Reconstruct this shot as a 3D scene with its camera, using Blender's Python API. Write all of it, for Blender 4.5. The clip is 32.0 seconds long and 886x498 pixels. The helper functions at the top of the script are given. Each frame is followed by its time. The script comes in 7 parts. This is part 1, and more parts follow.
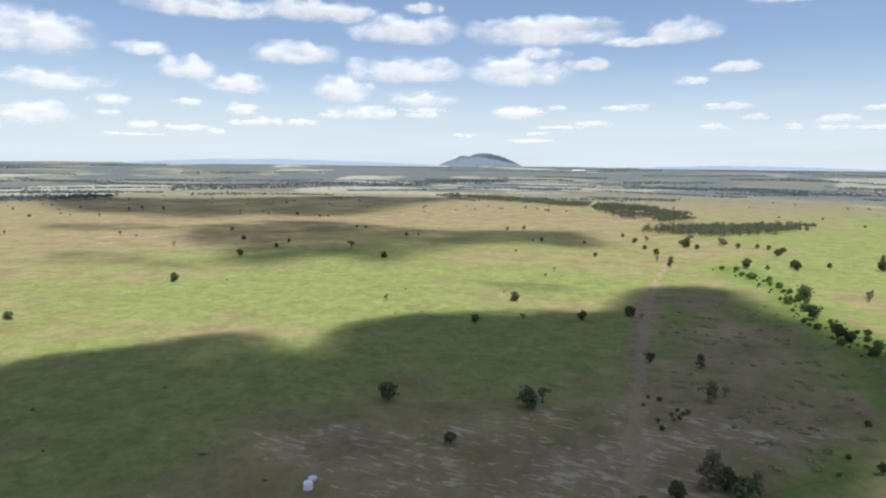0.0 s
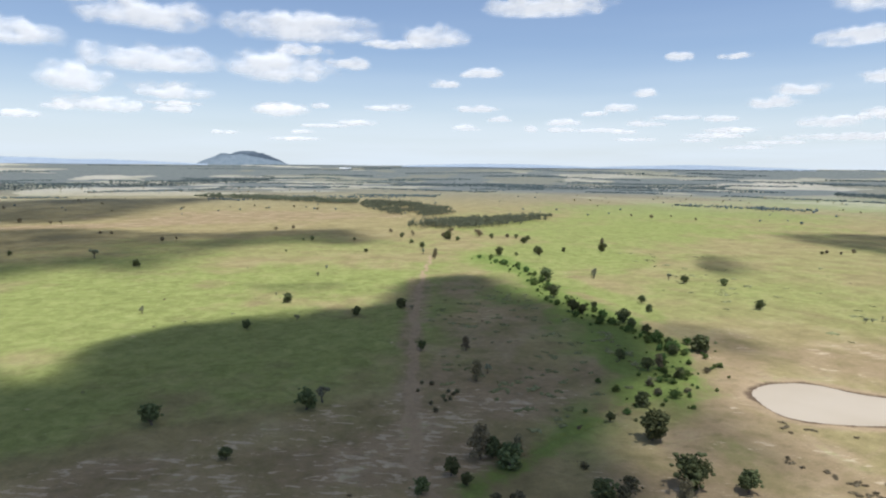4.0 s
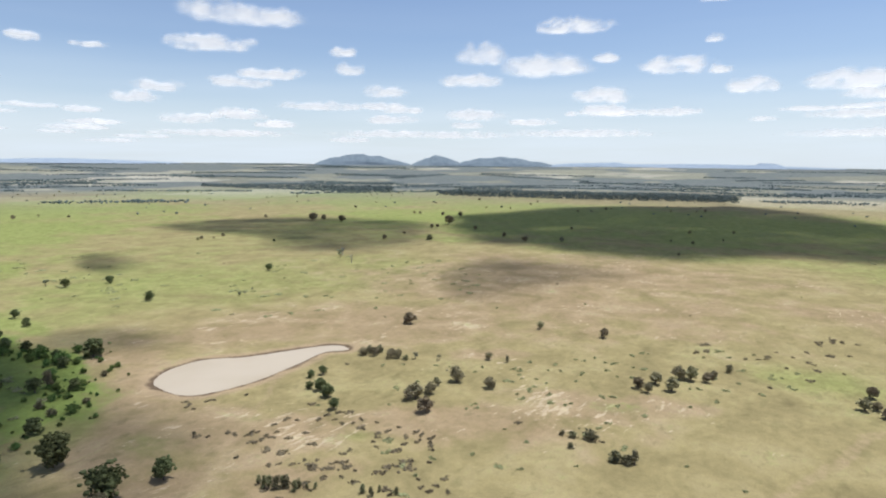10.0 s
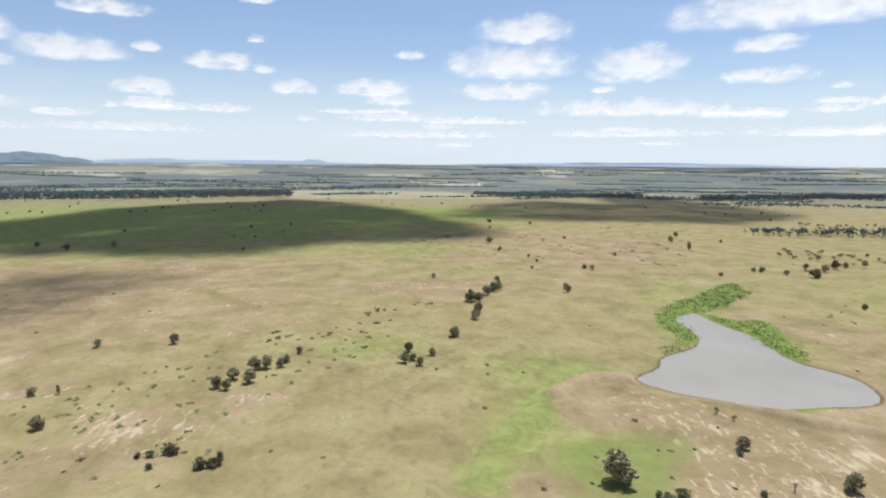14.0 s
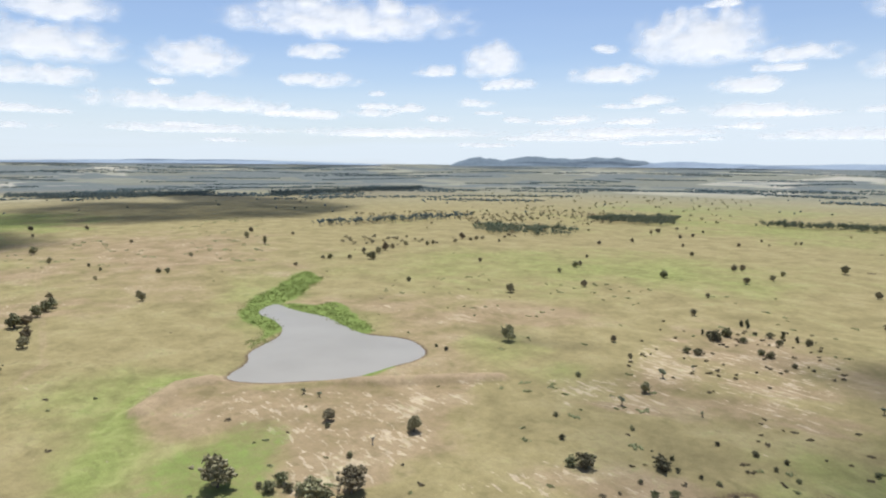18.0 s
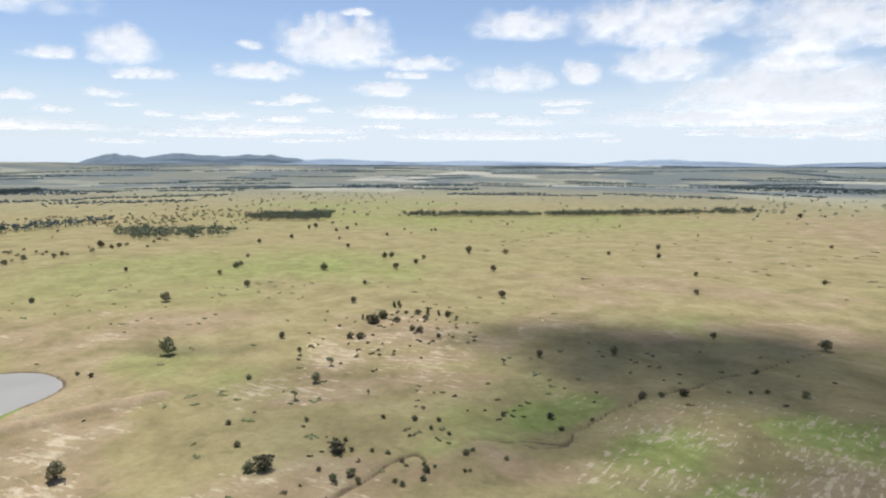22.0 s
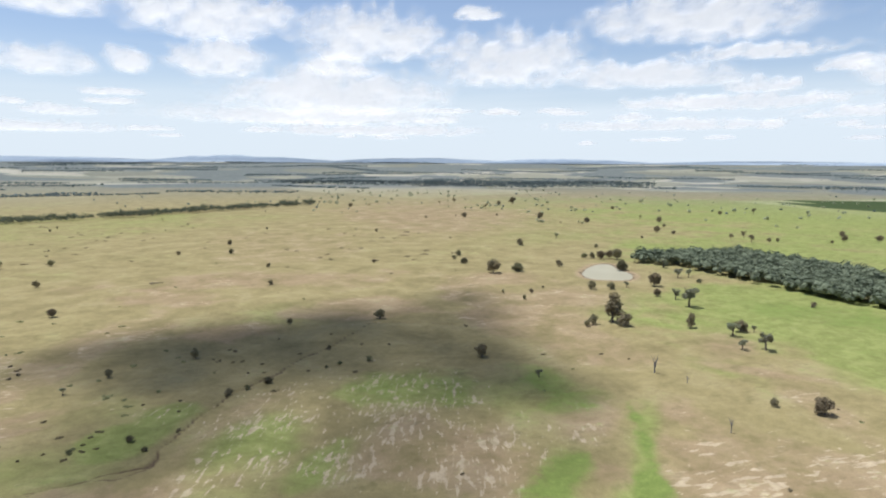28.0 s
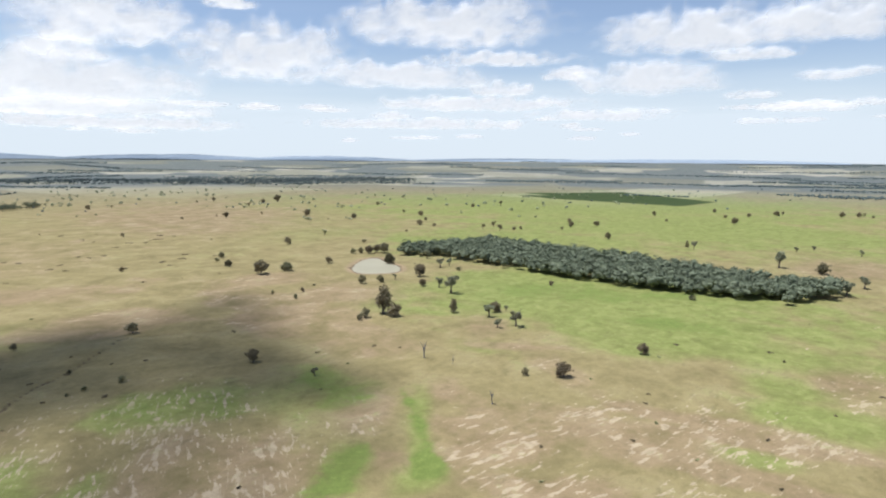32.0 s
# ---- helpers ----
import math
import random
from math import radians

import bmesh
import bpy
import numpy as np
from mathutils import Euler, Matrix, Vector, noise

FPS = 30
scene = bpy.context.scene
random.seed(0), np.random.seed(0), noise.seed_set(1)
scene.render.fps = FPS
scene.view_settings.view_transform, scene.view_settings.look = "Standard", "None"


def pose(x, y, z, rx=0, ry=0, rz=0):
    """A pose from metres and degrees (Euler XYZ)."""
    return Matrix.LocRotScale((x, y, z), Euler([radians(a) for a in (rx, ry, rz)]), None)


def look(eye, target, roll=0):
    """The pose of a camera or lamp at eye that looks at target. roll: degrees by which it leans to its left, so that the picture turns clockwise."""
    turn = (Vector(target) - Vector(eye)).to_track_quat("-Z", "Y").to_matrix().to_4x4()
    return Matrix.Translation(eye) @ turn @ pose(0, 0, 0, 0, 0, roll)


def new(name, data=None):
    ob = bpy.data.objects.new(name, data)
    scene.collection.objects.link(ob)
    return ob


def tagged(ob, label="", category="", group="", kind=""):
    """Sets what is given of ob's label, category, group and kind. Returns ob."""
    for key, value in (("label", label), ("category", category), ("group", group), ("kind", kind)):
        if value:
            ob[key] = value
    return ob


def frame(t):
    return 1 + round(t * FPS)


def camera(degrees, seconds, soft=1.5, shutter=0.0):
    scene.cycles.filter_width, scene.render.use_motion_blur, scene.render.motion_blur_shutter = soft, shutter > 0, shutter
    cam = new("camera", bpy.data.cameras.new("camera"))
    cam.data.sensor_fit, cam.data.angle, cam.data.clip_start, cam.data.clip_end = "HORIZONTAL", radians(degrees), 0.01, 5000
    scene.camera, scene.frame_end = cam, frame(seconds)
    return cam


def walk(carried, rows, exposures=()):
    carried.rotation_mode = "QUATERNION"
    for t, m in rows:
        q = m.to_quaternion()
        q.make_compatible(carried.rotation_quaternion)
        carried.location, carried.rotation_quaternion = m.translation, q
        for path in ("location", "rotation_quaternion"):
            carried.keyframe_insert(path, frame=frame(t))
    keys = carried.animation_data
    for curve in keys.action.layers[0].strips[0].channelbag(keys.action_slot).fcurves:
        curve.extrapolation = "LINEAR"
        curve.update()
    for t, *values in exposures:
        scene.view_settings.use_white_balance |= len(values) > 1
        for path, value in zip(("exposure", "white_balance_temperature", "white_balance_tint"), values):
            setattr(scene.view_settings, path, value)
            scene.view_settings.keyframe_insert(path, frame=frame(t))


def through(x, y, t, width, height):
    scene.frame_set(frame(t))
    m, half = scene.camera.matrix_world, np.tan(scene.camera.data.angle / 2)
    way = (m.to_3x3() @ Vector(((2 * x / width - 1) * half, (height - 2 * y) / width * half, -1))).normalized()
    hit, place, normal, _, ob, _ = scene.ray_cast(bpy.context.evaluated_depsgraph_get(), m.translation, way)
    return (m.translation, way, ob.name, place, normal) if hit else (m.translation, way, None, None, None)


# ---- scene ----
# ---- camera and its way: hovering 80 m over the paddocks, turning where it is ----
cam = camera(71.78, 32.0, soft=2.1)
PATH = [
    (0.0, pose(0, 0, 80, 82.15, -0.66, 16.53)),
    (0.5, pose(0, 0, 80, 82.14, -0.78, 14.11)),
    (1.0, pose(0, 0, 80, 82.18, -0.73, 10.95)),
    (1.5, pose(0, 0, 80, 82.17, -0.69, 8.09)),
    (2.0, pose(0, 0, 80, 82.18, -0.66, 7.01)),
    (2.5, pose(0, 0, 80, 82.16, -0.67, 5.75)),
    (3.0, pose(0, 0, 80, 82.18, -0.69, 1.95)),
    (3.5, pose(0, 0, 80, 82.19, -0.62, -1.86)),
    (5.5, pose(0, 0, 80, 82.16, -0.55, -13.77)),
    (6.0, pose(0, 0, 80, 82.15, -0.55, -18.31)),
    (6.5, pose(0, 0, 80, 82.16, -0.52, -23.00)),
    (7.0, pose(0, 0, 80, 82.14, -0.56, -27.60)),
    (7.5, pose(0, 0, 80, 82.13, -0.50, -32.56)),
    (8.0, pose(0, 0, 80, 82.09, -0.51, -38.41)),
    (8.5, pose(0, 0, 80, 82.09, -0.54, -43.36)),
    (9.0, pose(0, 0, 80, 82.10, -0.51, -48.22)),
    (9.5, pose(0, 0, 80, 82.11, -0.53, -52.89)),
    (10.0, pose(0, 0, 80, 82.10, -0.51, -58.84)),
    (10.5, pose(0, 0, 80, 82.13, -0.47, -64.95)),
    (11.0, pose(0, 0, 80, 82.17, -0.48, -71.12)),
    (11.5, pose(0, 0, 80, 82.16, -0.44, -75.42)),
    (12.0, pose(0, 0, 80, 82.14, -0.43, -79.99)),
    (12.5, pose(0, 0, 80, 82.12, -0.39, -84.63)),
    (13.0, pose(0, 0, 80, 82.13, -0.42, -89.68)),
    (13.5, pose(0, 0, 80, 82.09, -0.39, -94.27)),
    (15.5, pose(0, 0, 80, 82.05, -0.48, -110.83)),
    (16.0, pose(0, 0, 80, 82.03, -0.40, -116.15)),
    (16.5, pose(0, 0, 80, 82.04, -0.52, -122.34)),
    (17.0, pose(0, 0, 80, 82.06, -0.49, -127.31)),
    (17.5, pose(0, 0, 80, 82.05, -0.44, -131.78)),
    (18.0, pose(0, 0, 80, 82.07, -0.53, -136.79)),
    (18.5, pose(0, 0, 80, 82.07, -0.55, -141.35)),
    (19.0, pose(0, 0, 80, 82.08, -0.46, -146.79)),
    (19.5, pose(0, 0, 80, 82.07, -0.45, -152.17)),
    (20.0, pose(0, 0, 80, 82.07, -0.41, -157.03)),
    (20.5, pose(0, 0, 80, 82.10, -0.37, -160.89)),
    (21.0, pose(0, 0, 80, 82.07, -0.37, -163.81)),
    (21.5, pose(0, 0, 80, 82.06, -0.37, -165.41)),
    (22.0, pose(0, 0, 80, 82.04, -0.31, -168.06)),
    (22.5, pose(0, 0, 80, 82.02, -0.31, -170.69)),
    (23.0, pose(0, 0, 80, 81.98, -0.31, -173.52)),
    (23.5, pose(0, 0, 80, 81.97, -0.39, -176.44)),
    (24.0, pose(0, 0, 80, 81.93, -0.45, -180.66)),
    (24.5, pose(0, 0, 80, 81.94, -0.44, -185.64)),
    (25.0, pose(0, 0, 80, 81.94, -0.44, -190.08)),
    (25.5, pose(0, 0, 80, 81.92, -0.46, -193.11)),
    (27.5, pose(0, 0, 80, 81.87, -0.35, -203.93)),
    (28.0, pose(0, 0, 80, 81.84, -0.29, -206.95)),
    (28.5, pose(0, 0, 80, 81.82, -0.31, -208.29)),
    (29.0, pose(0, 0, 80, 81.81, -0.29, -210.31)),
    (29.5, pose(0, 0, 80, 81.78, -0.28, -210.98)),
    (30.0, pose(0, 0, 80, 81.75, -0.24, -213.31)),
    (30.5, pose(0, 0, 80, 81.69, -0.26, -217.04)),
    (31.0, pose(0, 0, 80, 81.65, -0.27, -220.29)),
    (31.5, pose(0, 0, 80, 81.64, -0.29, -223.07)),
    (32.0, pose(0, 0, 80, 81.67, -0.41, -228.51)),
]
walk(cam, PATH)

# ---- world and sun ----
SUN_AZ, SUN_EL = 135.0, 72.0
world = bpy.data.worlds.new("summer_sky")
scene.world = world
world.use_nodes = True
wt = world.node_tree
wt.nodes.clear()
w_out = wt.nodes.new("ShaderNodeOutputWorld")
w_bg = wt.nodes.new("ShaderNodeBackground")
w_sky = wt.nodes.new("ShaderNodeTexSky")
w_sky.sky_type = "NISHITA"
w_sky.sun_disc = False
w_sky.sun_elevation = radians(SUN_EL)
w_sky.sun_rotation = radians(SUN_AZ)
w_sky.air_density, w_sky.dust_density, w_sky.ozone_density = 1.0, 0.5, 2.0
w_bg.inputs["Strength"].default_value = 0.086
w_tint = wt.nodes.new("ShaderNodeMix")
w_tint.data_type, w_tint.blend_type = "RGBA", "MULTIPLY"
w_tint.inputs[0].default_value = 1.0
w_tint.inputs[7].default_value = (0.97, 1.02, 1.145, 1)
wt.links.new(w_sky.outputs[0], w_tint.inputs[6])
wt.links.new(w_tint.outputs[2], w_bg.inputs[0])
wt.links.new(w_bg.outputs[0], w_out.inputs[0])

TO_SUN = Vector((math.sin(radians(SUN_AZ)) * math.cos(radians(SUN_EL)),
                 math.cos(radians(SUN_AZ)) * math.cos(radians(SUN_EL)), math.sin(radians(SUN_EL))))
sun_data = bpy.data.lights.new("sun", "SUN")
sun_data.energy, sun_data.angle, sun_data.color = 4.05, radians(0.53), (0.955, 1.0, 1.07)
sun = new("sun", sun_data)
sun.matrix_world = look(TO_SUN * 500, (0, 0, 0))
scene.view_settings.exposure = 0.34


# ---- material helpers ----
def mat(name):
    m = bpy.data.materials.new(name)
    m.use_nodes = True
    nt = m.node_tree
    bsdf = nt.nodes["Principled BSDF"]
    bsdf.inputs["Specular IOR Level"].default_value = 0.15
    return m, nt, bsdf


def noise_node(nt, scale, detail=4.0, rough=0.55, coords=None, distort=0.0):
    n = nt.nodes.new("ShaderNodeTexNoise")
    n.inputs["Scale"].default_value = scale
    n.inputs["Detail"].default_value = detail
    n.inputs["Roughness"].default_value = rough
    n.inputs["Distortion"].default_value = distort
    if coords is not None:
        nt.links.new(coords, n.inputs["Vector"])
    return n


def ramp(nt, fac, stops):
    r = nt.nodes.new("ShaderNodeValToRGB")
    while len(r.color_ramp.elements) < len(stops):
        r.color_ramp.elements.new(0.5)
    for e, (p, c) in zip(r.color_ramp.elements, stops):
        e.position = p
        e.color = c if len(c) == 4 else (*c, 1)
    nt.links.new(fac, r.inputs[0])
    return r.outputs[0]


def mix(nt, fac, a, b):
    n = nt.nodes.new("ShaderNodeMix")
    n.data_type = "RGBA"
    for sock, v in ((n.inputs[0], fac), (n.inputs[6], a), (n.inputs[7], b)):
        if isinstance(v, (int, float)):
            sock.default_value = v
        elif isinstance(v, tuple):
            sock.default_value = (*v, 1)
        else:
            nt.links.new(v, sock)
    return n.outputs[2]


def calc(nt, op, a, b=0.0, c=None):
    n = nt.nodes.new("ShaderNodeMath")
    n.operation = op
    for i, v in enumerate((a, b) if c is None else (a, b, c)):
        if isinstance(v, (int, float)):
            n.inputs[i].default_value = v
        else:
            nt.links.new(v, n.inputs[i])
    return n.outputs[0]


def step01(nt, v, lo, hi):
    n = nt.nodes.new("ShaderNodeMapRange")
    n.interpolation_type = "SMOOTHSTEP"
    nt.links.new(v, n.inputs[0])
    n.inputs[1].default_value, n.inputs[2].default_value = lo, hi
    return n.outputs[0]


def bump(nt, bsdf, height, strength, dist):
    b = nt.nodes.new("ShaderNodeBump")
    b.inputs["Strength"].default_value, b.inputs["Distance"].default_value = strength, dist
    nt.links.new(height, b.inputs["Height"])
    nt.links.new(b.outputs[0], bsdf.inputs["Normal"])


SCRAPE_TURN = -0.17
FURROW_TURN = 1.05


def grass_material():
    m, nt, bsdf = mat("pasture_soil")
    g = nt.nodes.new("ShaderNodeNewGeometry").outputs["Position"]
    cover = nt.nodes.new("ShaderNodeAttribute")
    cover.attribute_name = "cover"
    marks = nt.nodes.new("ShaderNodeAttribute")
    marks.attribute_name = "marks"
    cs = nt.nodes.new("ShaderNodeSeparateColor")
    ms = nt.nodes.new("ShaderNodeSeparateColor")
    nt.links.new(cover.outputs["Color"], cs.inputs[0])
    nt.links.new(marks.outputs["Color"], ms.inputs[0])
    big = noise_node(nt, 0.006, 5, 0.6, g).outputs[0]
    mid = noise_node(nt, 0.045, 6, 0.62, g, 0.4).outputs[0]
    fine = noise_node(nt, 0.35, 6, 0.65, g).outputs[0]
    blotch = noise_node(nt, 0.13, 5, 0.7, g, 0.6).outputs[0]
    grit = noise_node(nt, 2.2, 3, 0.6, g).outputs[0]
    dry = ramp(nt, mid, [(0.28, (0.215, 0.187, 0.096)), (0.5, (0.258, 0.225, 0.116)), (0.72, (0.30, 0.262, 0.15))])
    green = ramp(nt, blotch, [(0.25, (0.158, 0.202, 0.06)), (0.5, (0.205, 0.252, 0.081)), (0.75, (0.255, 0.292, 0.113))])
    soil = ramp(nt, mid, [(0.3, (0.225, 0.168, 0.105)), (0.55, (0.282, 0.217, 0.142)), (0.75, (0.335, 0.268, 0.188))])
    pale = ramp(nt, fine, [(0.35, (0.37, 0.31, 0.215)), (0.65, (0.47, 0.405, 0.295))])
    # how green: patch + broad and fine variation
    gv = calc(nt, "ADD", cs.outputs[0], calc(nt, "MULTIPLY", calc(nt, "SUBTRACT", big, 0.5), 1.3))
    gv = calc(nt, "ADD", gv, calc(nt, "MULTIPLY", calc(nt, "SUBTRACT", mid, 0.5), 0.7))
    gv = calc(nt, "ADD", gv, calc(nt, "MULTIPLY", calc(nt, "SUBTRACT", fine, 0.5), 0.3))
    col = mix(nt, calc(nt, "MULTIPLY", step01(nt, gv, 0.0, 1.05), 0.88), dry, green)
    sv = calc(nt, "ADD", cs.outputs[1], calc(nt, "MULTIPLY", calc(nt, "SUBTRACT", mid, 0.5), 1.6))
    sv = calc(nt, "ADD", sv, calc(nt, "MULTIPLY", calc(nt, "SUBTRACT", fine, 0.5), 0.7))
    col = mix(nt, calc(nt, "MULTIPLY", step01(nt, sv, 0.3, 0.95), 0.8), col, soil)
    # scalds and scrapes: pale soil showing in short streaks
    fields = nt.nodes.new("ShaderNodeAttribute")
    fields.attribute_name = "haze_and_fields"
    fs = nt.nodes.new("ShaderNodeSeparateColor")
    nt.links.new(fields.outputs["Color"], fs.inputs[0])
    streaks = []
    for turn, size in ((SCRAPE_TURN, (7.0, 2.2, 1)), (FURROW_TURN, (6.5, 1.7, 1))):
        scrape = nt.nodes.new("ShaderNodeMapping")
        scrape.vector_type = "TEXTURE"
        scrape.inputs["Rotation"].default_value = (0, 0, turn)
        scrape.inputs["Scale"].default_value = size
        nt.links.new(g, scrape.inputs[0])
        streaks.append(noise_node(nt, 1.0, 4, 0.6, scrape.outputs[0], 0.5).outputs[0])
    streak = calc(nt, "ADD", streaks[0], calc(nt, "MULTIPLY", fs.outputs[2], calc(nt, "SUBTRACT", streaks[1], streaks[0])))
    pv = calc(nt, "ADD", cs.outputs[2], calc(nt, "MULTIPLY", calc(nt, "SUBTRACT", streak, 0.5), 3.2))
    pv = calc(nt, "ADD", pv, calc(nt, "MULTIPLY", calc(nt, "SUBTRACT", mid, 0.5), 1.6))
    pv = calc(nt, "ADD", pv, calc(nt, "MULTIPLY", calc(nt, "SUBTRACT", fine, 0.5), 0.5))
    col = mix(nt, calc(nt, "MULTIPLY", step01(nt, pv, 0.70, 0.90), 0.8), col, pale)
    # dry weeds and low herbs, dark flecks drawn out by grazing
    stretch = nt.nodes.new("ShaderNodeMapping")
    stretch.inputs["Scale"].default_value = (0.22, 0.4, 1)
    stretch.inputs["Rotation"].default_value = (0, 0, 0.6)
    nt.links.new(g, stretch.inputs[0])
    fleck = noise_node(nt, 1.0, 5, 0.7, stretch.outputs[0]).outputs[0]
    fv = calc(nt, "ADD", fleck, calc(nt, "MULTIPLY", calc(nt, "SUBTRACT", mid, 0.5), 0.5))
    col = mix(nt, calc(nt, "MULTIPLY", step01(nt, fv, 0.56, 0.74), 0.30), col, (0.10, 0.10, 0.045))
    drift = nt.nodes.new("ShaderNodeMapping")
    drift.inputs["Scale"].default_value = (0.10, 0.17, 1)
    drift.inputs["Rotation"].default_value = (0, 0, -0.4)
    nt.links.new(g, drift.inputs[0])
    tuss = noise_node(nt, 1.0, 3, 0.55, drift.outputs[0], 0.3).outputs[0]
    tv = calc(nt, "ADD", tuss, calc(nt, "MULTIPLY", calc(nt, "SUBTRACT", big, 0.5), 0.45))
    col = mix(nt, calc(nt, "MULTIPLY", step01(nt, tv, 0.60, 0.68), 0.26), col, (0.11, 0.105, 0.05))
    # far open country: pale fields and thin grass, colours greyed and blued for haze
    hazed_fields = ramp(nt, calc(nt, "ADD", fs.outputs[1], calc(nt, "MULTIPLY", calc(nt, "SUBTRACT", big, 0.5), 0.8)),
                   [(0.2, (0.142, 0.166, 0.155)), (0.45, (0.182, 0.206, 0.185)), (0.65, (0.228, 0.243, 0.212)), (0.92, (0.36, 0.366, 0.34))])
    col = mix(nt, fs.outputs[0], col, hazed_fields)
    # open bushland far off, its colour blued and paled for haze
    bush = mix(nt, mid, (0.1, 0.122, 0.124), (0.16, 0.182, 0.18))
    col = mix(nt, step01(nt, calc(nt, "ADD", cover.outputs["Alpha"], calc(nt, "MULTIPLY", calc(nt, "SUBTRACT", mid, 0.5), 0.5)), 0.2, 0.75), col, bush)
    # tracks, wet mud, erosion cuts, the dam wall's painted shadow line, sown crop, reeds
    col = mix(nt, step01(nt, calc(nt, "ADD", ms.outputs[0], calc(nt, "MULTIPLY", calc(nt, "SUBTRACT", fine, 0.5), 0.7)), 0.3, 0.8), col, (0.31, 0.245, 0.16))
    col = mix(nt, step01(nt, calc(nt, "ADD", ms.outputs[1], calc(nt, "MULTIPLY", calc(nt, "SUBTRACT", fine, 0.5), 0.9)), 0.35, 0.8), col, (0.115, 0.085, 0.06))
    reed = mix(nt, fine, (0.11, 0.165, 0.042), (0.20, 0.255, 0.08))
    col = mix(nt, step01(nt, calc(nt, "ADD", calc(nt, "ADD", ms.outputs[2], calc(nt, "MULTIPLY", calc(nt, "SUBTRACT", fine, 0.5), 1.0)), calc(nt, "MULTIPLY", calc(nt, "SUBTRACT", mid, 0.5), 1.3)), 0.1, 0.75), col, reed)
    crop = mix(nt, mid, (0.035, 0.06, 0.022), (0.06, 0.085, 0.035))
    col = mix(nt, step01(nt, marks.outputs["Alpha"], 0.3, 0.7), col, crop)
    tone = nt.nodes.new("ShaderNodeHueSaturation")
    nt.links.new(calc(nt, "ADD", calc(nt, "ADD", calc(nt, "MULTIPLY", grit, 0.45), calc(nt, "MULTIPLY", fine, 0.5)), calc(nt, "ADD", calc(nt, "MULTIPLY", mid, 0.5), calc(nt, "ADD", calc(nt, "MULTIPLY", blotch, 0.5), -0.01))), tone.inputs["Value"])
    earth = nt.nodes.new("ShaderNodeMix")
    earth.data_type, earth.blend_type = "RGBA", "MULTIPLY"
    earth.inputs[0].default_value = 1.0
    earth.inputs[7].default_value = (1.06, 0.962, 0.85, 1)
    nt.links.new(col, earth.inputs[6])
    nt.links.new(earth.outputs[2], tone.inputs["Color"])
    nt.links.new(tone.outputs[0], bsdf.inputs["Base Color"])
    bsdf.inputs["Roughness"].default_value = 0.95
    bsdf.inputs["Specular IOR Level"].default_value = 0.05
    bump(nt, bsdf, calc(nt, "ADD", fine, calc(nt, "MULTIPLY", grit, 0.35)), 0.22, 0.6)
    return m


def leaf_material(name, dark, light):
    m, nt, bsdf = mat(name)
    info = nt.nodes.new("ShaderNodeObjectInfo").outputs["Random"]
    geo = nt.nodes.new("ShaderNodeNewGeometry")
    isl = geo.outputs["Random Per Island"]
    n = noise_node(nt, 0.6, 3, 0.6, geo.outputs["Position"]).outputs[0]
    col = mix(nt, isl, dark, light)
    col = mix(nt, calc(nt, "MULTIPLY", step01(nt, n, 0.5, 0.8), 0.4), col, tuple(min(1, c * 1.35) for c in light))
    hs = nt.nodes.new("ShaderNodeHueSaturation")
    nt.links.new(calc(nt, "ADD", calc(nt, "MULTIPLY", info, 0.05), 0.475), hs.inputs["Hue"])
    nt.links.new(calc(nt, "ADD", calc(nt, "MULTIPLY", info, 0.5), 0.75), hs.inputs["Value"])
    nt.links.new(col, hs.inputs["Color"])
    nt.links.new(hs.outputs[0], bsdf.inputs["Base Color"])
    bsdf.inputs["Roughness"].default_value = 0.95
    bsdf.inputs["Specular IOR Level"].default_value = 0.03
    return m


def bark_material(name, a, b):
    m, nt, bsdf = mat(name)
    g = nt.nodes.new("ShaderNodeNewGeometry").outputs["Position"]
    n = noise_node(nt, 3.0, 5, 0.65, g).outputs[0]
    nt.links.new(mix(nt, n, a, b), bsdf.inputs["Base Color"])
    bsdf.inputs["Roughness"].default_value = 0.9
    bump(nt, bsdf, n, 0.6, 0.08)
    return m


def water_material(name, a, b, rough):
    m, nt, bsdf = mat(name)
    g = nt.nodes.new("ShaderNodeNewGeometry").outputs["Position"]
    n = noise_node(nt, 0.03, 4, 0.5, g).outputs[0]
    r = noise_node(nt, 1.6, 3, 0.6, g).outputs[0]
    nt.links.new(mix(nt, step01(nt, n, 0.3, 0.7), a, b), bsdf.inputs["Base Color"])
    bsdf.inputs["Roughness"].default_value = rough
    bsdf.inputs["Specular IOR Level"].default_value = 0.3
    bump(nt, bsdf, r, 0.12, 0.06)
    return m


def hill_material(name, low, high, haze_glow):
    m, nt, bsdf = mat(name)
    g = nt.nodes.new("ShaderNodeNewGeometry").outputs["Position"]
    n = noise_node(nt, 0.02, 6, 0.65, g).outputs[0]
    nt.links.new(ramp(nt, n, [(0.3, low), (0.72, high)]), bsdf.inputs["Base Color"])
    # blue distance haze put in as colour and a faint glow
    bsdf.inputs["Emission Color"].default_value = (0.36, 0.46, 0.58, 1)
    bsdf.inputs["Emission Strength"].default_value = haze_glow
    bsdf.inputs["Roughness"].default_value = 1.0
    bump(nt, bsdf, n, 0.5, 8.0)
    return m


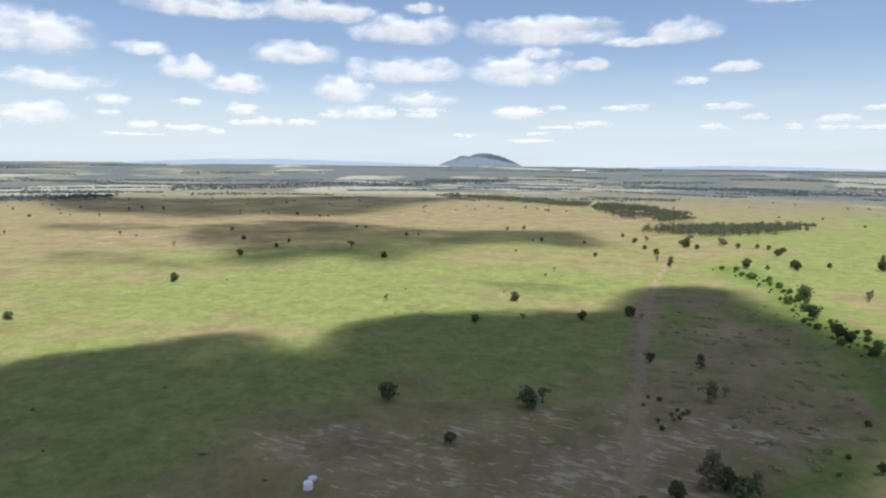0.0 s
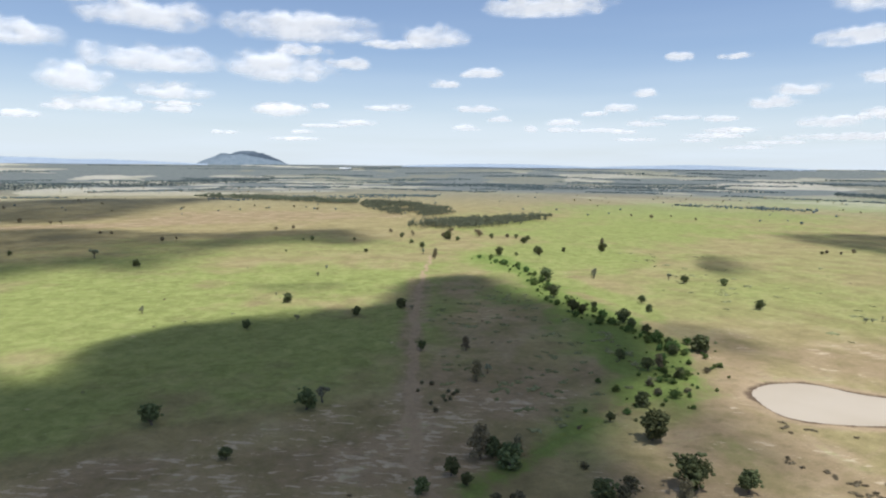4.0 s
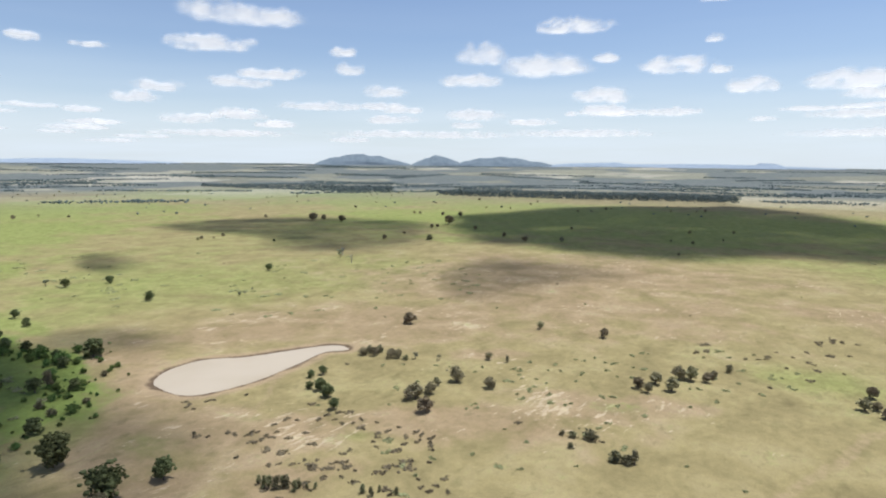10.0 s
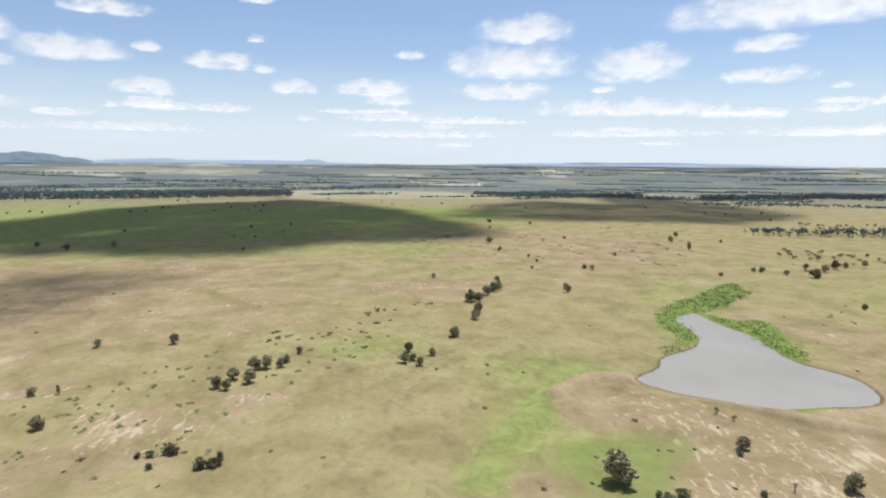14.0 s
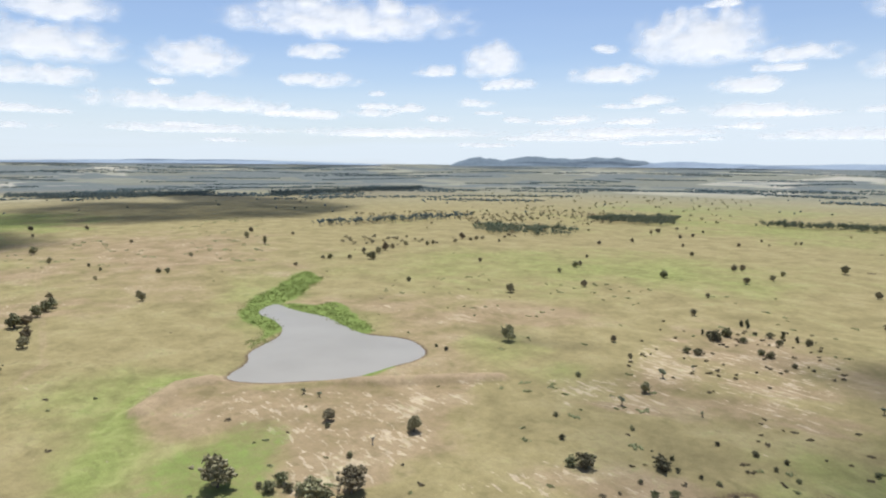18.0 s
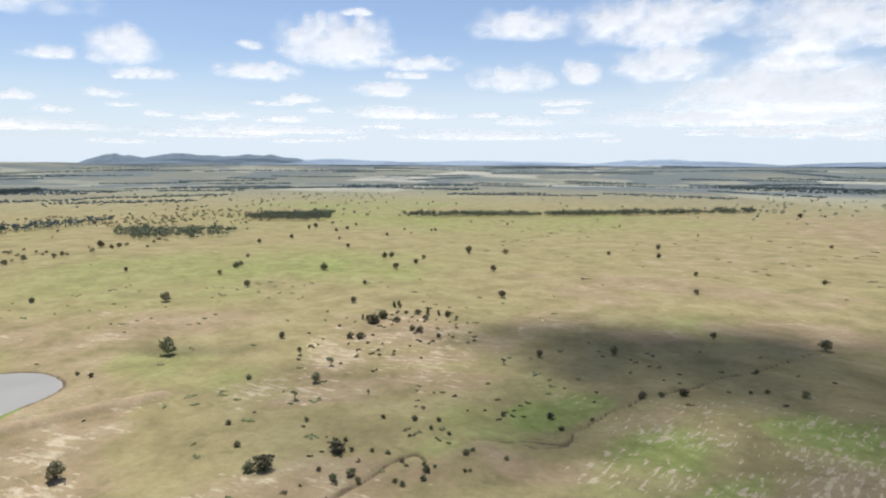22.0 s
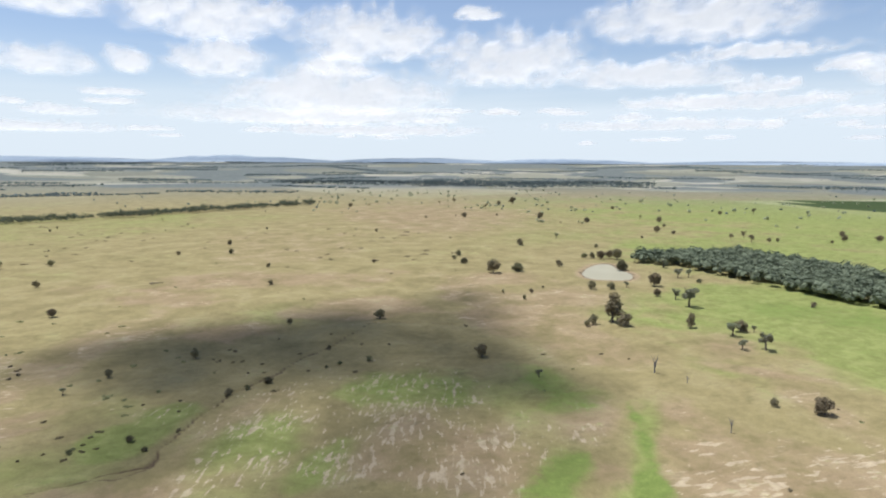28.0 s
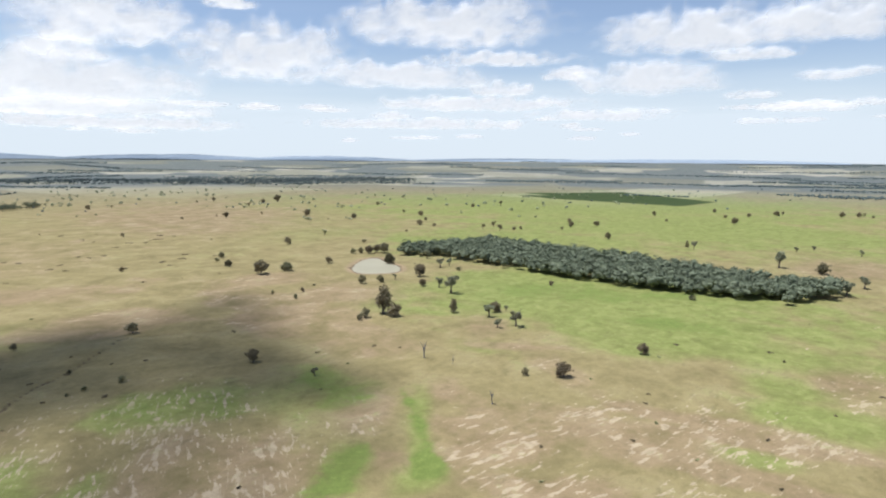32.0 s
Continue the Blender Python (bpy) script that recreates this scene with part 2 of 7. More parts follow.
def cloud_material(name, through, glow, full, uneven):
    m, nt, bsdf = mat(name)
    a = nt.nodes.new("ShaderNodeAttribute")
    a.attribute_name = "thickness"
    g = nt.nodes.new("ShaderNodeNewGeometry").outputs["Position"]
    n = noise_node(nt, 0.007, 3.5, 0.5, g, 0.4).outputs[0]
    d = calc(nt, "MULTIPLY", a.outputs["Fac"], calc(nt, "ADD", calc(nt, "MULTIPLY", n, 2 * uneven), 1.05 - uneven))
    alpha = calc(nt, "MULTIPLY", step01(nt, d, 0.0, full), 0.97)
    soft = nt.nodes.new("ShaderNodeBump")
    soft.inputs["Strength"].default_value, soft.inputs["Distance"].default_value = 0.06, 60.0
    nt.links.new(n, soft.inputs["Height"])
    dif = nt.nodes.new("ShaderNodeBsdfDiffuse")
    dif.inputs[0].default_value = (0.45, 0.45, 0.455, 1)
    thru = nt.nodes.new("ShaderNodeBsdfTranslucent")
    thru.inputs[0].default_value = (0.63, 0.6, 0.56, 1)
    lit = nt.nodes.new("ShaderNodeMixShader")
    lit.inputs[0].default_value = through
    nt.links.new(soft.outputs[0], dif.inputs["Normal"])
    nt.links.new(dif.outputs[0], lit.inputs[1])
    nt.links.new(thru.outputs[0], lit.inputs[2])
    # added glow stands in for sunlight scattered inside the cloud
    em = nt.nodes.new("ShaderNodeEmission")
    em.inputs[0].default_value = (0.96, 0.97, 1.0, 1)
    em.inputs[1].default_value = glow
    add = nt.nodes.new("ShaderNodeAddShader")
    tr = nt.nodes.new("ShaderNodeBsdfTransparent")
    mx = nt.nodes.new("ShaderNodeMixShader")
    nt.links.new(lit.outputs[0], add.inputs[0])
    nt.links.new(em.outputs[0], add.inputs[1])
    nt.links.new(alpha, mx.inputs[0])
    nt.links.new(tr.outputs[0], mx.inputs[1])
    nt.links.new(add.outputs[0], mx.inputs[2])
    nt.links.new(mx.outputs[0], nt.nodes["Material Output"].inputs[0])
    return m


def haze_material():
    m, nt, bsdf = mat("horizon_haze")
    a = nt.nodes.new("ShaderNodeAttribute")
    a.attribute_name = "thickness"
    # the haze is a see-through glow that whitens the low sky
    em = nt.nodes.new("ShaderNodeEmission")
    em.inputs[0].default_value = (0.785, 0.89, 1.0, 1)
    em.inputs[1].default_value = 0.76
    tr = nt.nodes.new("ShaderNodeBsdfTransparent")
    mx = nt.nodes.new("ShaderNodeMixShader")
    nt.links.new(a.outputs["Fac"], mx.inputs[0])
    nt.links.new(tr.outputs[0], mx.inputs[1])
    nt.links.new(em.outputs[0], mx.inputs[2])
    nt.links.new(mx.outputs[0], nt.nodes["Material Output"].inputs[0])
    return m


def plain_material(name, col, rough=0.6, metal=0.0, var=0.15):
    m, nt, bsdf = mat(name)
    g = nt.nodes.new("ShaderNodeNewGeometry").outputs["Position"]
    n = noise_node(nt, 2.5, 5, 0.6, g).outputs[0]
    nt.links.new(mix(nt, n, tuple(c * (1 - var) for c in col), tuple(min(1, c * (1 + var)) for c in col)), bsdf.inputs["Base Color"])
    bsdf.inputs["Roughness"].default_value, bsdf.inputs["Metallic"].default_value = rough, metal
    return m


M_GROUND = grass_material()
M_LEAF = leaf_material("olive_foliage", (0.168, 0.143, 0.078), (0.28, 0.236, 0.138))
M_LEAF_DEEP = leaf_material("deep_green_foliage", (0.075, 0.086, 0.036), (0.135, 0.148, 0.064))
M_LEAF_PALE = leaf_material("grey_green_foliage", (0.18, 0.185, 0.11), (0.33, 0.325, 0.21))
M_LEAF_DARK = leaf_material("dark_foliage", (0.108, 0.1, 0.052), (0.19, 0.172, 0.094))
M_LEAF_WOOD = leaf_material("wood_foliage", (0.088, 0.096, 0.06), (0.145, 0.152, 0.096))
# bluer foliage for far woods and bush, distance haze put into the colour
M_LEAF_HAZED = leaf_material("hazed_distant_foliage", (0.068, 0.088, 0.085), (0.115, 0.14, 0.13))
M_LEAF_GREEN = leaf_material("green_creek_foliage", (0.07, 0.105, 0.03), (0.135, 0.178, 0.055))
M_REED = leaf_material("green_rushes", (0.15, 0.205, 0.055), (0.26, 0.32, 0.10))
M_WEED = leaf_material("brown_herbage", (0.15, 0.13, 0.072), (0.23, 0.2, 0.112))
M_WEED_GREEN = leaf_material("green_herbage", (0.155, 0.146, 0.072), (0.235, 0.218, 0.112))
M_BARK = bark_material("grey_bark", (0.07, 0.055, 0.042), (0.18, 0.15, 0.12))
M_DEAD = bark_material("bleached_dead_wood", (0.16, 0.14, 0.12), (0.36, 0.33, 0.29))
M_HILL = hill_material("hazed_wooded_hill", (0.085, 0.11, 0.125), (0.15, 0.175, 0.185), 0.13)
# paler copy for the lower hills, with more haze in colour and glow
M_HILL_HAZED = hill_material("hazy_hill", (0.17, 0.20, 0.235), (0.23, 0.26, 0.29), 0.25)
M_CLOUD = cloud_material("cumulus", 0.28, 0.52, 1.15, 0.35)
# dimmer copy for the overhead clouds, to deepen the shade they cast
M_CLOUD_OVERHEAD = cloud_material("dim_overhead_cumulus", 0.32, 0.10, 1.2, 0.3)
M_HAZE = haze_material()
M_TANK = plain_material("white_poly_tank", (0.8, 0.8, 0.77), 0.45, 0, 0.06)
M_CONCRETE = plain_material("weathered_concrete", (0.62, 0.6, 0.55), 0.85)


# ---- land form ----
def lattice(ix, iy, seed):
    h = (ix.astype(np.int64) * 374761393 + iy.astype(np.int64) * 668265263 + seed * 1442695041) & 0x7FFFFFFF
    h = ((h ^ (h >> 13)) * 1274126177) & 0x7FFFFFFF
    return ((h ^ (h >> 16)) & 0xFFFF) / 65535.0


def value_noise(x, y, seed=0):
    ix, iy = np.floor(x), np.floor(y)
    fx, fy = x - ix, y - iy
    fx, fy = fx * fx * (3 - 2 * fx), fy * fy * (3 - 2 * fy)
    a, b = lattice(ix, iy, seed), lattice(ix + 1, iy, seed)
    c, d = lattice(ix, iy + 1, seed), lattice(ix + 1, iy + 1, seed)
    return a + (b - a) * fx + (c - a) * fy + (a - b - c + d) * fx * fy


def fbm(x, y, octaves=4, seed=0):
    s, amp, tot = 0.0, 1.0, 0.0
    for o in range(octaves):
        s = s + amp * value_noise(x * 2 ** o + 17.3 * o, y * 2 ** o - 9.1 * o, seed + o)
        tot += amp
        amp *= 0.5
    return s / tot


def smooth(v, lo, hi):
    s = np.clip((v - lo) / (hi - lo), 0, 1)
    return s * s * (3 - 2 * s)


def rounded(points, times=2):
    for _ in range(times):
        nxt = []
        for (ax, ay), (bx, by) in zip(points, points[1:] + points[:1]):
            nxt += [(ax * 0.75 + bx * 0.25, ay * 0.75 + by * 0.25), (ax * 0.25 + bx * 0.75, ay * 0.25 + by * 0.75)]
        points = nxt
    return points


def line_distance(x, y, points, closed=False):
    if np.size(x) > 20000:
        # far points need no exact distance
        xs, ys = [p[0] for p in points], [p[1] for p in points]
        near = (x > min(xs) - 80) & (x < max(xs) + 80) & (y > min(ys) - 80) & (y < max(ys) + 80)
        best = np.full(np.shape(x), 80.0)
        if near.any():
            best[near] = segment_distance(x[near], y[near], points, closed)
        return best
    return segment_distance(x, y, points, closed)


def segment_distance(x, y, points, closed=False):
    best = np.full(np.shape(x), 1e9)
    ends = points[1:] + points[:1] if closed else points[1:]
    for (ax, ay), (bx, by) in zip(points, ends):
        dx, dy = bx - ax, by - ay
        t = np.clip(((x - ax) * dx + (y - ay) * dy) / (dx * dx + dy * dy + 1e-9), 0, 1)
        best = np.minimum(best, np.hypot(x - ax - t * dx, y - ay - t * dy))
    return best


def inside(x, y, points):
    if np.size(x) > 20000:
        xs, ys = [p[0] for p in points], [p[1] for p in points]
        near = (x >= min(xs)) & (x <= max(xs)) & (y >= min(ys)) & (y <= max(ys))
        odd = np.zeros(np.shape(x), bool)
        if near.any():
            odd[near] = crossings(x[near], y[near], points)
        return odd
    return crossings(x, y, points)


def crossings(x, y, points):
    odd = np.zeros(np.shape(x), bool)
    for (ax, ay), (bx, by) in zip(points, points[1:] + points[:1]):
        cross = ((ay > y) != (by > y)) & (x < (bx - ax) * (y - ay) / (by - ay + 1e-12) + ax)
        odd ^= cross
    return odd


def signed_distance(x, y, points):
    d = line_distance(x, y, points, True)
    return np.where(inside(x, y, points), -d, d)


PONDS = {
    'cream': [(128.8, 201.0), (136.0, 207.4), (144.0, 209.9), (154.3, 209.8), (161.6, 205.4), (167.0, 197.3), (184.9, 188.1), (196.9, 181.7), (203.2, 175.4), (201.0, 167.8), (197.0, 168.7), (193.3, 173.5), (188.2, 174.6), (183.7, 173.8), (176.4, 172.6), (170.1, 172.3), (155.1, 171.3), (146.6, 172.2), (137.0, 174.3), (128.9, 178.7), (126.6, 185.2), (127.1, 193.2)],
    'grey': [(207.9, -104.2), (213.7, -109.6), (217.0, -116.6), (223.3, -123.0), (230.9, -126.3), (237.0, -136.1), (242.7, -148.6), (253, -158), (264, -162), (276, -165), (291, -165), (301, -176), (305, -186), (291, -184), (276, -184), (261, -188), (244, -184), (228, -181), (220, -180), (211.2, -183.5), (202.1, -188.6), (190.7, -187.7), (177.1, -180.1), (174.0, -168.8), (175.8, -159.0), (175.5, -150.5), (176.1, -137.7), (182.1, -129.2), (188.7, -120.9), (194.8, -112.1)],
    'pale': [(-287.1, -344.3), (-319.5, -369.2), (-338.8, -370.6), (-323.2, -345.0), (-320.8, -326.0), (-302.1, -308.5), (-289.6, -316.3), (-279.2, -325.4)],
}
SHORES = {k: rounded(p) for k, p in PONDS.items()}
LINES = {
    'track': (3.2, [(35.7, 537.1), (20.4, 416.9), (11.3, 286.9), (7.8, 217.6), (6.0, 178.4), (6.1, 156.9), (10.0, 137.4)]),
    'faint track': (3.0, [(149.6, 6.4), (176.2, -5.9), (215.5, -20.7), (246.2, -41.4), (276.6, -63.6), (448.7, -102.3), (657, -149)]),
    'bank track': (2.5, [(106.3, 134.6), (167.5, 174.7), (266.9, 217.5), (341.4, 253.0)]),
    'gully': (1.5, [(-25.3, -213.9), (-39.6, -223.1), (-56.0, -239.1), (-71.8, -251.5), (-88.7, -267.7), (-103.9, -281.1), (-122.6, -272.3), (-140.9, -261.2)]),
    'low gully': (2.0, [(55.8, -131.0), (49.7, -137.8), (45.6, -148.0), (39.7, -155.1), (36.5, -151.6)]),
    'mid gully': (1.3, [(26.1, -168.4), (12.8, -169.0), (1.3, -172.7), (-5.5, -183.2), (-14.2, -197.8), (-26.1, -213.8), (-42.0, -226.3)]),
    'cattle line': (0.8, [(32.7, -161.0), (21.2, -169.9), (7.9, -166.3), (1.4, -171.9)]),
    'pond track': (2.2, [(286.2, 54.5), (314.3, 55.4), (347.5, 56.4), (393.8, 50.0), (437.7, 31.7)]),
    'fence line': (2.0, [(880.1, -192.5), (607.0, -136.7), (450.3, -106.0), (357.0, -87.5)]),
    'stock pad': (1.5, [(405.0, 107.7), (349.1, 97.1), (308.9, 88.2), (276.7, 81.1)]),
    'hill pad': (1.5, [(189.3, -374.6), (168.7, -424.6), (147.4, -501.7), (58.1, -579.0)]),
    'west track': (3.0, [(-17.4, -429.1), (-39.9, -434.6), (-71.7, -429.8), (-123.0, -415.8)]),
    'old drain': (1.3, [(35.8, 158.8), (50.2, 168.7), (67.1, 180.3), (83.8, 191.8)]),
}
DAM_WALL = [(198.2, -70.2), (212.6, -89.3), (209.0, -104.8), (188.6, -120.9), (164.8, -141.6), (147.1, -164.2), (135.9, -176.0)]
WATER_Z = -0.3
GULLIES = ("gully", "mid gully", "low gully", "old drain", "cattle line")


def land_height(x, y):
    """Height of the ground: a flat plain, lifted far out to fit the camera's horizon, with the dams, the dam wall and
    the gullies cut in.
    """
    x, y = np.asarray(x, float), np.asarray(y, float)
    r = np.hypot(x, y)
    z = 72 * smooth(r, 2300, 4900) + (fbm(x / 60, y / 60, 3, 5) - 0.5) * 0.5
    z = z + (fbm(x / 500, y / 500, 3, 8) - 0.5) * 14 * smooth(r, 1500, 3000)
    for shore in SHORES.values():
        d = signed_distance(x, y, shore)
        bed = np.where(d < 0, WATER_Z - 0.02 + np.maximum(d * 0.09, -1.6), WATER_Z + 0.03 + d * 0.05)
        z = np.where(d < 14, bed + (z - bed) * smooth(d, 2, 14), z)
    d = line_distance(x, y, DAM_WALL)
    z = z + 2.0 * smooth(-d, -6, -1) * smooth(signed_distance(x, y, SHORES["grey"]), 1, 6)
    for name in GULLIES:
        wide, line = LINES[name]
        d = line_distance(x + 5.2 * (fbm(x / 13, y / 13, 2, 61) - 0.5), y + 5.2 * (fbm(x / 13, y / 13, 2, 62) - 0.5), line)
        z = z - (0.45 * wide) * smooth(-d, -wide * 0.8, -wide * 0.2)
    return z


def land_z(x, y):
    return float(land_height(np.array([x]), np.array([y]))[0])


GREEN_PATCHES_A = [
    (-171.0, 167.1, 68.7, 75.1, 0.8), (-82.8, 252, 65.2, 115.7, 1.0), (15.7, 325, 99.3, 62.2, 1.0), (-226, 308, 93.1, 151.6, 1.0), (-52.4, 295, 80.9, 86.3, 1.0), (-117.9, 239, 42.0, 51.4, 1.0),
    (-220, 202, 36.8, 57.1, 1.0), (-36.0, 417, 113.9, 102.4, 1.0), (-141.3, 118.2, 24.8, 48.3, 1.0), (109.6, 451, 85.6, 39.2, 1.0), (97.2, 315, 63.4, 40.8, 1.0), (109.9, 542, 92.8, 61.9, 1.0),
    (90.5, 208, 36.8, 20.0, 1.0), (98.9, 269, 48.4, 33.0, 1.0), (57.8, 181.4, 27.0, 15.3, 1.0), (84.3, 320, 63.7, 18.9, 1.0), (100.0, 156.4, 12.4, 13.1, 1.0), (-57.8, 247, 60.3, 61.7, 1.0),
    (1172, 1240, 386, 473, 1.0),
]
GREEN_PATCHES_B = [
    (497, 1061, 292, 282, 1.0), (340, 797, 181.3, 160.7, 1.0), (125.4, 146.1, 4.2, 5.8, 1.0), (402, 298, 86.0, 93.6, 0.5), (197.4, 51.2, 8.4, 12.1, 0.5), (132.8, 111.8, 5.4, 10.6, 0.5),
    (96.4, 160.6, 12.7, 11.3, 0.5), (353, 913, 346, 272, 0.5), (184.1, -52.2, 29.6, 17.3, 0.5), (155.7, -66.1, 12.9, 22.5, 0.5), (216, -75.9, 17.6, 20.1, 0.5), (157.6, -87.9, 10.2, 14.6, 0.5),
    (343, -185.9, 59.3, 40.5, 0.5), (577, 99.5, 47.8, 218, 0.5), (567, -60.3, 73.8, 74.4, 0.5), (198.2, 51.2, 8.3, 8.1, 0.5), (261, -4.8, 16.6, 25.2, 0.5), (149.5, -66.2, 17.1, 15.2, 0.5),
    (346, -211, 75.8, 26.8, 0.5),
]
GREEN_PATCHES_C = [
    (259, -201, 37.7, 21.8, 0.5), (281, -161.0, 49.6, 15.4, 0.5), (279, -382, 111.3, 97.6, 0.5), (157.6, -206, 29.3, 30.1, 0.5), (179.3, -46.7, 33.3, 13.1, 0.5), (220, -73.2, 26.1, 27.2, 0.5),
    (129.3, -63.5, 8.2, 13.7, 0.5), (26.1, -184.5, 16.5, 22.5, 0.5), (174.2, -859, 165.1, 406, 0.5), (291, -380, 102.4, 134.5, 0.5), (13.0, -217, 21.3, 25.7, 0.5), (126.2, -199.8, 20.6, 20.7, 0.5),
    (394, -1138, 309, 223, 0.5), (32.5, -160.2, 9.9, 15.1, 0.5), (-72.3, -195.4, 20.4, 18.6, 0.5), (-18.8, -143.9, 10.9, 18.4, 0.5), (-119.9, -171.5, 26.9, 18.6, 0.5), (-69.5, -318, 37.3, 49.6, 0.5),
    (-634, -882, 519, 161.2, 0.5),
]
GREEN_PATCHES_D = [
    (18.6, -176.4, 12.0, 21.6, 0.5), (202, -461, 104.6, 141.2, 0.5), (-97.0, -118.1, 15.1, 8.0, 1.0), (-123.1, -117.2, 31.7, 5.2, 1.0), (-105.5, -101.8, 11.0, 9.3, 1.0), (-137.5, -131.3, 22.1, 7.6, 1.0),
    (-297, -146.5, 76.1, 81.9, 1.0), (-345, -205, 67.6, 68.1, 1.0), (-357, -147.8, 57.9, 72.9, 1.0), (-83.7, -193.9, 21.9, 25.0, 1.0), (-130.4, -156.5, 15.5, 14.2, 1.0), (-27.7, -175.1, 21.8, 21.6, 1.0),
    (-1134, -687, 477, 490, 1.0), (-288, -117.8, 43.7, 89.2, 1.0), (-277, -75.0, 35.6, 55.1, 1.0), (-738, -240, 235, 288, 1.0), (-237, -48.0, 18.7, 28.2, 1.0), (-173.2, -41.8, 5.8, 10.8, 1.0),
    (-218, -32.4, 15.2, 34.6, 1.0),
]
GREEN_PATCHES_E = [
    (945, 36.6, 283, 263, 1.1), (969, -128.9, 201, 144.9, 1.0), (803, 109.0, 181.1, 120.4, 1.1), (854, 312, 298, 253, 1.1), (817, 504, 234, 231, 1.0), (968, 258, 333, 260, 1.1),
    (1075, 512, 295, 286, 0.8), (1090, 813, 321, 252, 0.8), (-171.0, 345, 130.2, 182.7, 1.0), (-28.7, 259, 70.2, 76.1, 1.0), (-119.1, 197.4, 49.8, 67.9, 1.0), (-320, -155.0, 79.6, 101.1, 1.1),
    (-271, -105.5, 35.9, 55.8, 1.1), (-295, -232, 48.9, 49.6, 0.9), (253, 362, 140.4, 166.2, 0.6), (445, 539, 196.7, 260, 0.5), (248, 711, 238, 174.9, 0.5), (-1035, -567, 496, 547, 1.2),
    (-331, -144.8, 104.1, 137.2, 1.2),
]
GREEN_PATCHES_F = [
    (-501, -329, 117.0, 167.6, 1.1), (-765, -277, 244, 226, 1.2), (-275, 454, 88.5, 198.3, 0.8), (258, 763, 247, 194.5, 0.9), (-120.3, 597, 125.0, 170.3, 0.6), (-205, 336, 95.6, 185.7, 1.4),
    (-147.2, 202, 68.9, 97.6, 1.2), (-87.7, 292, 91.6, 70.2, 1.2), (165.2, 554, 136.4, 86.3, 1.1),
]
GREEN_PATCHES = GREEN_PATCHES_A + GREEN_PATCHES_B + GREEN_PATCHES_C + GREEN_PATCHES_D + GREEN_PATCHES_E + GREEN_PATCHES_F
BARE_PATCHES_A = [
    (-68.0, 155.3, 21.7, 31.2, 1.0), (-27.0, 157.6, 19.4, 43.0, 1.0), (9.1, 270, 132.2, 10.7, 1.0), (16.9, 361, 84.4, 13.7, 1.0), (-315, 825, 45.0, 409, 1.0), (-219, 949, 170.1, 225, 1.0),
    (-656, 659, 70.1, 224, 1.0), (-475, 511, 50.7, 129.6, 1.0), (18.1, 227, 35.3, 13.4, 1.0), (16.8, 159.3, 22.6, 33.2, 1.0), (123.0, 194.2, 36.5, 18.0, 1.0), (78.4, 134.5, 14.9, 32.4, 1.0),
    (117.8, 136.7, 25.4, 47.5, 1.0), (133.9, 245, 18.4, 42.9, 1.0), (-17.9, 153.4, 14.4, 48.2, 1.0), (204, 225, 38.8, 87.0, 1.0), (124.3, 123.6, 13.4, 28.5, 1.0), (34.2, 208, 32.5, 25.0, 1.0),
    (109.8, 150.2, 33.5, 45.1, 1.0),
]
BARE_PATCHES_B = [
    (157.1, 89.7, 24.1, 54.9, 1.0), (197.2, 61.4, 12.6, 45.0, 1.0), (224, 115.8, 12.1, 24.4, 1.0), (254, 180.2, 67.1, 119.0, 1.0), (349, 128.8, 100.8, 141.1, 1.0), (104.7, 109.3, 14.8, 31.7, 1.0),
    (189.7, -84.4, 23.3, 22.6, 1.0), (178.9, -94.1, 21.4, 28.1, 1.0), (411, 151.5, 155.6, 207, 1.0), (390, -42.3, 53.1, 96.1, 1.0), (190.4, 59.8, 14.7, 27.8, 1.0), (199.2, -109.2, 10.6, 33.3, 1.0),
    (546, -226, 194.5, 132.3, 1.0), (208, 40.1, 11.1, 20.9, 1.0), (506, -99.8, 59.6, 57.9, 1.0), (158.0, -123.9, 19.7, 51.9, 1.0), (133.1, -104.9, 24.8, 27.8, 1.0), (193.4, -83.4, 16.6, 18.7, 1.0),
    (137.5, -47.0, 11.0, 10.7, 1.0),
]
BARE_PATCHES_C = [
    (217, -231, 20.5, 36.2, 1.0), (188.5, -245, 14.5, 58.9, 1.0), (523, -237, 145.4, 85.7, 1.0), (160.7, -151.0, 8.1, 43.3, 1.0), (127.2, -82.1, 11.8, 14.2, 1.0), (80.2, -278, 48.7, 44.4, 1.0),
    (59.4, -208, 17.1, 55.5, 1.0), (90.4, -213, 26.3, 22.7, 1.0), (53.7, -139.2, 14.3, 25.1, 1.0), (35.9, -220, 8.2, 30.6, 1.0), (-16.4, -378, 43.8, 42.8, 1.0), (137.9, -147.9, 19.7, 32.2, 1.0),
    (124.3, -111.0, 16.6, 23.9, 1.0), (262, -219, 38.6, 64.8, 1.0), (37.3, -144.1, 8.4, 18.7, 1.0), (61.4, -239, 10.2, 38.3, 1.0), (90.0, -183.5, 4.7, 24.3, 1.0), (41.8, -208, 5.5, 29.3, 1.0),
    (-88.9, -411, 40.9, 158.0, 1.0),
]
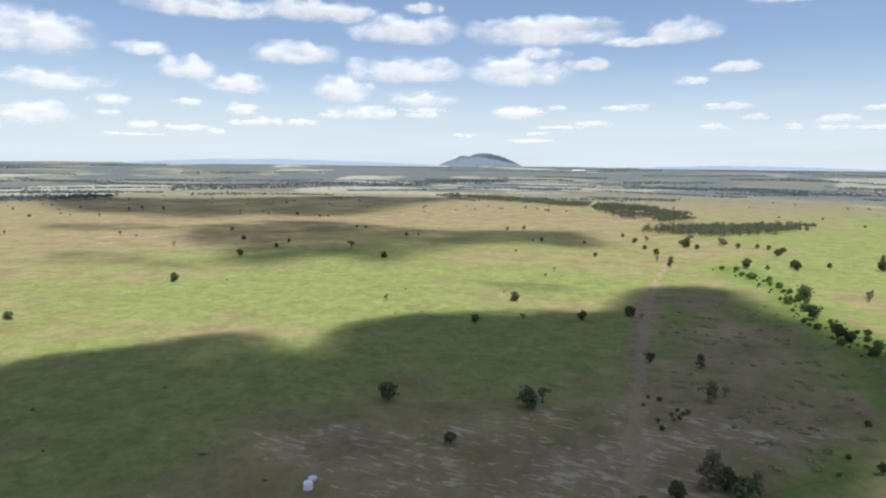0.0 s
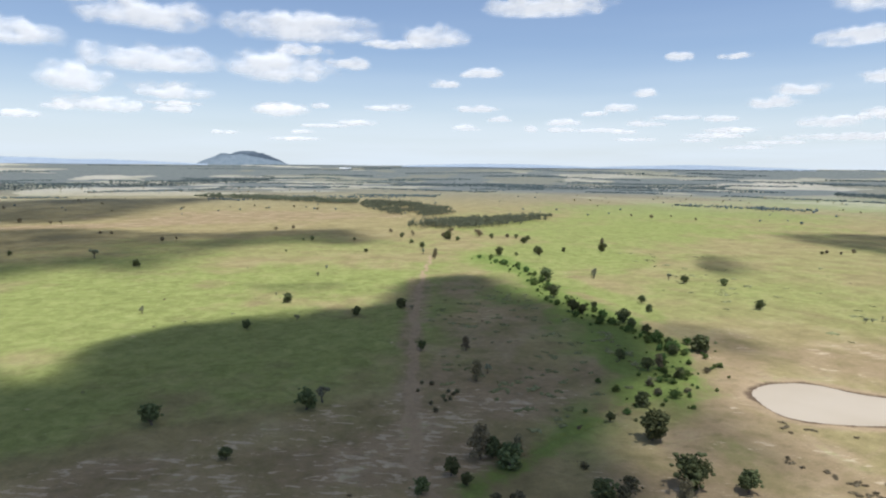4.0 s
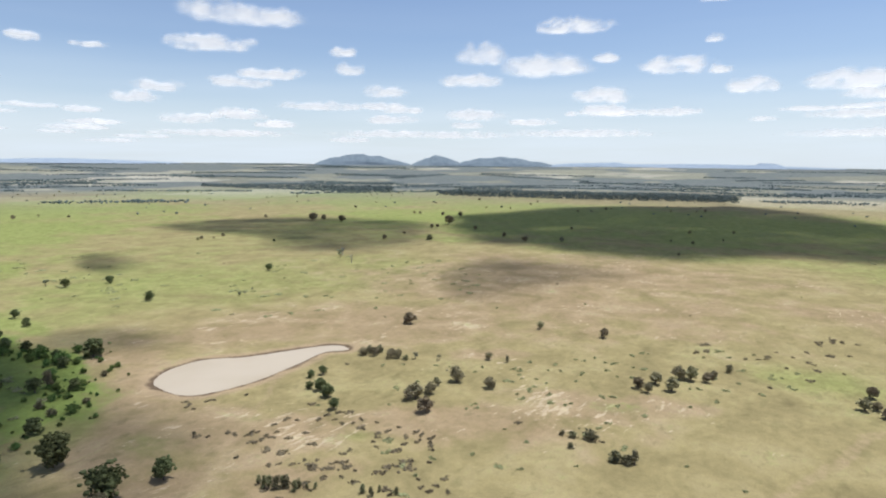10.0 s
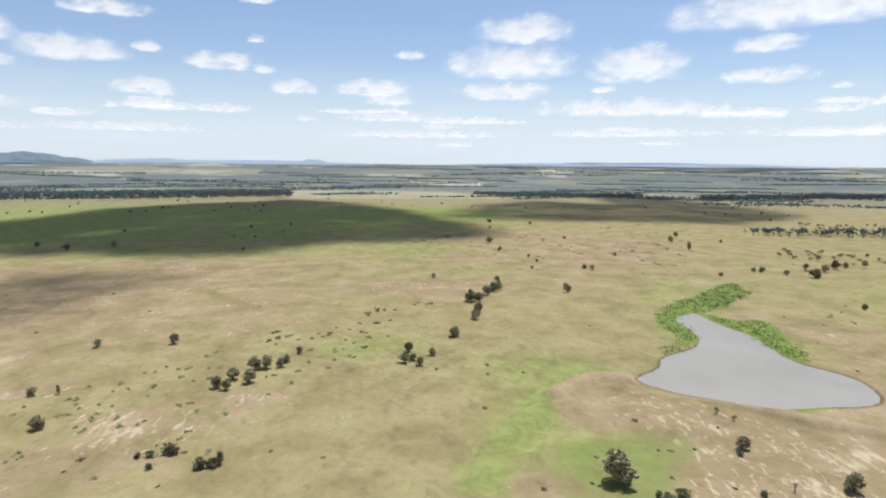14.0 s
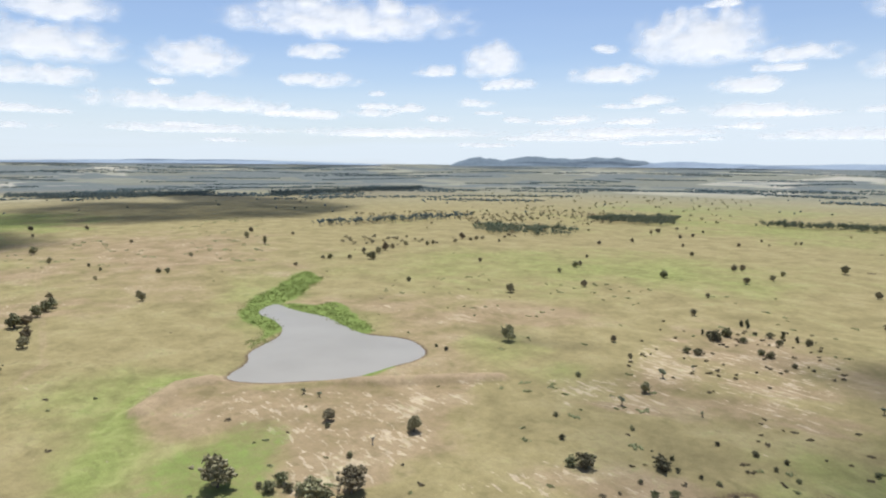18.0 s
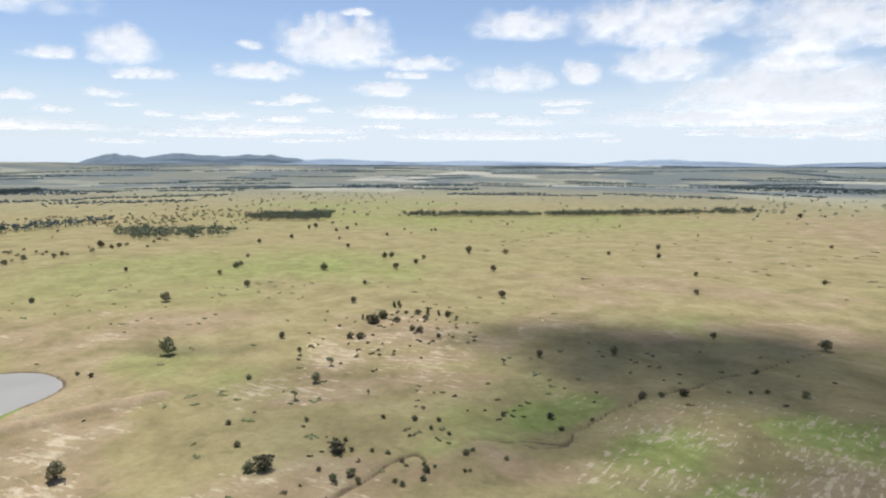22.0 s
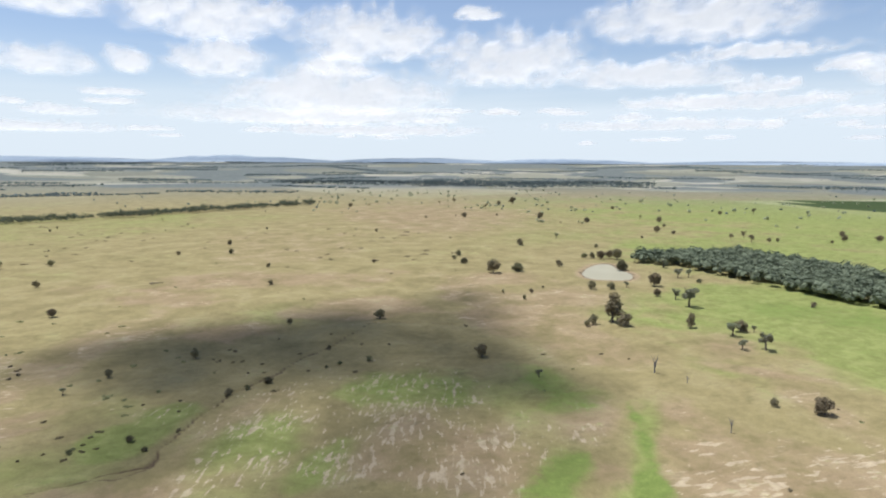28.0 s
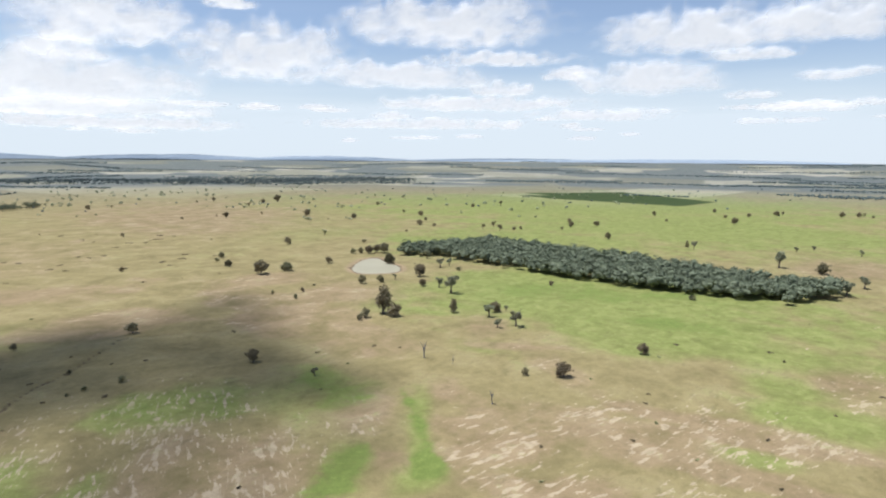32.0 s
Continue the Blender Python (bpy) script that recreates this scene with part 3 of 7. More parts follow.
BARE_PATCHES_D = [
    (-111.1, -307, 36.2, 49.7, 1.0), (-224, -346, 34.1, 46.5, 1.0), (-36.3, -293, 21.0, 33.9, 1.0), (-170.6, -261, 39.2, 32.7, 1.0), (50.1, -138.4, 10.6, 40.3, 1.0), (10.2, -152.5, 12.1, 19.1, 1.0),
    (-424, -828, 318, 224, 1.0), (-82.3, -147.9, 19.2, 10.4, 1.0), (-153.0, -131.1, 19.5, 12.0, 1.0), (-170.7, -194.1, 32.2, 22.5, 1.0), (-127.6, -144.4, 27.5, 15.4, 1.0), (-85.8, -139.9, 27.2, 8.5, 1.0),
    (-130.2, -97.4, 19.1, 26.8, 1.0), (-158.8, -75.3, 20.1, 35.7, 1.0), (-216, -143.1, 7.6, 30.1, 1.0), (-229, -175.2, 28.5, 19.4, 1.0), (-231, -291, 48.7, 42.1, 1.0), (-137.4, -113.0, 22.9, 21.7, 1.0),
    (-105.8, -112.4, 15.2, 9.6, 1.0),
]
BARE_PATCHES_E = [
    (-186.7, -65.5, 7.3, 31.5, 1.0), (-182.0, -47.3, 5.6, 30.2, 1.0), (-159.5, -47.8, 6.5, 27.3, 1.0), (-160.3, -34.3, 6.1, 30.3, 1.0), (-254, -30.1, 26.4, 14.9, 1.0), (-139.8, -97.3, 22.0, 27.9, 1.0),
    (-120.5, -75.1, 10.5, 30.1, 1.0), (-190.7, -27.5, 6.3, 23.1, 1.0), (-183.1, -82.7, 7.8, 12.0, 1.0), (-544, -72.3, 69.7, 51.2, 1.0), (45.3, 301, 91.6, 38.0, 1.0), (79.3, 320, 63.3, 37.7, 1.0),
    (42.1, 213, 50.2, 43.0, 1.0), (77.0, 226, 27.9, 14.0, 1.0), (91.8, 156.5, 24.2, 29.4, 1.0), (44.0, 385, 51.8, 21.9, 1.0), (-25.8, 160.1, 12.0, 50.1, 1.0), (297, -530, 33.6, 5.7, 0.2),
    (177.7, -98.9, 12.9, 40.4, 1.0),
]
BARE_PATCHES_F = [
    (143.1, -111.7, 24.5, 22.0, 1.0), (609, -227, 127.8, 157.1, 1.0), (193.9, -259, 37.3, 49.3, 1.0),
]
BARE_PATCHES = BARE_PATCHES_A + BARE_PATCHES_B + BARE_PATCHES_C + BARE_PATCHES_D + BARE_PATCHES_E + BARE_PATCHES_F
LUSH_PATCHES_A = [
    (-290, -123.5, 14.1, 18.0, 0.6), (91.7, 210, 25.5, 15.7, 0.60), (88.3, 311, 37.4, 12.3, 0.60), (97.2, 264, 28.5, 16.2, 0.60), (57.4, 174.2, 12.7, 11.1, 0.18), (115.0, 240, 17.0, 10.3, 0.60),
    (110.7, 364, 34.4, 21.5, 0.60), (197.2, 51.2, 5.6, 8.1, 0.30), (133.9, 110.5, 3.9, 7.1, 0.24), (-71.8, -194.0, 10.1, 12.3, 0.3),
]
LUSH_PATCHES_B = [
]
LUSH_PATCHES_C = [
    (-123.1, -174.5, 22.6, 8.4, 0.2), (-291, -118.6, 14.9, 35.9, 0.6), (-331, -177.6, 25.1, 56.7, 0.5), (90.9, 367, 36.6, 42.8, 0.54), (99.4, 285, 28.8, 20.2, 0.54), (94.2, 237, 28.4, 12.3, 0.42),
    (101.2, 325, 35.6, 25.8, 0.48), (104.7, 210, 26.8, 9.2, 0.54), (108.3, 260, 38.1, 10.8, 0.48), (93.5, 493, 41.1, 28.2, 0.54), (109.3, 380, 29.7, 22.3, 0.54),
]
LUSH_PATCHES = LUSH_PATCHES_A + LUSH_PATCHES_B + LUSH_PATCHES_C
SCRATCHED_PATCHES_A = [
    (-66.1, -154.0, 31.2, 44.8, 1.0), (-85.9, -137.0, 29.6, 8.4, 1.0), (-31.3, -185.9, 24.5, 28.4, 1.0), (-49.3, -197.8, 19.6, 32.4, 1.0), (-89.5, -196.9, 23.0, 25.6, 1.0), (-150.4, -124.2, 27.2, 13.7, 1.0),
    (-130.2, -97.4, 19.1, 26.8, 1.0), (-160.7, -73.4, 16.8, 28.7, 1.0), (-184.0, -85.0, 13.2, 18.1, 1.0), (-186.9, -65.5, 9.2, 31.5, 1.0), (-182.1, -47.3, 8.0, 32.1, 1.0), (-159.6, -47.8, 7.8, 30.7, 1.0),
    (-160.3, -34.3, 6.1, 30.3, 1.0), (-254, -30.1, 26.4, 14.9, 1.0), (-139.8, -97.3, 22.0, 27.9, 1.0), (-120.5, -75.1, 10.5, 30.1, 1.0), (-190.8, -27.5, 7.9, 23.1, 1.0), (-183.2, -82.7, 9.7, 12.0, 1.0),
    (-42.2, -187.8, 27.1, 38.6, 1.0),
]
SCRATCHED_PATCHES_B = [
    (-95.6, -205, 17.3, 26.6, 1.0), (-42.5, -153.2, 15.7, 32.9, 1.0), (-82.3, -147.9, 19.2, 10.4, 1.0), (61.4, -239, 10.2, 33.5, 1.0), (93.6, -183.5, 5.7, 22.4, 1.0), (41.8, -208, 6.6, 25.1, 1.0),
    (-68.9, 157.4, 14.9, 31.5, 1.0), (-33.5, 151.4, 15.4, 38.7, 1.0), (-24.1, 192.7, 7.5, 15.5, 1.0), (2.6, 196.8, 9.3, 5.9, 1.0), (76.7, -266, 36.1, 42.6, 1.0), (48.8, -207, 7.7, 33.5, 1.0),
    (57.0, -139.8, 8.8, 18.9, 1.0), (137.4, -147.3, 14.7, 26.0, 1.0), (-59.8, -200, 39.1, 33.2, 1.0), (-84.2, -203, 33.8, 26.0, 1.0), (-86.6, -148.6, 25.8, 19.3, 1.0), (-54.3, -151.5, 15.6, 26.6, 1.0),
    (-155.5, -120.6, 19.1, 17.7, 1.0),
]
SCRATCHED_PATCHES_C = [
    (-162.9, -94.0, 25.1, 22.7, 1.0), (-196.6, -74.7, 19.4, 41.6, 1.0), (-175.3, -51.5, 21.2, 29.5, 1.0), (-126.0, -87.9, 14.8, 25.6, 1.0), (-164.0, -71.9, 14.7, 29.0, 1.0), (-43.7, -186.2, 25.8, 26.9, 1.0),
    (-84.9, -207, 16.3, 35.1, 1.0), (-60.8, -162.7, 20.4, 35.4, 1.0), (-91.2, -166.5, 22.2, 19.0, 1.0), (-17.8, -166.7, 17.5, 13.7, 1.0), (144.5, -172.8, 13.7, 24.3, 1.0), (49.3, -230, 20.4, 27.6, 1.0),
    (40.9, -137.1, 7.9, 21.2, 1.0), (0.8, -319, 24.3, 24.3, 1.0), (-178.5, -340, 70.7, 29.0, 1.0), (163.9, -113.9, 19.5, 35.8, 1.0), (130.3, -107.8, 21.6, 22.5, 1.0), (105.2, -192.5, 17.4, 30.2, 1.0),
    (47.8, -220, 16.2, 30.9, 1.0),
]
SCRATCHED_PATCHES_D = [
    (80.2, -265, 33.2, 42.6, 1.0), (173.7, -92.7, 9.3, 11.8, 1.0), (114.9, -174.4, 10.8, 20.6, 1.0), (-73.3, -155.9, 29.7, 35.2, 1.0), (-31.4, -154.5, 15.5, 32.7, 1.0), (-63.6, -195.1, 15.6, 24.4, 1.0),
    (-105.1, -129.7, 20.8, 13.7, 1.0),
]
SCRATCHED_PATCHES = SCRATCHED_PATCHES_A + SCRATCHED_PATCHES_B + SCRATCHED_PATCHES_C + SCRATCHED_PATCHES_D
# ground cover with an outline of its own: softness of the edge in metres, strength, outline
BARE_A = (14, 0.7, [(-109.1, 153.0), (-101.1, 164.0), (-86.8, 172.8), (-70.7, 177.6), (-44.4, 173.5), (-33.1, 185.6), (-13.0, 205.6), (-1.2, 211.0), (5.5, 242.9), (11.4, 276.0), (28.1, 258.5), (33.9, 229.1), (50.6, 205.3), (57.7, 188.1), (35.7, 169.7), (36.9, 152.8), (21.3, 138.5), (60.0, 95.0), (0.0, 100.0), (-102.3, 115.4), (-96.7, 141.7)])
BARE_B = (5, 0.95, [(11, 436), (21, 432), (12.9, 255.5), (15.4, 214.8), (13.8, 185.8), (19.7, 167.5), (12.7, 144.4), (-3.6, 151.1), (0.2, 183.0), (4.0, 219.3), (2.8, 259.4)])
REED_A = (6, 0.75, [(79, 552), (107, 535), (112, 450), (108, 387), (122, 362), (127, 320), (130, 286), (138, 263), (123.5, 228.9), (102.6, 199.9), (89.5, 192.5), (74.6, 183.5), (59.7, 171.4), (45.8, 157.5), (31.2, 147.0), (21.3, 138.5), (15.8, 138.6), (29.4, 152.9), (45.2, 167.8), (65.9, 190.3), (82.8, 210.7), (87.7, 243.0), (94.6, 296.5), (91, 340), (87, 362), (92, 416), (84, 488), (70, 524)])
GREEN_A = (6, 0.9, [(107, 416), (130, 439), (145, 379), (154, 340), (139, 286), (135, 326), (122, 362)])
BARE_C = (5, 0.9, [(116.7, 210.9), (149.1, 237.6), (150.4, 216.5), (128.4, 204.0), (121.1, 178.7), (124.5, 164.8), (103.1, 166.4), (101.7, 183.4)])
BARE_D = (12, 0.9, [(109.0, 200.5), (124.9, 197.2), (122.6, 183.4), (133.3, 165.7), (130.2, 134.5), (117.8, 112.8), (105.4, 89.8), (82.0, 119.7), (97.3, 133.6), (103.1, 152.2), (98.1, 168.2)])
GREEN_B = (6, 0.7, [(107.4, 170.5), (121.9, 175.8), (113.7, 155.4), (103.0, 149.2), (94.7, 153.7)])
BARE_E = (3, 1.0, [(191.2, -66.6), (205.4, -79.4), (210.7, -93.3), (199.4, -102.4), (181.6, -116.4), (164.8, -141.6), (151.8, -169.3), (137.8, -184.0), (131.4, -154.8), (121.3, -134.3), (117.8, -114.0), (113.4, -102.4), (107.3, -95.4), (116.7, -75.6), (125.9, -76.2), (138.5, -85.6), (154.7, -95.4), (170.5, -87.6), (167.1, -74.0), (179.2, -69.2)])
BARE_F = (3, 1.0, [(139.3, -40.2), (143.4, -47.4), (132.4, -51.0), (128.5, -51.0), (134.9, -37.5)])
REED_B = (5, 0.45, [(154.1, -52.7), (160.8, -63.8), (160.1, -79.2), (166.5, -85.6), (163.0, -96.1), (150.9, -93.9), (142.5, -85.3), (124.1, -73.5), (120.3, -68.2), (127.3, -53.4), (137.0, -52.8)])
GREEN_C = (9, 0.95, [(140.7, -25.2), (162.2, -35.6), (181.3, -49.0), (203.4, -59.3), (221.3, -78.4), (227.5, -95.6), (215.3, -107.9), (209.1, -83.1), (188.7, -63.7), (160.8, -55.0), (148.2, -42.8), (135.5, -36.2)])
REED_C = (2.5, 1.1, [(297, -155), (326, -182), (343, -209), (385, -260), (362, -253), (343, -247), (324, -219), (306, -197), (302, -184), (294, -168), (276, -166), (255, -159), (239.4, -137.5), (233.3, -125.3), (230.9, -118.4), (256, -152), (277, -152)])
REED_D = (2.5, 1.1, [(303, -187), (280, -198), (286, -213), (254, -201), (232, -195), (214.4, -182.9), (227, -179), (245, -183), (276, -184)])
REED_E = (1.5, 0.8, [(176.1, -136.4), (179.1, -153.4), (175.3, -161.4), (173.2, -151.2), (172.9, -137.8)])
BARE_G = (7, 0.75, [(223, -190), (237, -240), (212, -253), (188, -244), (183.3, -213.2), (171.9, -184.6), (180.1, -183.7), (195.0, -191.8)])
BARE_H = (12, 0.7, [(563, -145), (572, -228), (516, -254), (364, -186), (319, -157), (338, -135), (412, -130), (469, -120)])
BARE_I = (6, 0.8, [(237, -208), (216, -222), (203, -234), (188.3, -204.1), (145.3, -181.9), (134.1, -178.9), (135.9, -159.1), (133.4, -136.1), (123.9, -113.9), (131.7, -112.1)])
BARE_J = (6, 0.7, [(111.7, -256.0), (94, -320), (64.2, -326.7), (44.7, -291.6), (51.9, -257.5), (69.0, -237.1), (80.4, -206.2), (98.4, -187.0), (106.4, -211.4)])
BARE_K = (5, 0.8, [(65.8, -126.7), (55.7, -137.7), (44.2, -149.3), (33.1, -158.5), (22.8, -171.9), (15.1, -162.5), (2.8, -168.8), (16.0, -143.6), (26.0, -135.5)])
BARE_L = (7, 0.75, [(41.6, -304.8), (16.8, -341.2), (-20.0, -340.8), (-17.7, -303.6), (14.2, -279.7), (26.1, -249.7), (49.2, -237.7), (75.2, -223.2), (93.2, -217.0), (103.7, -234.6), (70.5, -245.4), (46.8, -273.3)])
BARE_M = (6, 0.7, [(21.6, -145.2), (16.2, -158.6), (0.3, -164.8), (-23.2, -205.0), (-46.1, -217.8), (-61.6, -217.8), (-42.0, -198.4), (-24.8, -187.2), (-5.8, -163.5), (6.0, -150.4), (9.7, -142.6)])
BARE_N = (8, 0.85, [(-161, -347), (-205, -367), (-219, -317), (-204, -244), (-203, -209), (-201.4, -180.5), (-173.4, -163.0), (-156.0, -172.0), (-146.8, -191.8), (-155.2, -233.6), (-160, -267), (-159, -312)])
BARE_O = (8, 0.9, [(-49.5, -155.1), (-64.5, -172.8), (-84.1, -172.6), (-87.1, -161.0), (-91.6, -136.9), (-98.1, -129.6), (-86.4, -118.5), (-76.7, -114.2), (-38.4, -134.3)])
BARE_P = (8, 0.85, [(-152.0, -137.2), (-173.6, -137.1), (-161.6, -112.8), (-180.4, -90.4), (-186.3, -83.4), (-159.8, -70.4), (-111.6, -95.8), (-126.1, -115.0)])
GREEN_D = (8, 0.8, [(-136.6, -197.1), (-144.6, -185.3), (-144.0, -158.5), (-130.4, -148.5), (-114.7, -149.0), (-116.1, -167.0)])
GREEN_E = (14, 1.0, [(-345, -304), (-352, -203), (-335, -128), (-334, -76), (-345.5, -48.1), (-289.6, -55.8), (-249.2, -77.6), (-219.4, -99.9), (-230.4, -131.5), (-254, -178), (-268, -220)])
BARE_Q = (6, 0.75, [(-224.4, -163.9), (-231.0, -143.5), (-210.4, -109.7), (-189.3, -89.8), (-182.2, -76.5), (-176.5, -89.4), (-190.5, -112.9), (-210.2, -141.5)])
SCRATCH_A = (6, 1.0, [(-148.4, -71.2), (-172.5, -68.6), (-199.3, -61.0), (-229.4, -55.4), (-206.9, -52.8), (-178.6, -59.0), (-154.7, -64.3)])
SCRATCH_B = (6, 1.0, [(-142.2, -50.0), (-163.0, -50.4), (-186.0, -45.3), (-200.1, -41.2), (-184.5, -39.0), (-163.3, -43.2), (-144.6, -45.5)])
SCRATCH_C = (5, 1.0, [(-143.7, -43.8), (-164.1, -38.0), (-180.6, -31.0), (-173.1, -28.2), (-152.9, -33.7)])
SCRATCH_D = (5, 0.9, [(-188.8, -98.1), (-190.7, -88.3), (-182.5, -72.8), (-170.0, -80.2)])
SCRATCH_E = (5, 0.9, [(-251.6, -29.7), (-287.9, -25.5), (-230.2, -17.5), (-219.0, -23.5)])
SCRATCH_F = (10, 0.9, [(-31.9, -167.2), (-50.7, -191.0), (-81.2, -207.8), (-101.9, -218.0), (-95.5, -177.8), (-69.2, -160.7), (-49.7, -147.6)])
SCRATCH_G = (8, 1.0, [(-66.7, -128.8), (-88.0, -161.1), (-98.1, -168.4), (-91.9, -140.7), (-99.4, -127.5), (-85.4, -116.5), (-80.2, -113.9)])
SCRATCH_H = (8, 0.9, [(-102.2, -89.6), (-136.5, -120.0), (-152.6, -115.5), (-143.3, -84.2), (-140.2, -68.6), (-121.8, -68.0)])
SCRATCH_I = (8, 1.0, [(-42.3, -179.0), (-62.8, -199.4), (-86.9, -206.1), (-102.3, -191.1), (-97.8, -167.1), (-79.7, -137.7), (-67.2, -125.8), (-31.8, -133.6)])
SCRATCH_J = (8, 0.8, [(-2.4, -148.6), (-16.1, -172.2), (-29.1, -191.0), (-47.8, -202.6), (-37.2, -156.7), (-21.9, -144.4)])
SCRATCH_K = (6, 0.9, [(10.0, -217.4), (-3.8, -216.6), (-16.4, -220.4), (-15.7, -202.5), (-4.0, -202.9), (7.7, -206.3)])
SCRATCH_L = (6, 0.9, [(179.4, 72.2), (201.4, 63.3), (201.0, 45.0), (186.7, 43.1), (172.1, 58.5)])
SCRATCH_M = (5, 0.8, [(207.3, 128.0), (224.3, 116.3), (233.6, 97.6), (224.0, 95.9), (207.0, 117.2)])
SCRATCH_N = (8, 0.7, [(119.5, 90.2), (134.5, 91.7), (117.2, 74.7), (110.4, 83.3)])
BARE_Z = (25, 0.62, [(-65.1, -684.3), (-144.4, -735.9), (-215.5, -639.5), (-186.3, -493.7), (-119.3, -462.5), (-63.6, -476.3), (-37.2, -533.5)])
BARE_GROUND = [BARE_Z, BARE_A, BARE_B, BARE_C, BARE_D, BARE_E, BARE_F, BARE_G, BARE_H, BARE_I, BARE_J, BARE_K, BARE_L, BARE_M, BARE_N, BARE_O, BARE_P, BARE_Q]
REED_P = (3, 0.85, [(-145.7, -151.7), (-147.1, -142.5), (-135.7, -126.3), (-122.5, -109.5), (-111.0, -96.1), (-101.4, -101.2), (-112.0, -108.3), (-123.0, -120.4), (-133.9, -136.5)])
REED_Q = (3.5, 0.75, [(-100.9, -128.2), (-111.6, -126.4), (-104.0, -114.2), (-89.9, -107.2), (-79.7, -112.6), (-89.6, -121.7)])
REED_R = (6, 0.45, [(-132.7, -191.4), (-140.6, -183.6), (-138.7, -155.3), (-128.9, -146.7), (-114.7, -149.0), (-117.0, -166.6)])
REED_GROUND = [REED_P, REED_Q, REED_R, REED_A, REED_B, REED_C, REED_D, REED_E]
GREEN_P = (6, 0.95, [(-37.2, -156.7), (-48.2, -169.3), (-58.6, -163.1), (-45.2, -142.2), (-33.9, -133.1), (-20.6, -136.0)])
GREEN_Q = (6, 0.95, [(23.3, -184.6), (16.2, -200.7), (-3.8, -201.3), (0.1, -179.6), (12.7, -171.0)])
GREEN_R = (6, 0.95, [(-90.1, -188.2), (-102.3, -191.1), (-98.3, -171.6), (-83.4, -161.7)])
GREEN_S = (6, 0.95, [(0.2, -209.2), (-11.6, -217.4), (-18.4, -203.1), (-7.0, -188.9), (3.5, -188.8)])
GREEN_T = (6, 0.95, [(-58.3, -202.7), (-72.3, -210.4), (-70.3, -185.1), (-59.6, -179.2)])
GREEN_GROUND = [GREEN_P, GREEN_Q, GREEN_R, GREEN_S, GREEN_T, GREEN_A, GREEN_B, GREEN_C, GREEN_D, GREEN_E]
SCRATCH_PP = (8, 1.0, [(-106.2, 148.7), (-85.0, 169.1), (-43.6, 170.5), (-9.0, 203.0), (22.6, 205.5), (48.2, 195.2), (34.3, 162.6), (21.3, 138.5), (-100.5, 140.2)])
SCRATCH_PQ = (5, 1.0, [(124.5, -262.8), (96.5, -278.0), (62.1, -278.4), (43.6, -286.7), (40.1, -247.3), (66.1, -221.7), (85.3, -195.5), (114.6, -173.9), (123.9, -180.4), (109.1, -212.3)])
SCRATCH_PR = (5, 0.95, [(155.4, -166.5), (140.9, -185.4), (126.4, -169.9), (134.2, -143.9)])
SCRATCH_PS = (4, 1.0, [(56.5, -192.1), (38.4, -238.2), (36.6, -220.5), (49.6, -190.6)])
SCRATCH_PT = (4, 0.95, [(98.0, -105.4), (89.6, -121.4), (75.9, -126.8), (74.8, -119.9), (94.0, -101.2)])
SCRATCH_PU = (5, 0.9, [(199.8, -90.1), (195.0, -102.2), (162.5, -100.0), (170.7, -118.7), (143.1, -153.4), (129.4, -138.8), (120.0, -109.4), (112.6, -91.2), (115.9, -80.0), (124.7, -79.4), (144.0, -95.9), (174.1, -94.8)])
SCRATCH_PV = (5, 0.9, [(129.1, 166.6), (146.2, 145.2), (153.0, 120.5), (135.6, 101.7), (121.8, 107.9), (114.4, 122.8)])
SCRATCH_PW = (5, 0.9, [(222.6, 122.1), (232.3, 98.4), (203.1, 76.0), (200.5, 50.7), (173.9, 40.7), (170.9, 67.9), (196.2, 89.7)])
SCRATCH_GROUND = [SCRATCH_PP, SCRATCH_PQ, SCRATCH_PR, SCRATCH_PS, SCRATCH_PT, SCRATCH_PU, SCRATCH_PV, SCRATCH_PW, SCRATCH_A, SCRATCH_B, SCRATCH_C, SCRATCH_D, SCRATCH_E, SCRATCH_F, SCRATCH_G, SCRATCH_H, SCRATCH_I, SCRATCH_J, SCRATCH_K, SCRATCH_L, SCRATCH_M, SCRATCH_N]
CROPS = [[(-1182, -807), (-1283, -487), (-1112, -421), (-1122, -680)], [(-1259, -843), (-1471, -694), (-1265, -405), (-1105, -412)]]


def patch_field(x, y, rows, warp):
    """Strength of a ground cover given as patches: centre, half-length away from the origin, half-width across, strength."""
    v = np.zeros_like(x)
    for cx, cy, ra, rt, weight in rows:
        r = math.hypot(cx, cy)
        ux, uy = cx / r, cy / r
        near = (np.abs(x - cx) < (ra + rt) * 1.75) & (np.abs(y - cy) < (ra + rt) * 1.75)
        dx, dy = x[near] - cx, y[near] - cy
        d = np.sqrt(((dx * ux + dy * uy) / ra) ** 2 + ((dx * uy - dy * ux) / rt) ** 2)
        v[near] = np.maximum(v[near], weight * (1 - smooth(d + warp[near] * 0.7, 0.2, 1.45)))
    return v


def region_field(x, y, rows, warp):
    """Strength of a ground cover given by outlines with ragged, soft edges."""
    v = np.zeros_like(x)
    for soft, weight, outline in rows:
        d = signed_distance(x, y, rounded(outline)) + warp * (4 + 1.6 * soft)
        v = np.maximum(v, weight * smooth(-d, -soft, soft))
    return v


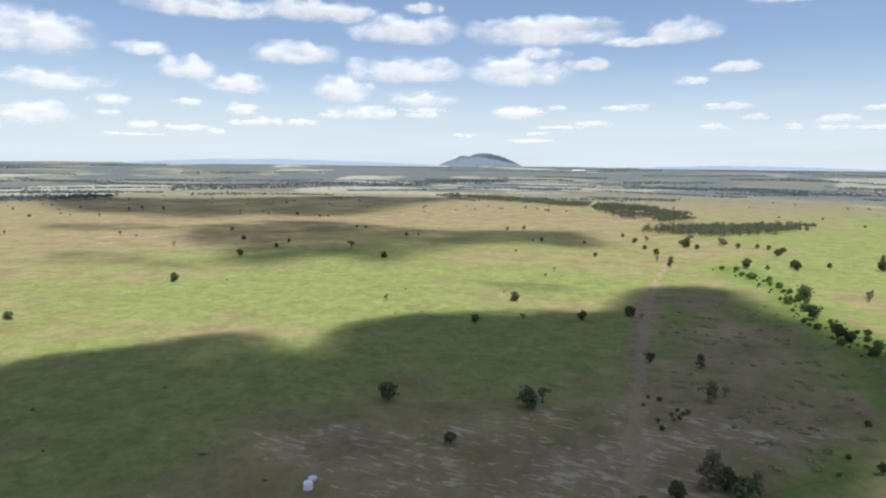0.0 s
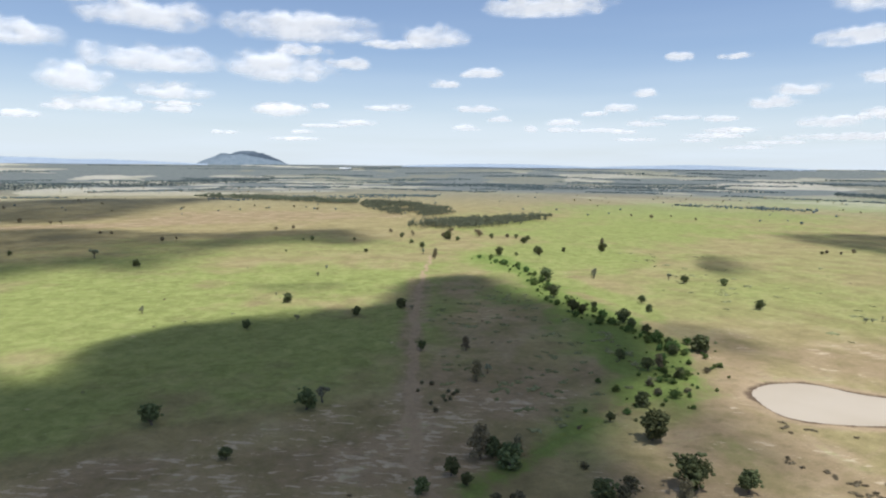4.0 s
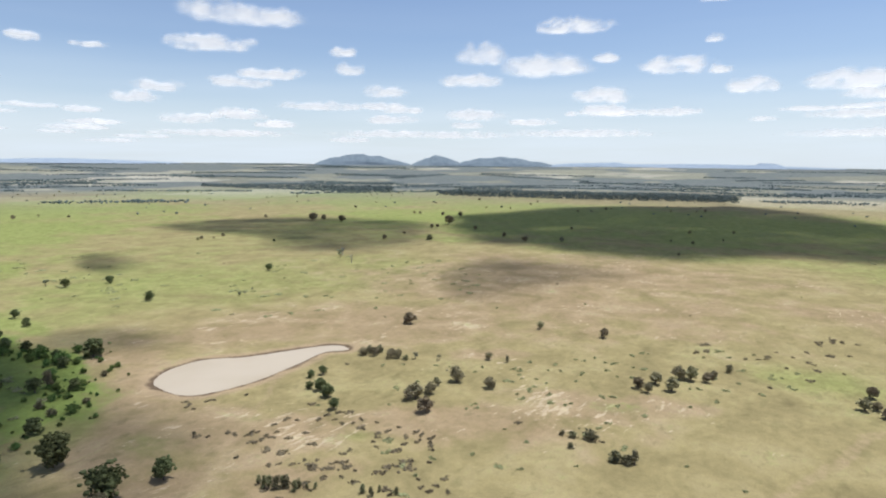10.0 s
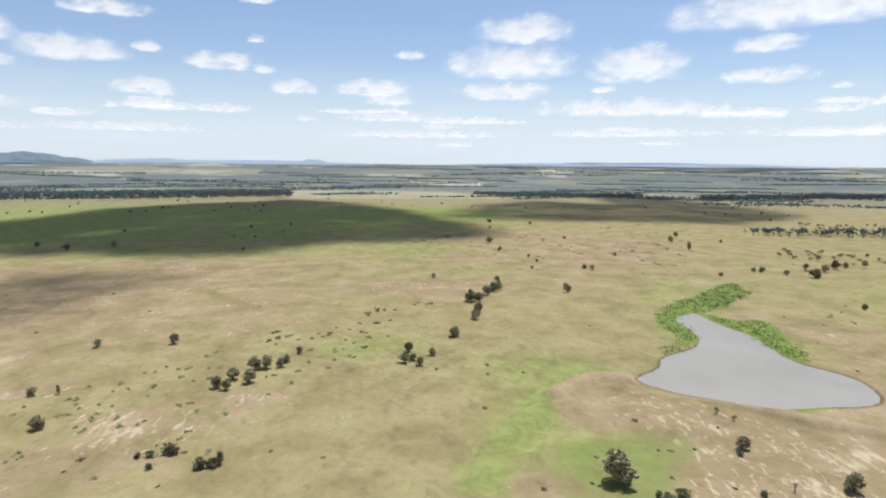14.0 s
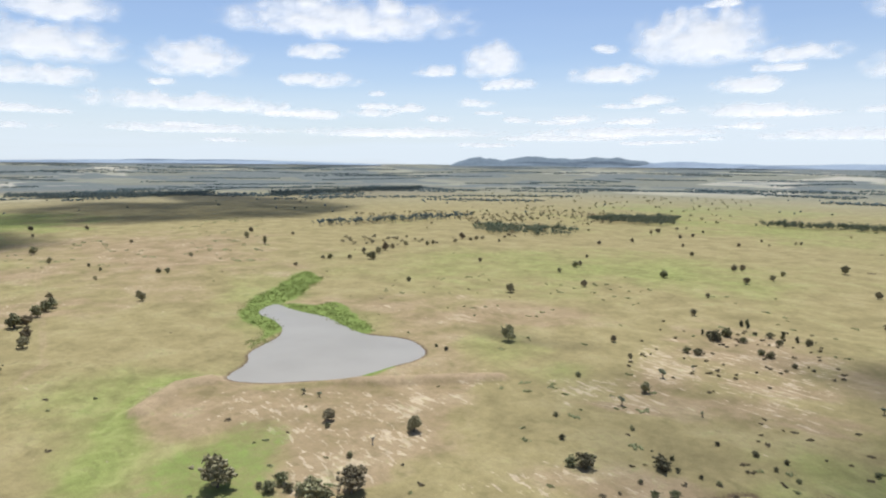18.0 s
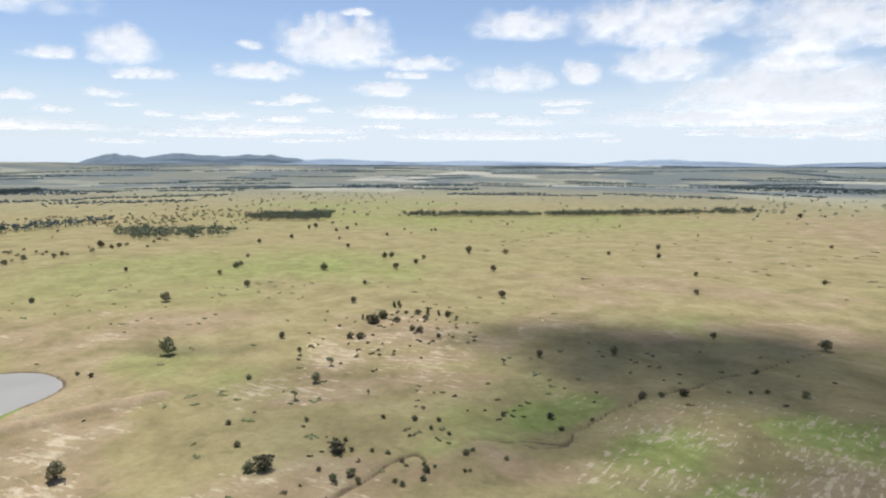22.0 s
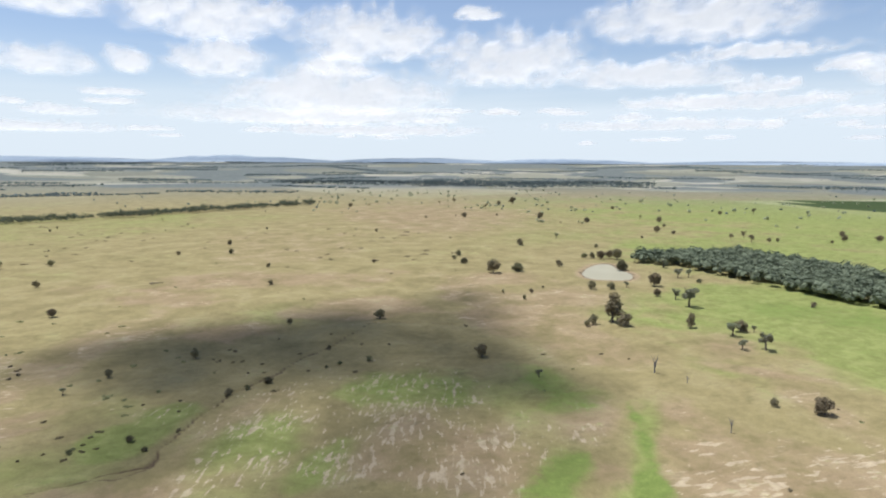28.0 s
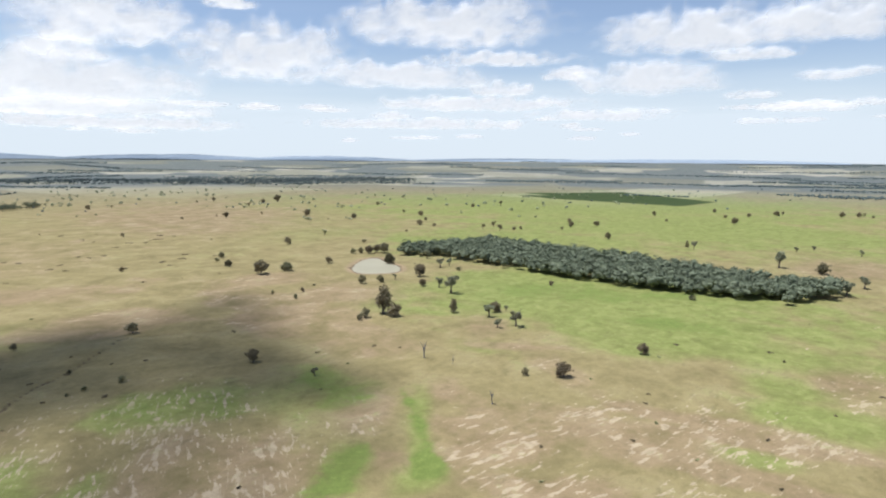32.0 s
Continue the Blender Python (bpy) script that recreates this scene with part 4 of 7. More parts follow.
def sheet(name, verts, faces, material, smooth_faces=True):
    me = bpy.data.meshes.new(name)
    me.vertices.add(len(verts))
    me.vertices.foreach_set("co", np.asarray(verts, np.float32).ravel())
    faces = np.asarray(faces, np.int32)
    n, k = faces.shape
    me.loops.add(n * k)
    me.loops.foreach_set("vertex_index", faces.ravel())
    me.polygons.add(n)
    me.polygons.foreach_set("loop_start", np.arange(0, n * k, k, dtype=np.int32))
    me.polygons.foreach_set("loop_total", np.full(n, k, np.int32))
    me.polygons.foreach_set("use_smooth", np.full(n, smooth_faces))
    me.update(calc_edges=True)
    me.validate()
    me.materials.append(material)
    return me


def build_ground():
    sectors = 960
    rad = np.concatenate([[0.0, 20, 40, 60, 75], np.geomspace(85, 420, 330)[:-1], np.geomspace(420, 4950, 190)])
    ang = np.linspace(0, 2 * np.pi, sectors, endpoint=False)
    rr, aa = np.meshgrid(rad, ang, indexing="ij")
    x, y = (rr * np.sin(aa)).ravel(), (rr * np.cos(aa)).ravel()
    z = land_height(x, y)
    n = len(rad)
    i, j = np.meshgrid(np.arange(n - 1), np.arange(sectors), indexing="ij")
    i, j = i.ravel(), j.ravel()
    k = (j + 1) % sectors
    quads = np.stack([i * sectors + j, i * sectors + k, (i + 1) * sectors + k, (i + 1) * sectors + j], 1)[:, ::-1]
    me = sheet("ground", np.stack([x, y, z], 1), quads, M_GROUND)
    warp = fbm(x / 40, y / 40, 4, 11) - 0.5 + 0.8 * (fbm(x / 11, y / 11, 3, 13) - 0.5)
    far = smooth(np.hypot(x, y), 900, 1800)
    green = patch_field(x, y, GREEN_PATCHES, warp * 1.4)
    bare = patch_field(x, y, BARE_PATCHES, warp * 1.4)
    dirt = 0.82 * region_field(x, y, BARE_GROUND, warp)
    bare = np.maximum(bare * 0.85, dirt)
    green = np.maximum(green, region_field(x, y, GREEN_GROUND, warp)) - 0.6 * dirt
    # broad far paddocks, each grazed or burnt differently
    paddock = value_noise(np.floor(x / 420 + 2 * fbm(x / 900, y / 900, 2, 2)), np.floor(y / 380 + 2 * fbm(y / 900, x / 900, 2, 4)), 7)
    green = np.clip(green + far * (paddock - 0.5) * 0.9, -0.5, 1)
    bare = np.clip(bare + far * smooth(paddock, 0.55, 0.2) * 0.6, 0, 1)
    pale = bare * (0.12 + 0.5 * smooth(fbm(x / 16, y / 16, 4, 21), 0.45, 0.75)) + 0.28 * patch_field(x, y, SCRATCHED_PATCHES, warp) + 0.44 * region_field(x, y, SCRATCH_GROUND, warp) + far * smooth(paddock, 0.74, 0.9) * 0.55
    pale = np.clip(pale, 0, 0.54)
    r = np.hypot(x, y)
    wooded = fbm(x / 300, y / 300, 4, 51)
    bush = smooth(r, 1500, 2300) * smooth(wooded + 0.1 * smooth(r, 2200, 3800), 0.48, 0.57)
    # haze put into the ground colour, stronger with distance from the centre
    hazed = smooth(r, 900, 2300) * 0.8
    # old plough lines run two ways on the south flat
    furrow = smooth(-np.hypot(x + 62, (y + 175) * 0.8), -85, -60)
    track = np.zeros_like(x)
    cut = np.zeros_like(x)
    wob = fbm(x / 9, y / 9, 3, 31) - 0.5
    for name, (wide, line) in LINES.items():
        sway = 2.6 if name in GULLIES else 2.0
        d = line_distance(x + sway * 2 * (fbm(x / 13, y / 13, 2, 61) - 0.5), y + sway * 2 * (fbm(x / 13, y / 13, 2, 62) - 0.5), line) + wob * wide
        if name in GULLIES:
            cut = np.maximum(cut, smooth(-d, -wide * 1.1, 0) * 0.72)
        else:
            track = np.maximum(track, smooth(-d, -wide * 1.3, -wide * 0.3) * (0.5 if name != "track" else 0.85))
    reed = np.maximum(patch_field(x, y, LUSH_PATCHES, warp * 2.4), region_field(x, y, REED_GROUND, warp))
    for name, shore in SHORES.items():
        d = signed_distance(x, y, shore)
        if name == "grey":
            cut = np.maximum(cut, smooth(-d, -3.5, -0.5) * 0.7)
        else:
            track = np.maximum(track, smooth(-d, -12, 0) * 0.9)
            cut = np.maximum(cut, smooth(-d - 5 * wob, -4.5, -0.5) * 0.8)
    dam = line_distance(x, y, DAM_WALL) + 3 * wob
    track = np.maximum(track, smooth(-dam, -7, -2) * 0.7)
    # dark line painted beside the dam wall as its shadow
    cut = np.maximum(cut, smooth(-np.abs(dam - 4.5), -2, -0.4) * 0.35)
    crop = np.zeros_like(x)
    for p in CROPS:
        crop = np.maximum(crop, smooth(-signed_distance(x, y, p), -25, 10))
    for nm, cols in (("cover", (green, bare, pale, bush)), ("marks", (track, cut, reed, crop)), ("haze_and_fields", (hazed, paddock, furrow, hazed))):
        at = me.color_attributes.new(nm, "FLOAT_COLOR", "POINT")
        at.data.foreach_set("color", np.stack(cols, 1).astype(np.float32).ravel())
    return tagged(new("ground", me), "dry grazing plain of yellow and green grass with bare soil, far colours paled for haze", "ground", kind="structure")


ground = build_ground()


def build_water(name, shore, material, label):
    cx, cy = sum(p[0] for p in shore) / len(shore), sum(p[1] for p in shore) / len(shore)
    bm = bmesh.new()
    vs = []
    for px, py in shore:
        d = math.hypot(px - cx, py - cy)
        vs.append(bm.verts.new((px + (px - cx) / d * 0.4, py + (py - cy) / d * 0.4, WATER_Z)))
    f = bm.faces.new(vs)
    if f.normal.z < 0:
        f.normal_flip()
    bm.normal_update()
    if f.normal.z < 0:
        f.normal_flip()
    bmesh.ops.triangulate(bm, faces=[f])
    me = bpy.data.meshes.new(name)
    bm.to_mesh(me)
    bm.free()
    me.materials.append(material)
    return tagged(new(name, me), label, "pond", "farm dams", "structure")


build_water("water", SHORES["cream"], water_material("cream_muddy_water", (0.40, 0.318, 0.215), (0.44, 0.356, 0.252), 0.5), "cream-coloured muddy farm dam with low water")
build_water("water", SHORES["grey"], water_material("grey_muddy_water", (0.265, 0.232, 0.178), (0.305, 0.268, 0.21), 0.35), "grey farm dam behind an earth wall, fringed by green reeds")
build_water("water", SHORES["pale"], water_material("pale_muddy_water", (0.31, 0.275, 0.18), (0.36, 0.32, 0.215), 0.75), "small pale farm dam ringed by trees")


# ---- hills on the horizon ----
def build_hill(az, half, height, label, skew=0.0, lumps=0.25, seed=1, dist=4700, name="hill", material=None):
    """A wooded hill: az and half-width in degrees seen from the plain, height in metres over the horizon line."""
    cols, rows = 90, 15
    u = np.linspace(-1, 1, cols)
    v = np.linspace(-1, 1, rows)
    uu, vv = np.meshgrid(u, v, indexing="ij")
    prof = np.clip(1 - np.abs(uu + skew * (1 - uu * uu)) ** 1.7, 0, 1) ** 0.9
    n = fbm(uu * 5 + seed * 3.1, vv * 1.5 + seed, 4, seed)
    cross = 1 - np.abs(vv)
    z = 72 + height * prof * cross * (1 - lumps + 2 * lumps * n) - 6 * (1 - cross)
    d = dist + vv * 150
    a = np.radians(az + uu * half)
    verts = np.stack([(d * np.sin(a)).ravel(), (d * np.cos(a)).ravel(), z.ravel()], 1)
    i, j = np.meshgrid(np.arange(cols - 1), np.arange(rows - 1), indexing="ij")
    i, j = i.ravel(), j.ravel()
    quads = np.stack([i * rows + j, i * rows + j + 1, (i + 1) * rows + j + 1, (i + 1) * rows + j], 1)
    return tagged(new(name, sheet(name, verts, quads, material or M_HILL)), label, "hill", "hills on the horizon")


HILLS = [
    (346.9, 3.9, 92, 0.0), (51.5, 4.4, 82, 0.1), (58.3, 2.4, 66, 0.0), (64.5, 5.0, 58, 0.1), (73.0, 5.0, 30, 0.0), (80.0, 12.0, 22, 0.0),
    (140.5, 3.0, 56, 0.0), (146.5, 6.0, 62, 0.2), (151.5, 5.5, 66, 0.1), (158.0, 9.0, 34, 0.0), (187.5, 6.5, 42, 0.0),
    (189.0, 9.0, 34, 0.0), (205.0, 9.0, 30, 0.0), (218.0, 8.0, 26, 0.0), (330.0, 14.0, 32, 0.1), (86.5, 1.5, 34, 0.0), (27.0, 9.0, 22, 0.0),
    (235.0, 10.0, 18, 0.0), (172.0, 12.0, 26, 0.0), (10.0, 9.0, 20, 0.0), (115.0, 16.0, 22, 0.0), (250.0, 12.0, 18, 0.0),
]
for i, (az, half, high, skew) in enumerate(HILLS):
    build_hill(az, half, high, "hazy blue wooded hill rising from the far plain", skew, 0.22, i + 2, 4700 - 12 * i, material=M_HILL if high > 50 else M_HILL_HAZED)


# ---- clouds ----
def cloud_mesh(u, v, dens, place, held=None, stuff=None):
    """A cloud as a lens-shaped shell: place(u, v, bulge) gives points, dens its thickness."""
    nu, nv = dens.shape
    uu, vv = np.meshgrid(u, v, indexing="ij")
    thick = np.sqrt(np.clip(dens, 0, 1))
    front = place(uu, vv, thick)
    verts = front.reshape(-1, 3)
    i, j = np.meshgrid(np.arange(nu - 1), np.arange(nv - 1), indexing="ij")
    i, j = i.ravel(), j.ravel()
    q = np.stack([i * nv + j, (i + 1) * nv + j, (i + 1) * nv + j + 1, i * nv + j + 1], 1)
    keep = dens.ravel()[q].max(1) > 0.02 if held is None else held.ravel()[q].any(1)
    q = q[keep]
    me = sheet("cloud", verts, q, stuff or M_CLOUD)
    at = me.attributes.new("thickness", "FLOAT", "POINT")
    at.data.foreach_set("value", dens.ravel().astype(np.float32))
    return me


CLOUDS_A = [
    (200.1, 10.93, 16.0, 5.83), (212.9, 9.01, 17.3, 6.30), (229.1, 11.86, 22.5, 5.52), (249.6, 10.59, 18.1, 4.45), (187.5, 8.56, 10.5, 3.90), (224.7, 7.42, 18.7, 2.93),
    (196.8, 6.03, 24.1, 4.91), (246.3, 7.01, 14.8, 3.71), (239.8, 7.55, 6.1, 1.55), (194.5, 4.02, 32.6, 2.18), (231.3, 5.05, 22.1, 1.77), (233.7, 6.32, 7.1, 1.73),
    (226.3, 3.19, 22.8, 1.21), (243.1, 3.96, 14.7, 1.23), (141.1, 9.05, 6.1, 3.66), (142.4, 7.12, 5.9, 1.31), (158.8, 10.46, 12.2, 5.52), (151.8, 7.78, 8.4, 1.85),
    (162.6, 6.59, 6.1, 1.75), (174.8, 12.06, 10.2, 3.36), (186.7, 12.04, 17.2, 5.45), (174.3, 7.51, 9.2, 2.94), (166.1, 8.86, 7.3, 1.73), (155.3, 5.63, 4.7, 1.14),
]
CLOUDS_B = [
    (128.4, 12.41, 24.2, 4.41), (115.5, 8.49, 9.4, 3.80), (125.7, 9.64, 6.1, 1.70), (104.3, 9.01, 13.0, 3.91), (125.9, 7.22, 8.3, 1.62), (139.6, 5.48, 4.0, 0.96),
    (103.8, 6.51, 10.5, 1.99), (114.0, 4.98, 17.7, 1.89), (352.5, 11.65, 15.2, 3.04), (350.3, 8.26, 10.7, 3.10), (4.0, 11.28, 7.0, 2.52), (356.2, 8.86, 4.9, 1.40),
    (350.1, 4.76, 5.8, 1.60), (8.4, 8.20, 4.5, 1.04), (4.9, 7.25, 3.3, 0.92), (0.3, 10.59, 6.2, 1.08), (311.0, 9.41, 10.0, 3.75), (321.3, 7.77, 5.1, 2.30),
    (317.9, 9.07, 4.8, 1.41), (330.1, 9.45, 8.9, 2.38), (339.8, 11.70, 11.6, 2.98), (339.6, 8.35, 12.9, 2.70), (334.3, 6.50, 6.3, 2.83), (341.4, 5.92, 7.1, 1.73),
]
CLOUDS_C = [
    (325.3, 6.62, 6.4, 1.85), (336.0, 4.56, 7.0, 1.62), (325.7, 4.51, 3.5, 1.22), (327.6, 3.60, 3.6, 0.90), (7.0, 3.40, 3.0, 0.81), (12.8, 3.31, 1.5, 0.77),
    (9.9, 4.18, 2.6, 0.68), (15.5, 3.25, 2.8, 0.55), (311.9, 6.20, 8.6, 1.95), (310.2, 3.56, 5.8, 2.16), (315.3, 4.93, 3.7, 1.12), (321.2, 5.02, 3.1, 0.75),
    (317.6, 3.02, 3.4, 0.95), (321.9, 12.68, 12.6, 2.24), (332.1, 13.01, 12.3, 2.35), (341.6, 13.59, 3.8, 1.16), (352.3, 9.84, 5.5, 1.21), (13.9, 13.68, 12.7, 2.32),
    (41.3, 12.36, 11.4, 2.38), (38.8, 9.89, 8.2, 1.77), (25.2, 9.24, 2.4, 0.94), (29.6, 9.07, 3.1, 0.66), (49.8, 9.74, 2.8, 1.14), (50.3, 8.27, 3.4, 1.34),
]
CLOUDS_D = [
    (43.5, 7.63, 6.8, 1.13), (41.0, 6.85, 6.3, 1.16), (20.6, 5.11, 3.2, 0.87), (22.6, 6.32, 2.8, 0.86), (34.4, 6.20, 4.6, 1.22), (32.5, 5.27, 4.7, 1.12),
    (30.4, 3.12, 3.1, 0.63), (28.8, 4.07, 3.1, 0.63), (36.6, 3.67, 5.1, 1.11), (40.2, 4.33, 3.3, 0.81), (70.3, 12.01, 7.5, 1.70), (62.2, 9.65, 5.3, 2.26),
    (68.1, 8.73, 8.8, 2.53), (61.3, 7.45, 6.2, 1.55), (73.3, 9.25, 2.6, 1.11), (79.1, 8.49, 6.5, 1.93), (82.5, 8.01, 2.2, 1.03), (53.6, 6.41, 4.3, 1.48),
    (73.1, 6.02, 6.1, 1.57), (73.2, 4.88, 4.6, 1.37), (78.8, 4.60, 5.5, 0.90), (48.0, 5.04, 8.3, 1.04), (61.7, 4.39, 6.2, 1.25), (54.2, 3.92, 5.3, 0.87),
]
CLOUDS_E = [
    (67.0, 3.84, 4.8, 0.83), (43.8, 3.33, 4.2, 0.76), (82.0, 10.45, 1.8, 0.82), (56.8, 2.66, 17.5, 0.82), (71.1, 2.84, 15.2, 0.87), (38.7, 2.49, 13.9, 0.70),
    (85.1, 6.61, 4.4, 1.60), (92.0, 6.68, 7.1, 1.83), (93.6, 5.69, 5.6, 1.27), (95.5, 9.59, 3.5, 1.00), (105.7, 11.63, 9.7, 2.87), (112.6, 6.54, 2.7, 0.79),
    (82.1, 13.65, 3.7, 1.05), (93.1, 4.18, 10.1, 1.05), (121.0, 4.64, 5.4, 1.29), (100.7, 3.92, 9.8, 0.86), (95.7, 2.67, 18.8, 0.82), (114.8, 2.80, 15.7, 0.96),
    (136.1, 8.25, 4.4, 1.38), (130.8, 6.21, 2.1, 0.61), (133.5, 4.96, 3.5, 0.94), (143.6, 4.01, 3.0, 0.78), (147.2, 3.77, 4.6, 0.55), (125.2, 4.32, 6.1, 1.21),
]
CLOUDS_F = [
    (136.3, 4.05, 3.4, 0.71), (130.6, 4.52, 5.3, 0.96), (132.1, 2.79, 22.0, 1.02), (147.3, 2.38, 13.2, 0.71), (151.1, 9.94, 2.6, 0.94), (180.4, 8.02, 4.2, 2.90),
    (164.9, 7.84, 5.1, 0.91), (163.6, 4.55, 9.8, 1.56), (163.2, 3.35, 3.5, 0.85), (175.5, 3.83, 6.1, 1.12), (171.8, 4.38, 3.6, 0.66), (179.2, 5.42, 5.6, 0.78),
    (152.8, 2.88, 17.6, 0.94), (171.9, 2.54, 19.1, 1.10), (160.4, 13.05, 3.3, 0.83), (197.4, 8.34, 7.9, 2.59), (200.7, 2.81, 22.8, 1.44), (210.2, 12.84, 5.0, 1.58),
    (233.7, 8.89, 14.5, 1.71), (234.7, 3.20, 2.4, 1.19), (259.3, 10.74, 13.8, 4.29), (254.4, 8.63, 8.2, 1.38), (254.6, 5.41, 5.2, 1.01), (260.4, 6.76, 6.6, 1.22),
]
CLOUDS_G = [
    (259.5, 4.26, 6.3, 0.97), (256.4, 4.37, 3.4, 0.88), (262.7, 4.55, 3.3, 0.77),
]
CLOUDS = CLOUDS_A + CLOUDS_B + CLOUDS_C + CLOUDS_D + CLOUDS_E + CLOUDS_F + CLOUDS_G


def sky_cloud(az, el, wide, high, seed, veil=1.0):
    nu = int(min(80, max(24, wide * 5)))
    nv = int(min(36, max(12, high * 10)))
    u, v = np.linspace(-1.35, 1.35, nu), np.linspace(-1.35, 1.45, nv)
    uu, vv = np.meshgrid(u, v, indexing="ij")
    grain = min(2.6, 0.7 + high * 0.7)
    n = fbm(uu * wide / grain + seed * 7.7, vv * high / (grain * 0.58) + seed * 3.3, 4, seed)
    top = fbm(uu * wide / 1.6 + seed * 5.1, np.zeros_like(uu), 4, seed + 9)
    body = 1 - np.abs(uu) ** 2.4 - np.where(vv > 0, (vv / (0.55 + 0.9 * top)) ** 2, (np.abs(vv) / 0.85) ** 3)
    dens = np.clip(body * 0.95 + (n - 0.5) * (1.0 if high > 2 else 1.4), 0, 1) * veil
    rim = np.hypot(uu / 1.3, vv / 1.35)
    dens = dens * smooth(1 - rim, 0, 0.3)

    def place(a, e, bulge):
        d = 4600 - bulge * 18 * max(0.4, high)
        aa, ee = np.radians(az + a * wide / 2), np.radians(el + e * high / 2)
        return np.stack([d * np.sin(aa) * np.cos(ee), d * np.cos(aa) * np.cos(ee), 80 + d * np.sin(ee)], -1)

    me = cloud_mesh(u, v, dens, place, rim < 1)
    return tagged(new("cloud", me), "white fair-weather cumulus cloud with flat base", "cloud", "clouds in the sky")


for i, row in enumerate(CLOUDS):
    sky_cloud(*row, i + 1)

# the small far clouds packed low over the horizon
low_rng = random.Random(23)
for i in range(130):
    low = low_rng.uniform(1.6, 5.2)
    sky_cloud(low_rng.uniform(0, 360), low, low_rng.uniform(1.2, 6), low_rng.uniform(0.3, 0.65) * (0.6 + low / 6), 300 + i)


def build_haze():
    """Glowing shell standing in for the bright thin cloud and haze round the horizon."""
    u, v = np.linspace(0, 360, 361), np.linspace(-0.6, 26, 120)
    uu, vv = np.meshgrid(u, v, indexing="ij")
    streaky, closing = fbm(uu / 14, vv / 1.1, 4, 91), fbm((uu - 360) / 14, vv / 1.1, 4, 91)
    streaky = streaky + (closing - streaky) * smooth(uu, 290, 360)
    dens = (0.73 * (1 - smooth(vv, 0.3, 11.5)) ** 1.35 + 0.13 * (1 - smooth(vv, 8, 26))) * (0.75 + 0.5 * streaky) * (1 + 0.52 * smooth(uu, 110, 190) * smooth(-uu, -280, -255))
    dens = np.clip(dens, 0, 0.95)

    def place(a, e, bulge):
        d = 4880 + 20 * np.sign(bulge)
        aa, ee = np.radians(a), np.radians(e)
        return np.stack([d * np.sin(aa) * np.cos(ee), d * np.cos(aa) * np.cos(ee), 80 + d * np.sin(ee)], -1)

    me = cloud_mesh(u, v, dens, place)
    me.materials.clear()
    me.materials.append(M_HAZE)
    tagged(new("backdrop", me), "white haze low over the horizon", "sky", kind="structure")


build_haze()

# unseen clouds set overhead, whose shadows lie on the plain
CLOUD_BASE = 700.0
# cloud shade on the plain: softness of the edge in metres, depth, outline
SHADE_HOME = (25, 1.26, [(-213.8, 174.0), (-199.4, 185.0), (-187.1, 200.2), (-171.0, 224.5), (-153.7, 228.0), (-133.7, 217.5), (-117.1, 210.6), (-113.1, 222.1), (-117.7, 247.8), (-112.1, 267.4), (-95.4, 285.7), (-94.6, 291.0), (-73.3, 303.9), (-55.4, 315.7), (-20.5, 326.0), (4.0, 323.8), (14.3, 402.2), (41.3, 427.5), (86.0, 428.6), (94.1, 385.3), (105.7, 338.3), (123.5, 308.0), (137.0, 291.5), (138.4, 263.0), (129.2, 228.9), (114.1, 197.3), (101.8, 173.0), (85.1, 137.6), (80.0, 55.0), (-60.0, 40.0), (-240.0, 50.0)])
SHADE_FAR_BAND = (60, 0.88, [(-1159, 976), (-1134, 1113), (-881, 1123), (-733, 1337), (-575, 1414), (-342, 1454), (-381, 1134), (-381, 840), (-466, 816), (-553, 817), (-551, 700), (-796, 759), (-885, 743)])
SHADE_MID_BAND = (34, 0.84, [(-520, 612), (-505, 685), (-445, 694), (-502, 741), (-348, 766), (-225, 705), (-103, 757), (-34, 776), (7, 639), (-26, 593), (-85, 625), (-138, 560), (-156, 486), (-168, 435), (-212, 463), (-245, 447), (-257, 408), (-258, 400), (-317, 401), (-328, 443), (-416, 511)])
SHADE_STRIP = (18, 0.55, [(-716, 599), (-594, 649), (-491, 624), (-520, 567), (-628, 525)])
SHADE_WISP = (14, 0.55, [(-106, 411), (-63, 402), (-18, 413), (-20.1, 376.2), (-65, 372)])
SHADE_WEST_WISP = (16, 0.5, [(-472, 393), (-448, 436), (-373, 412), (-292, 388), (-312, 364), (-380, 374), (-417, 346)])
SHADE_CREEK_PUFF = (18, 0.8, [(287, 525), (318, 530), (310, 472), (278, 417), (252, 415), (257, 462)])
SHADE_POND_PUFF = (14, 0.65, [(145, 296), (167, 293), (183, 266), (187, 240), (170.0, 226.4), (154.0, 237.6), (140, 260)])
SHADE_NORTH_BAND = (40, 0.86, [(463, 704), (565, 718), (678, 669), (732, 553), (730, 475), (679, 382), (488, 323), (434, 328), (417, 369), (403, 421), (470, 465), (465, 571)])
SHADE_EAST_DARK = (48, 1.2, [(795, 457), (943, 455), (1230, 354), (1324, 173), (1432, 134), (1181, -70), (953, -134), (837, -177), (708, -181), (649, -127), (631, -67), (627, -9), (597, 47), (578, 72), (556, 120), (551, 166), (571, 215), (560, 239), (566, 298)])
SHADE_EAST_SMUDGE = (28, 0.64, [(413, 236), (500, 240), (493, 185), (486, 137), (462, 88), (421, 118), (385, 144), (342, 148), (316, 165), (344, 192)])
SHADE_FAR_BROWN = (60, 0.95, [(1203, -264), (1339, -433), (1196, -540), (1483, -568), (1493, -746), (1229, -792), (918, -749), (761, -579), (776, -457), (829, -377), (884, -117), (1109, -196)])
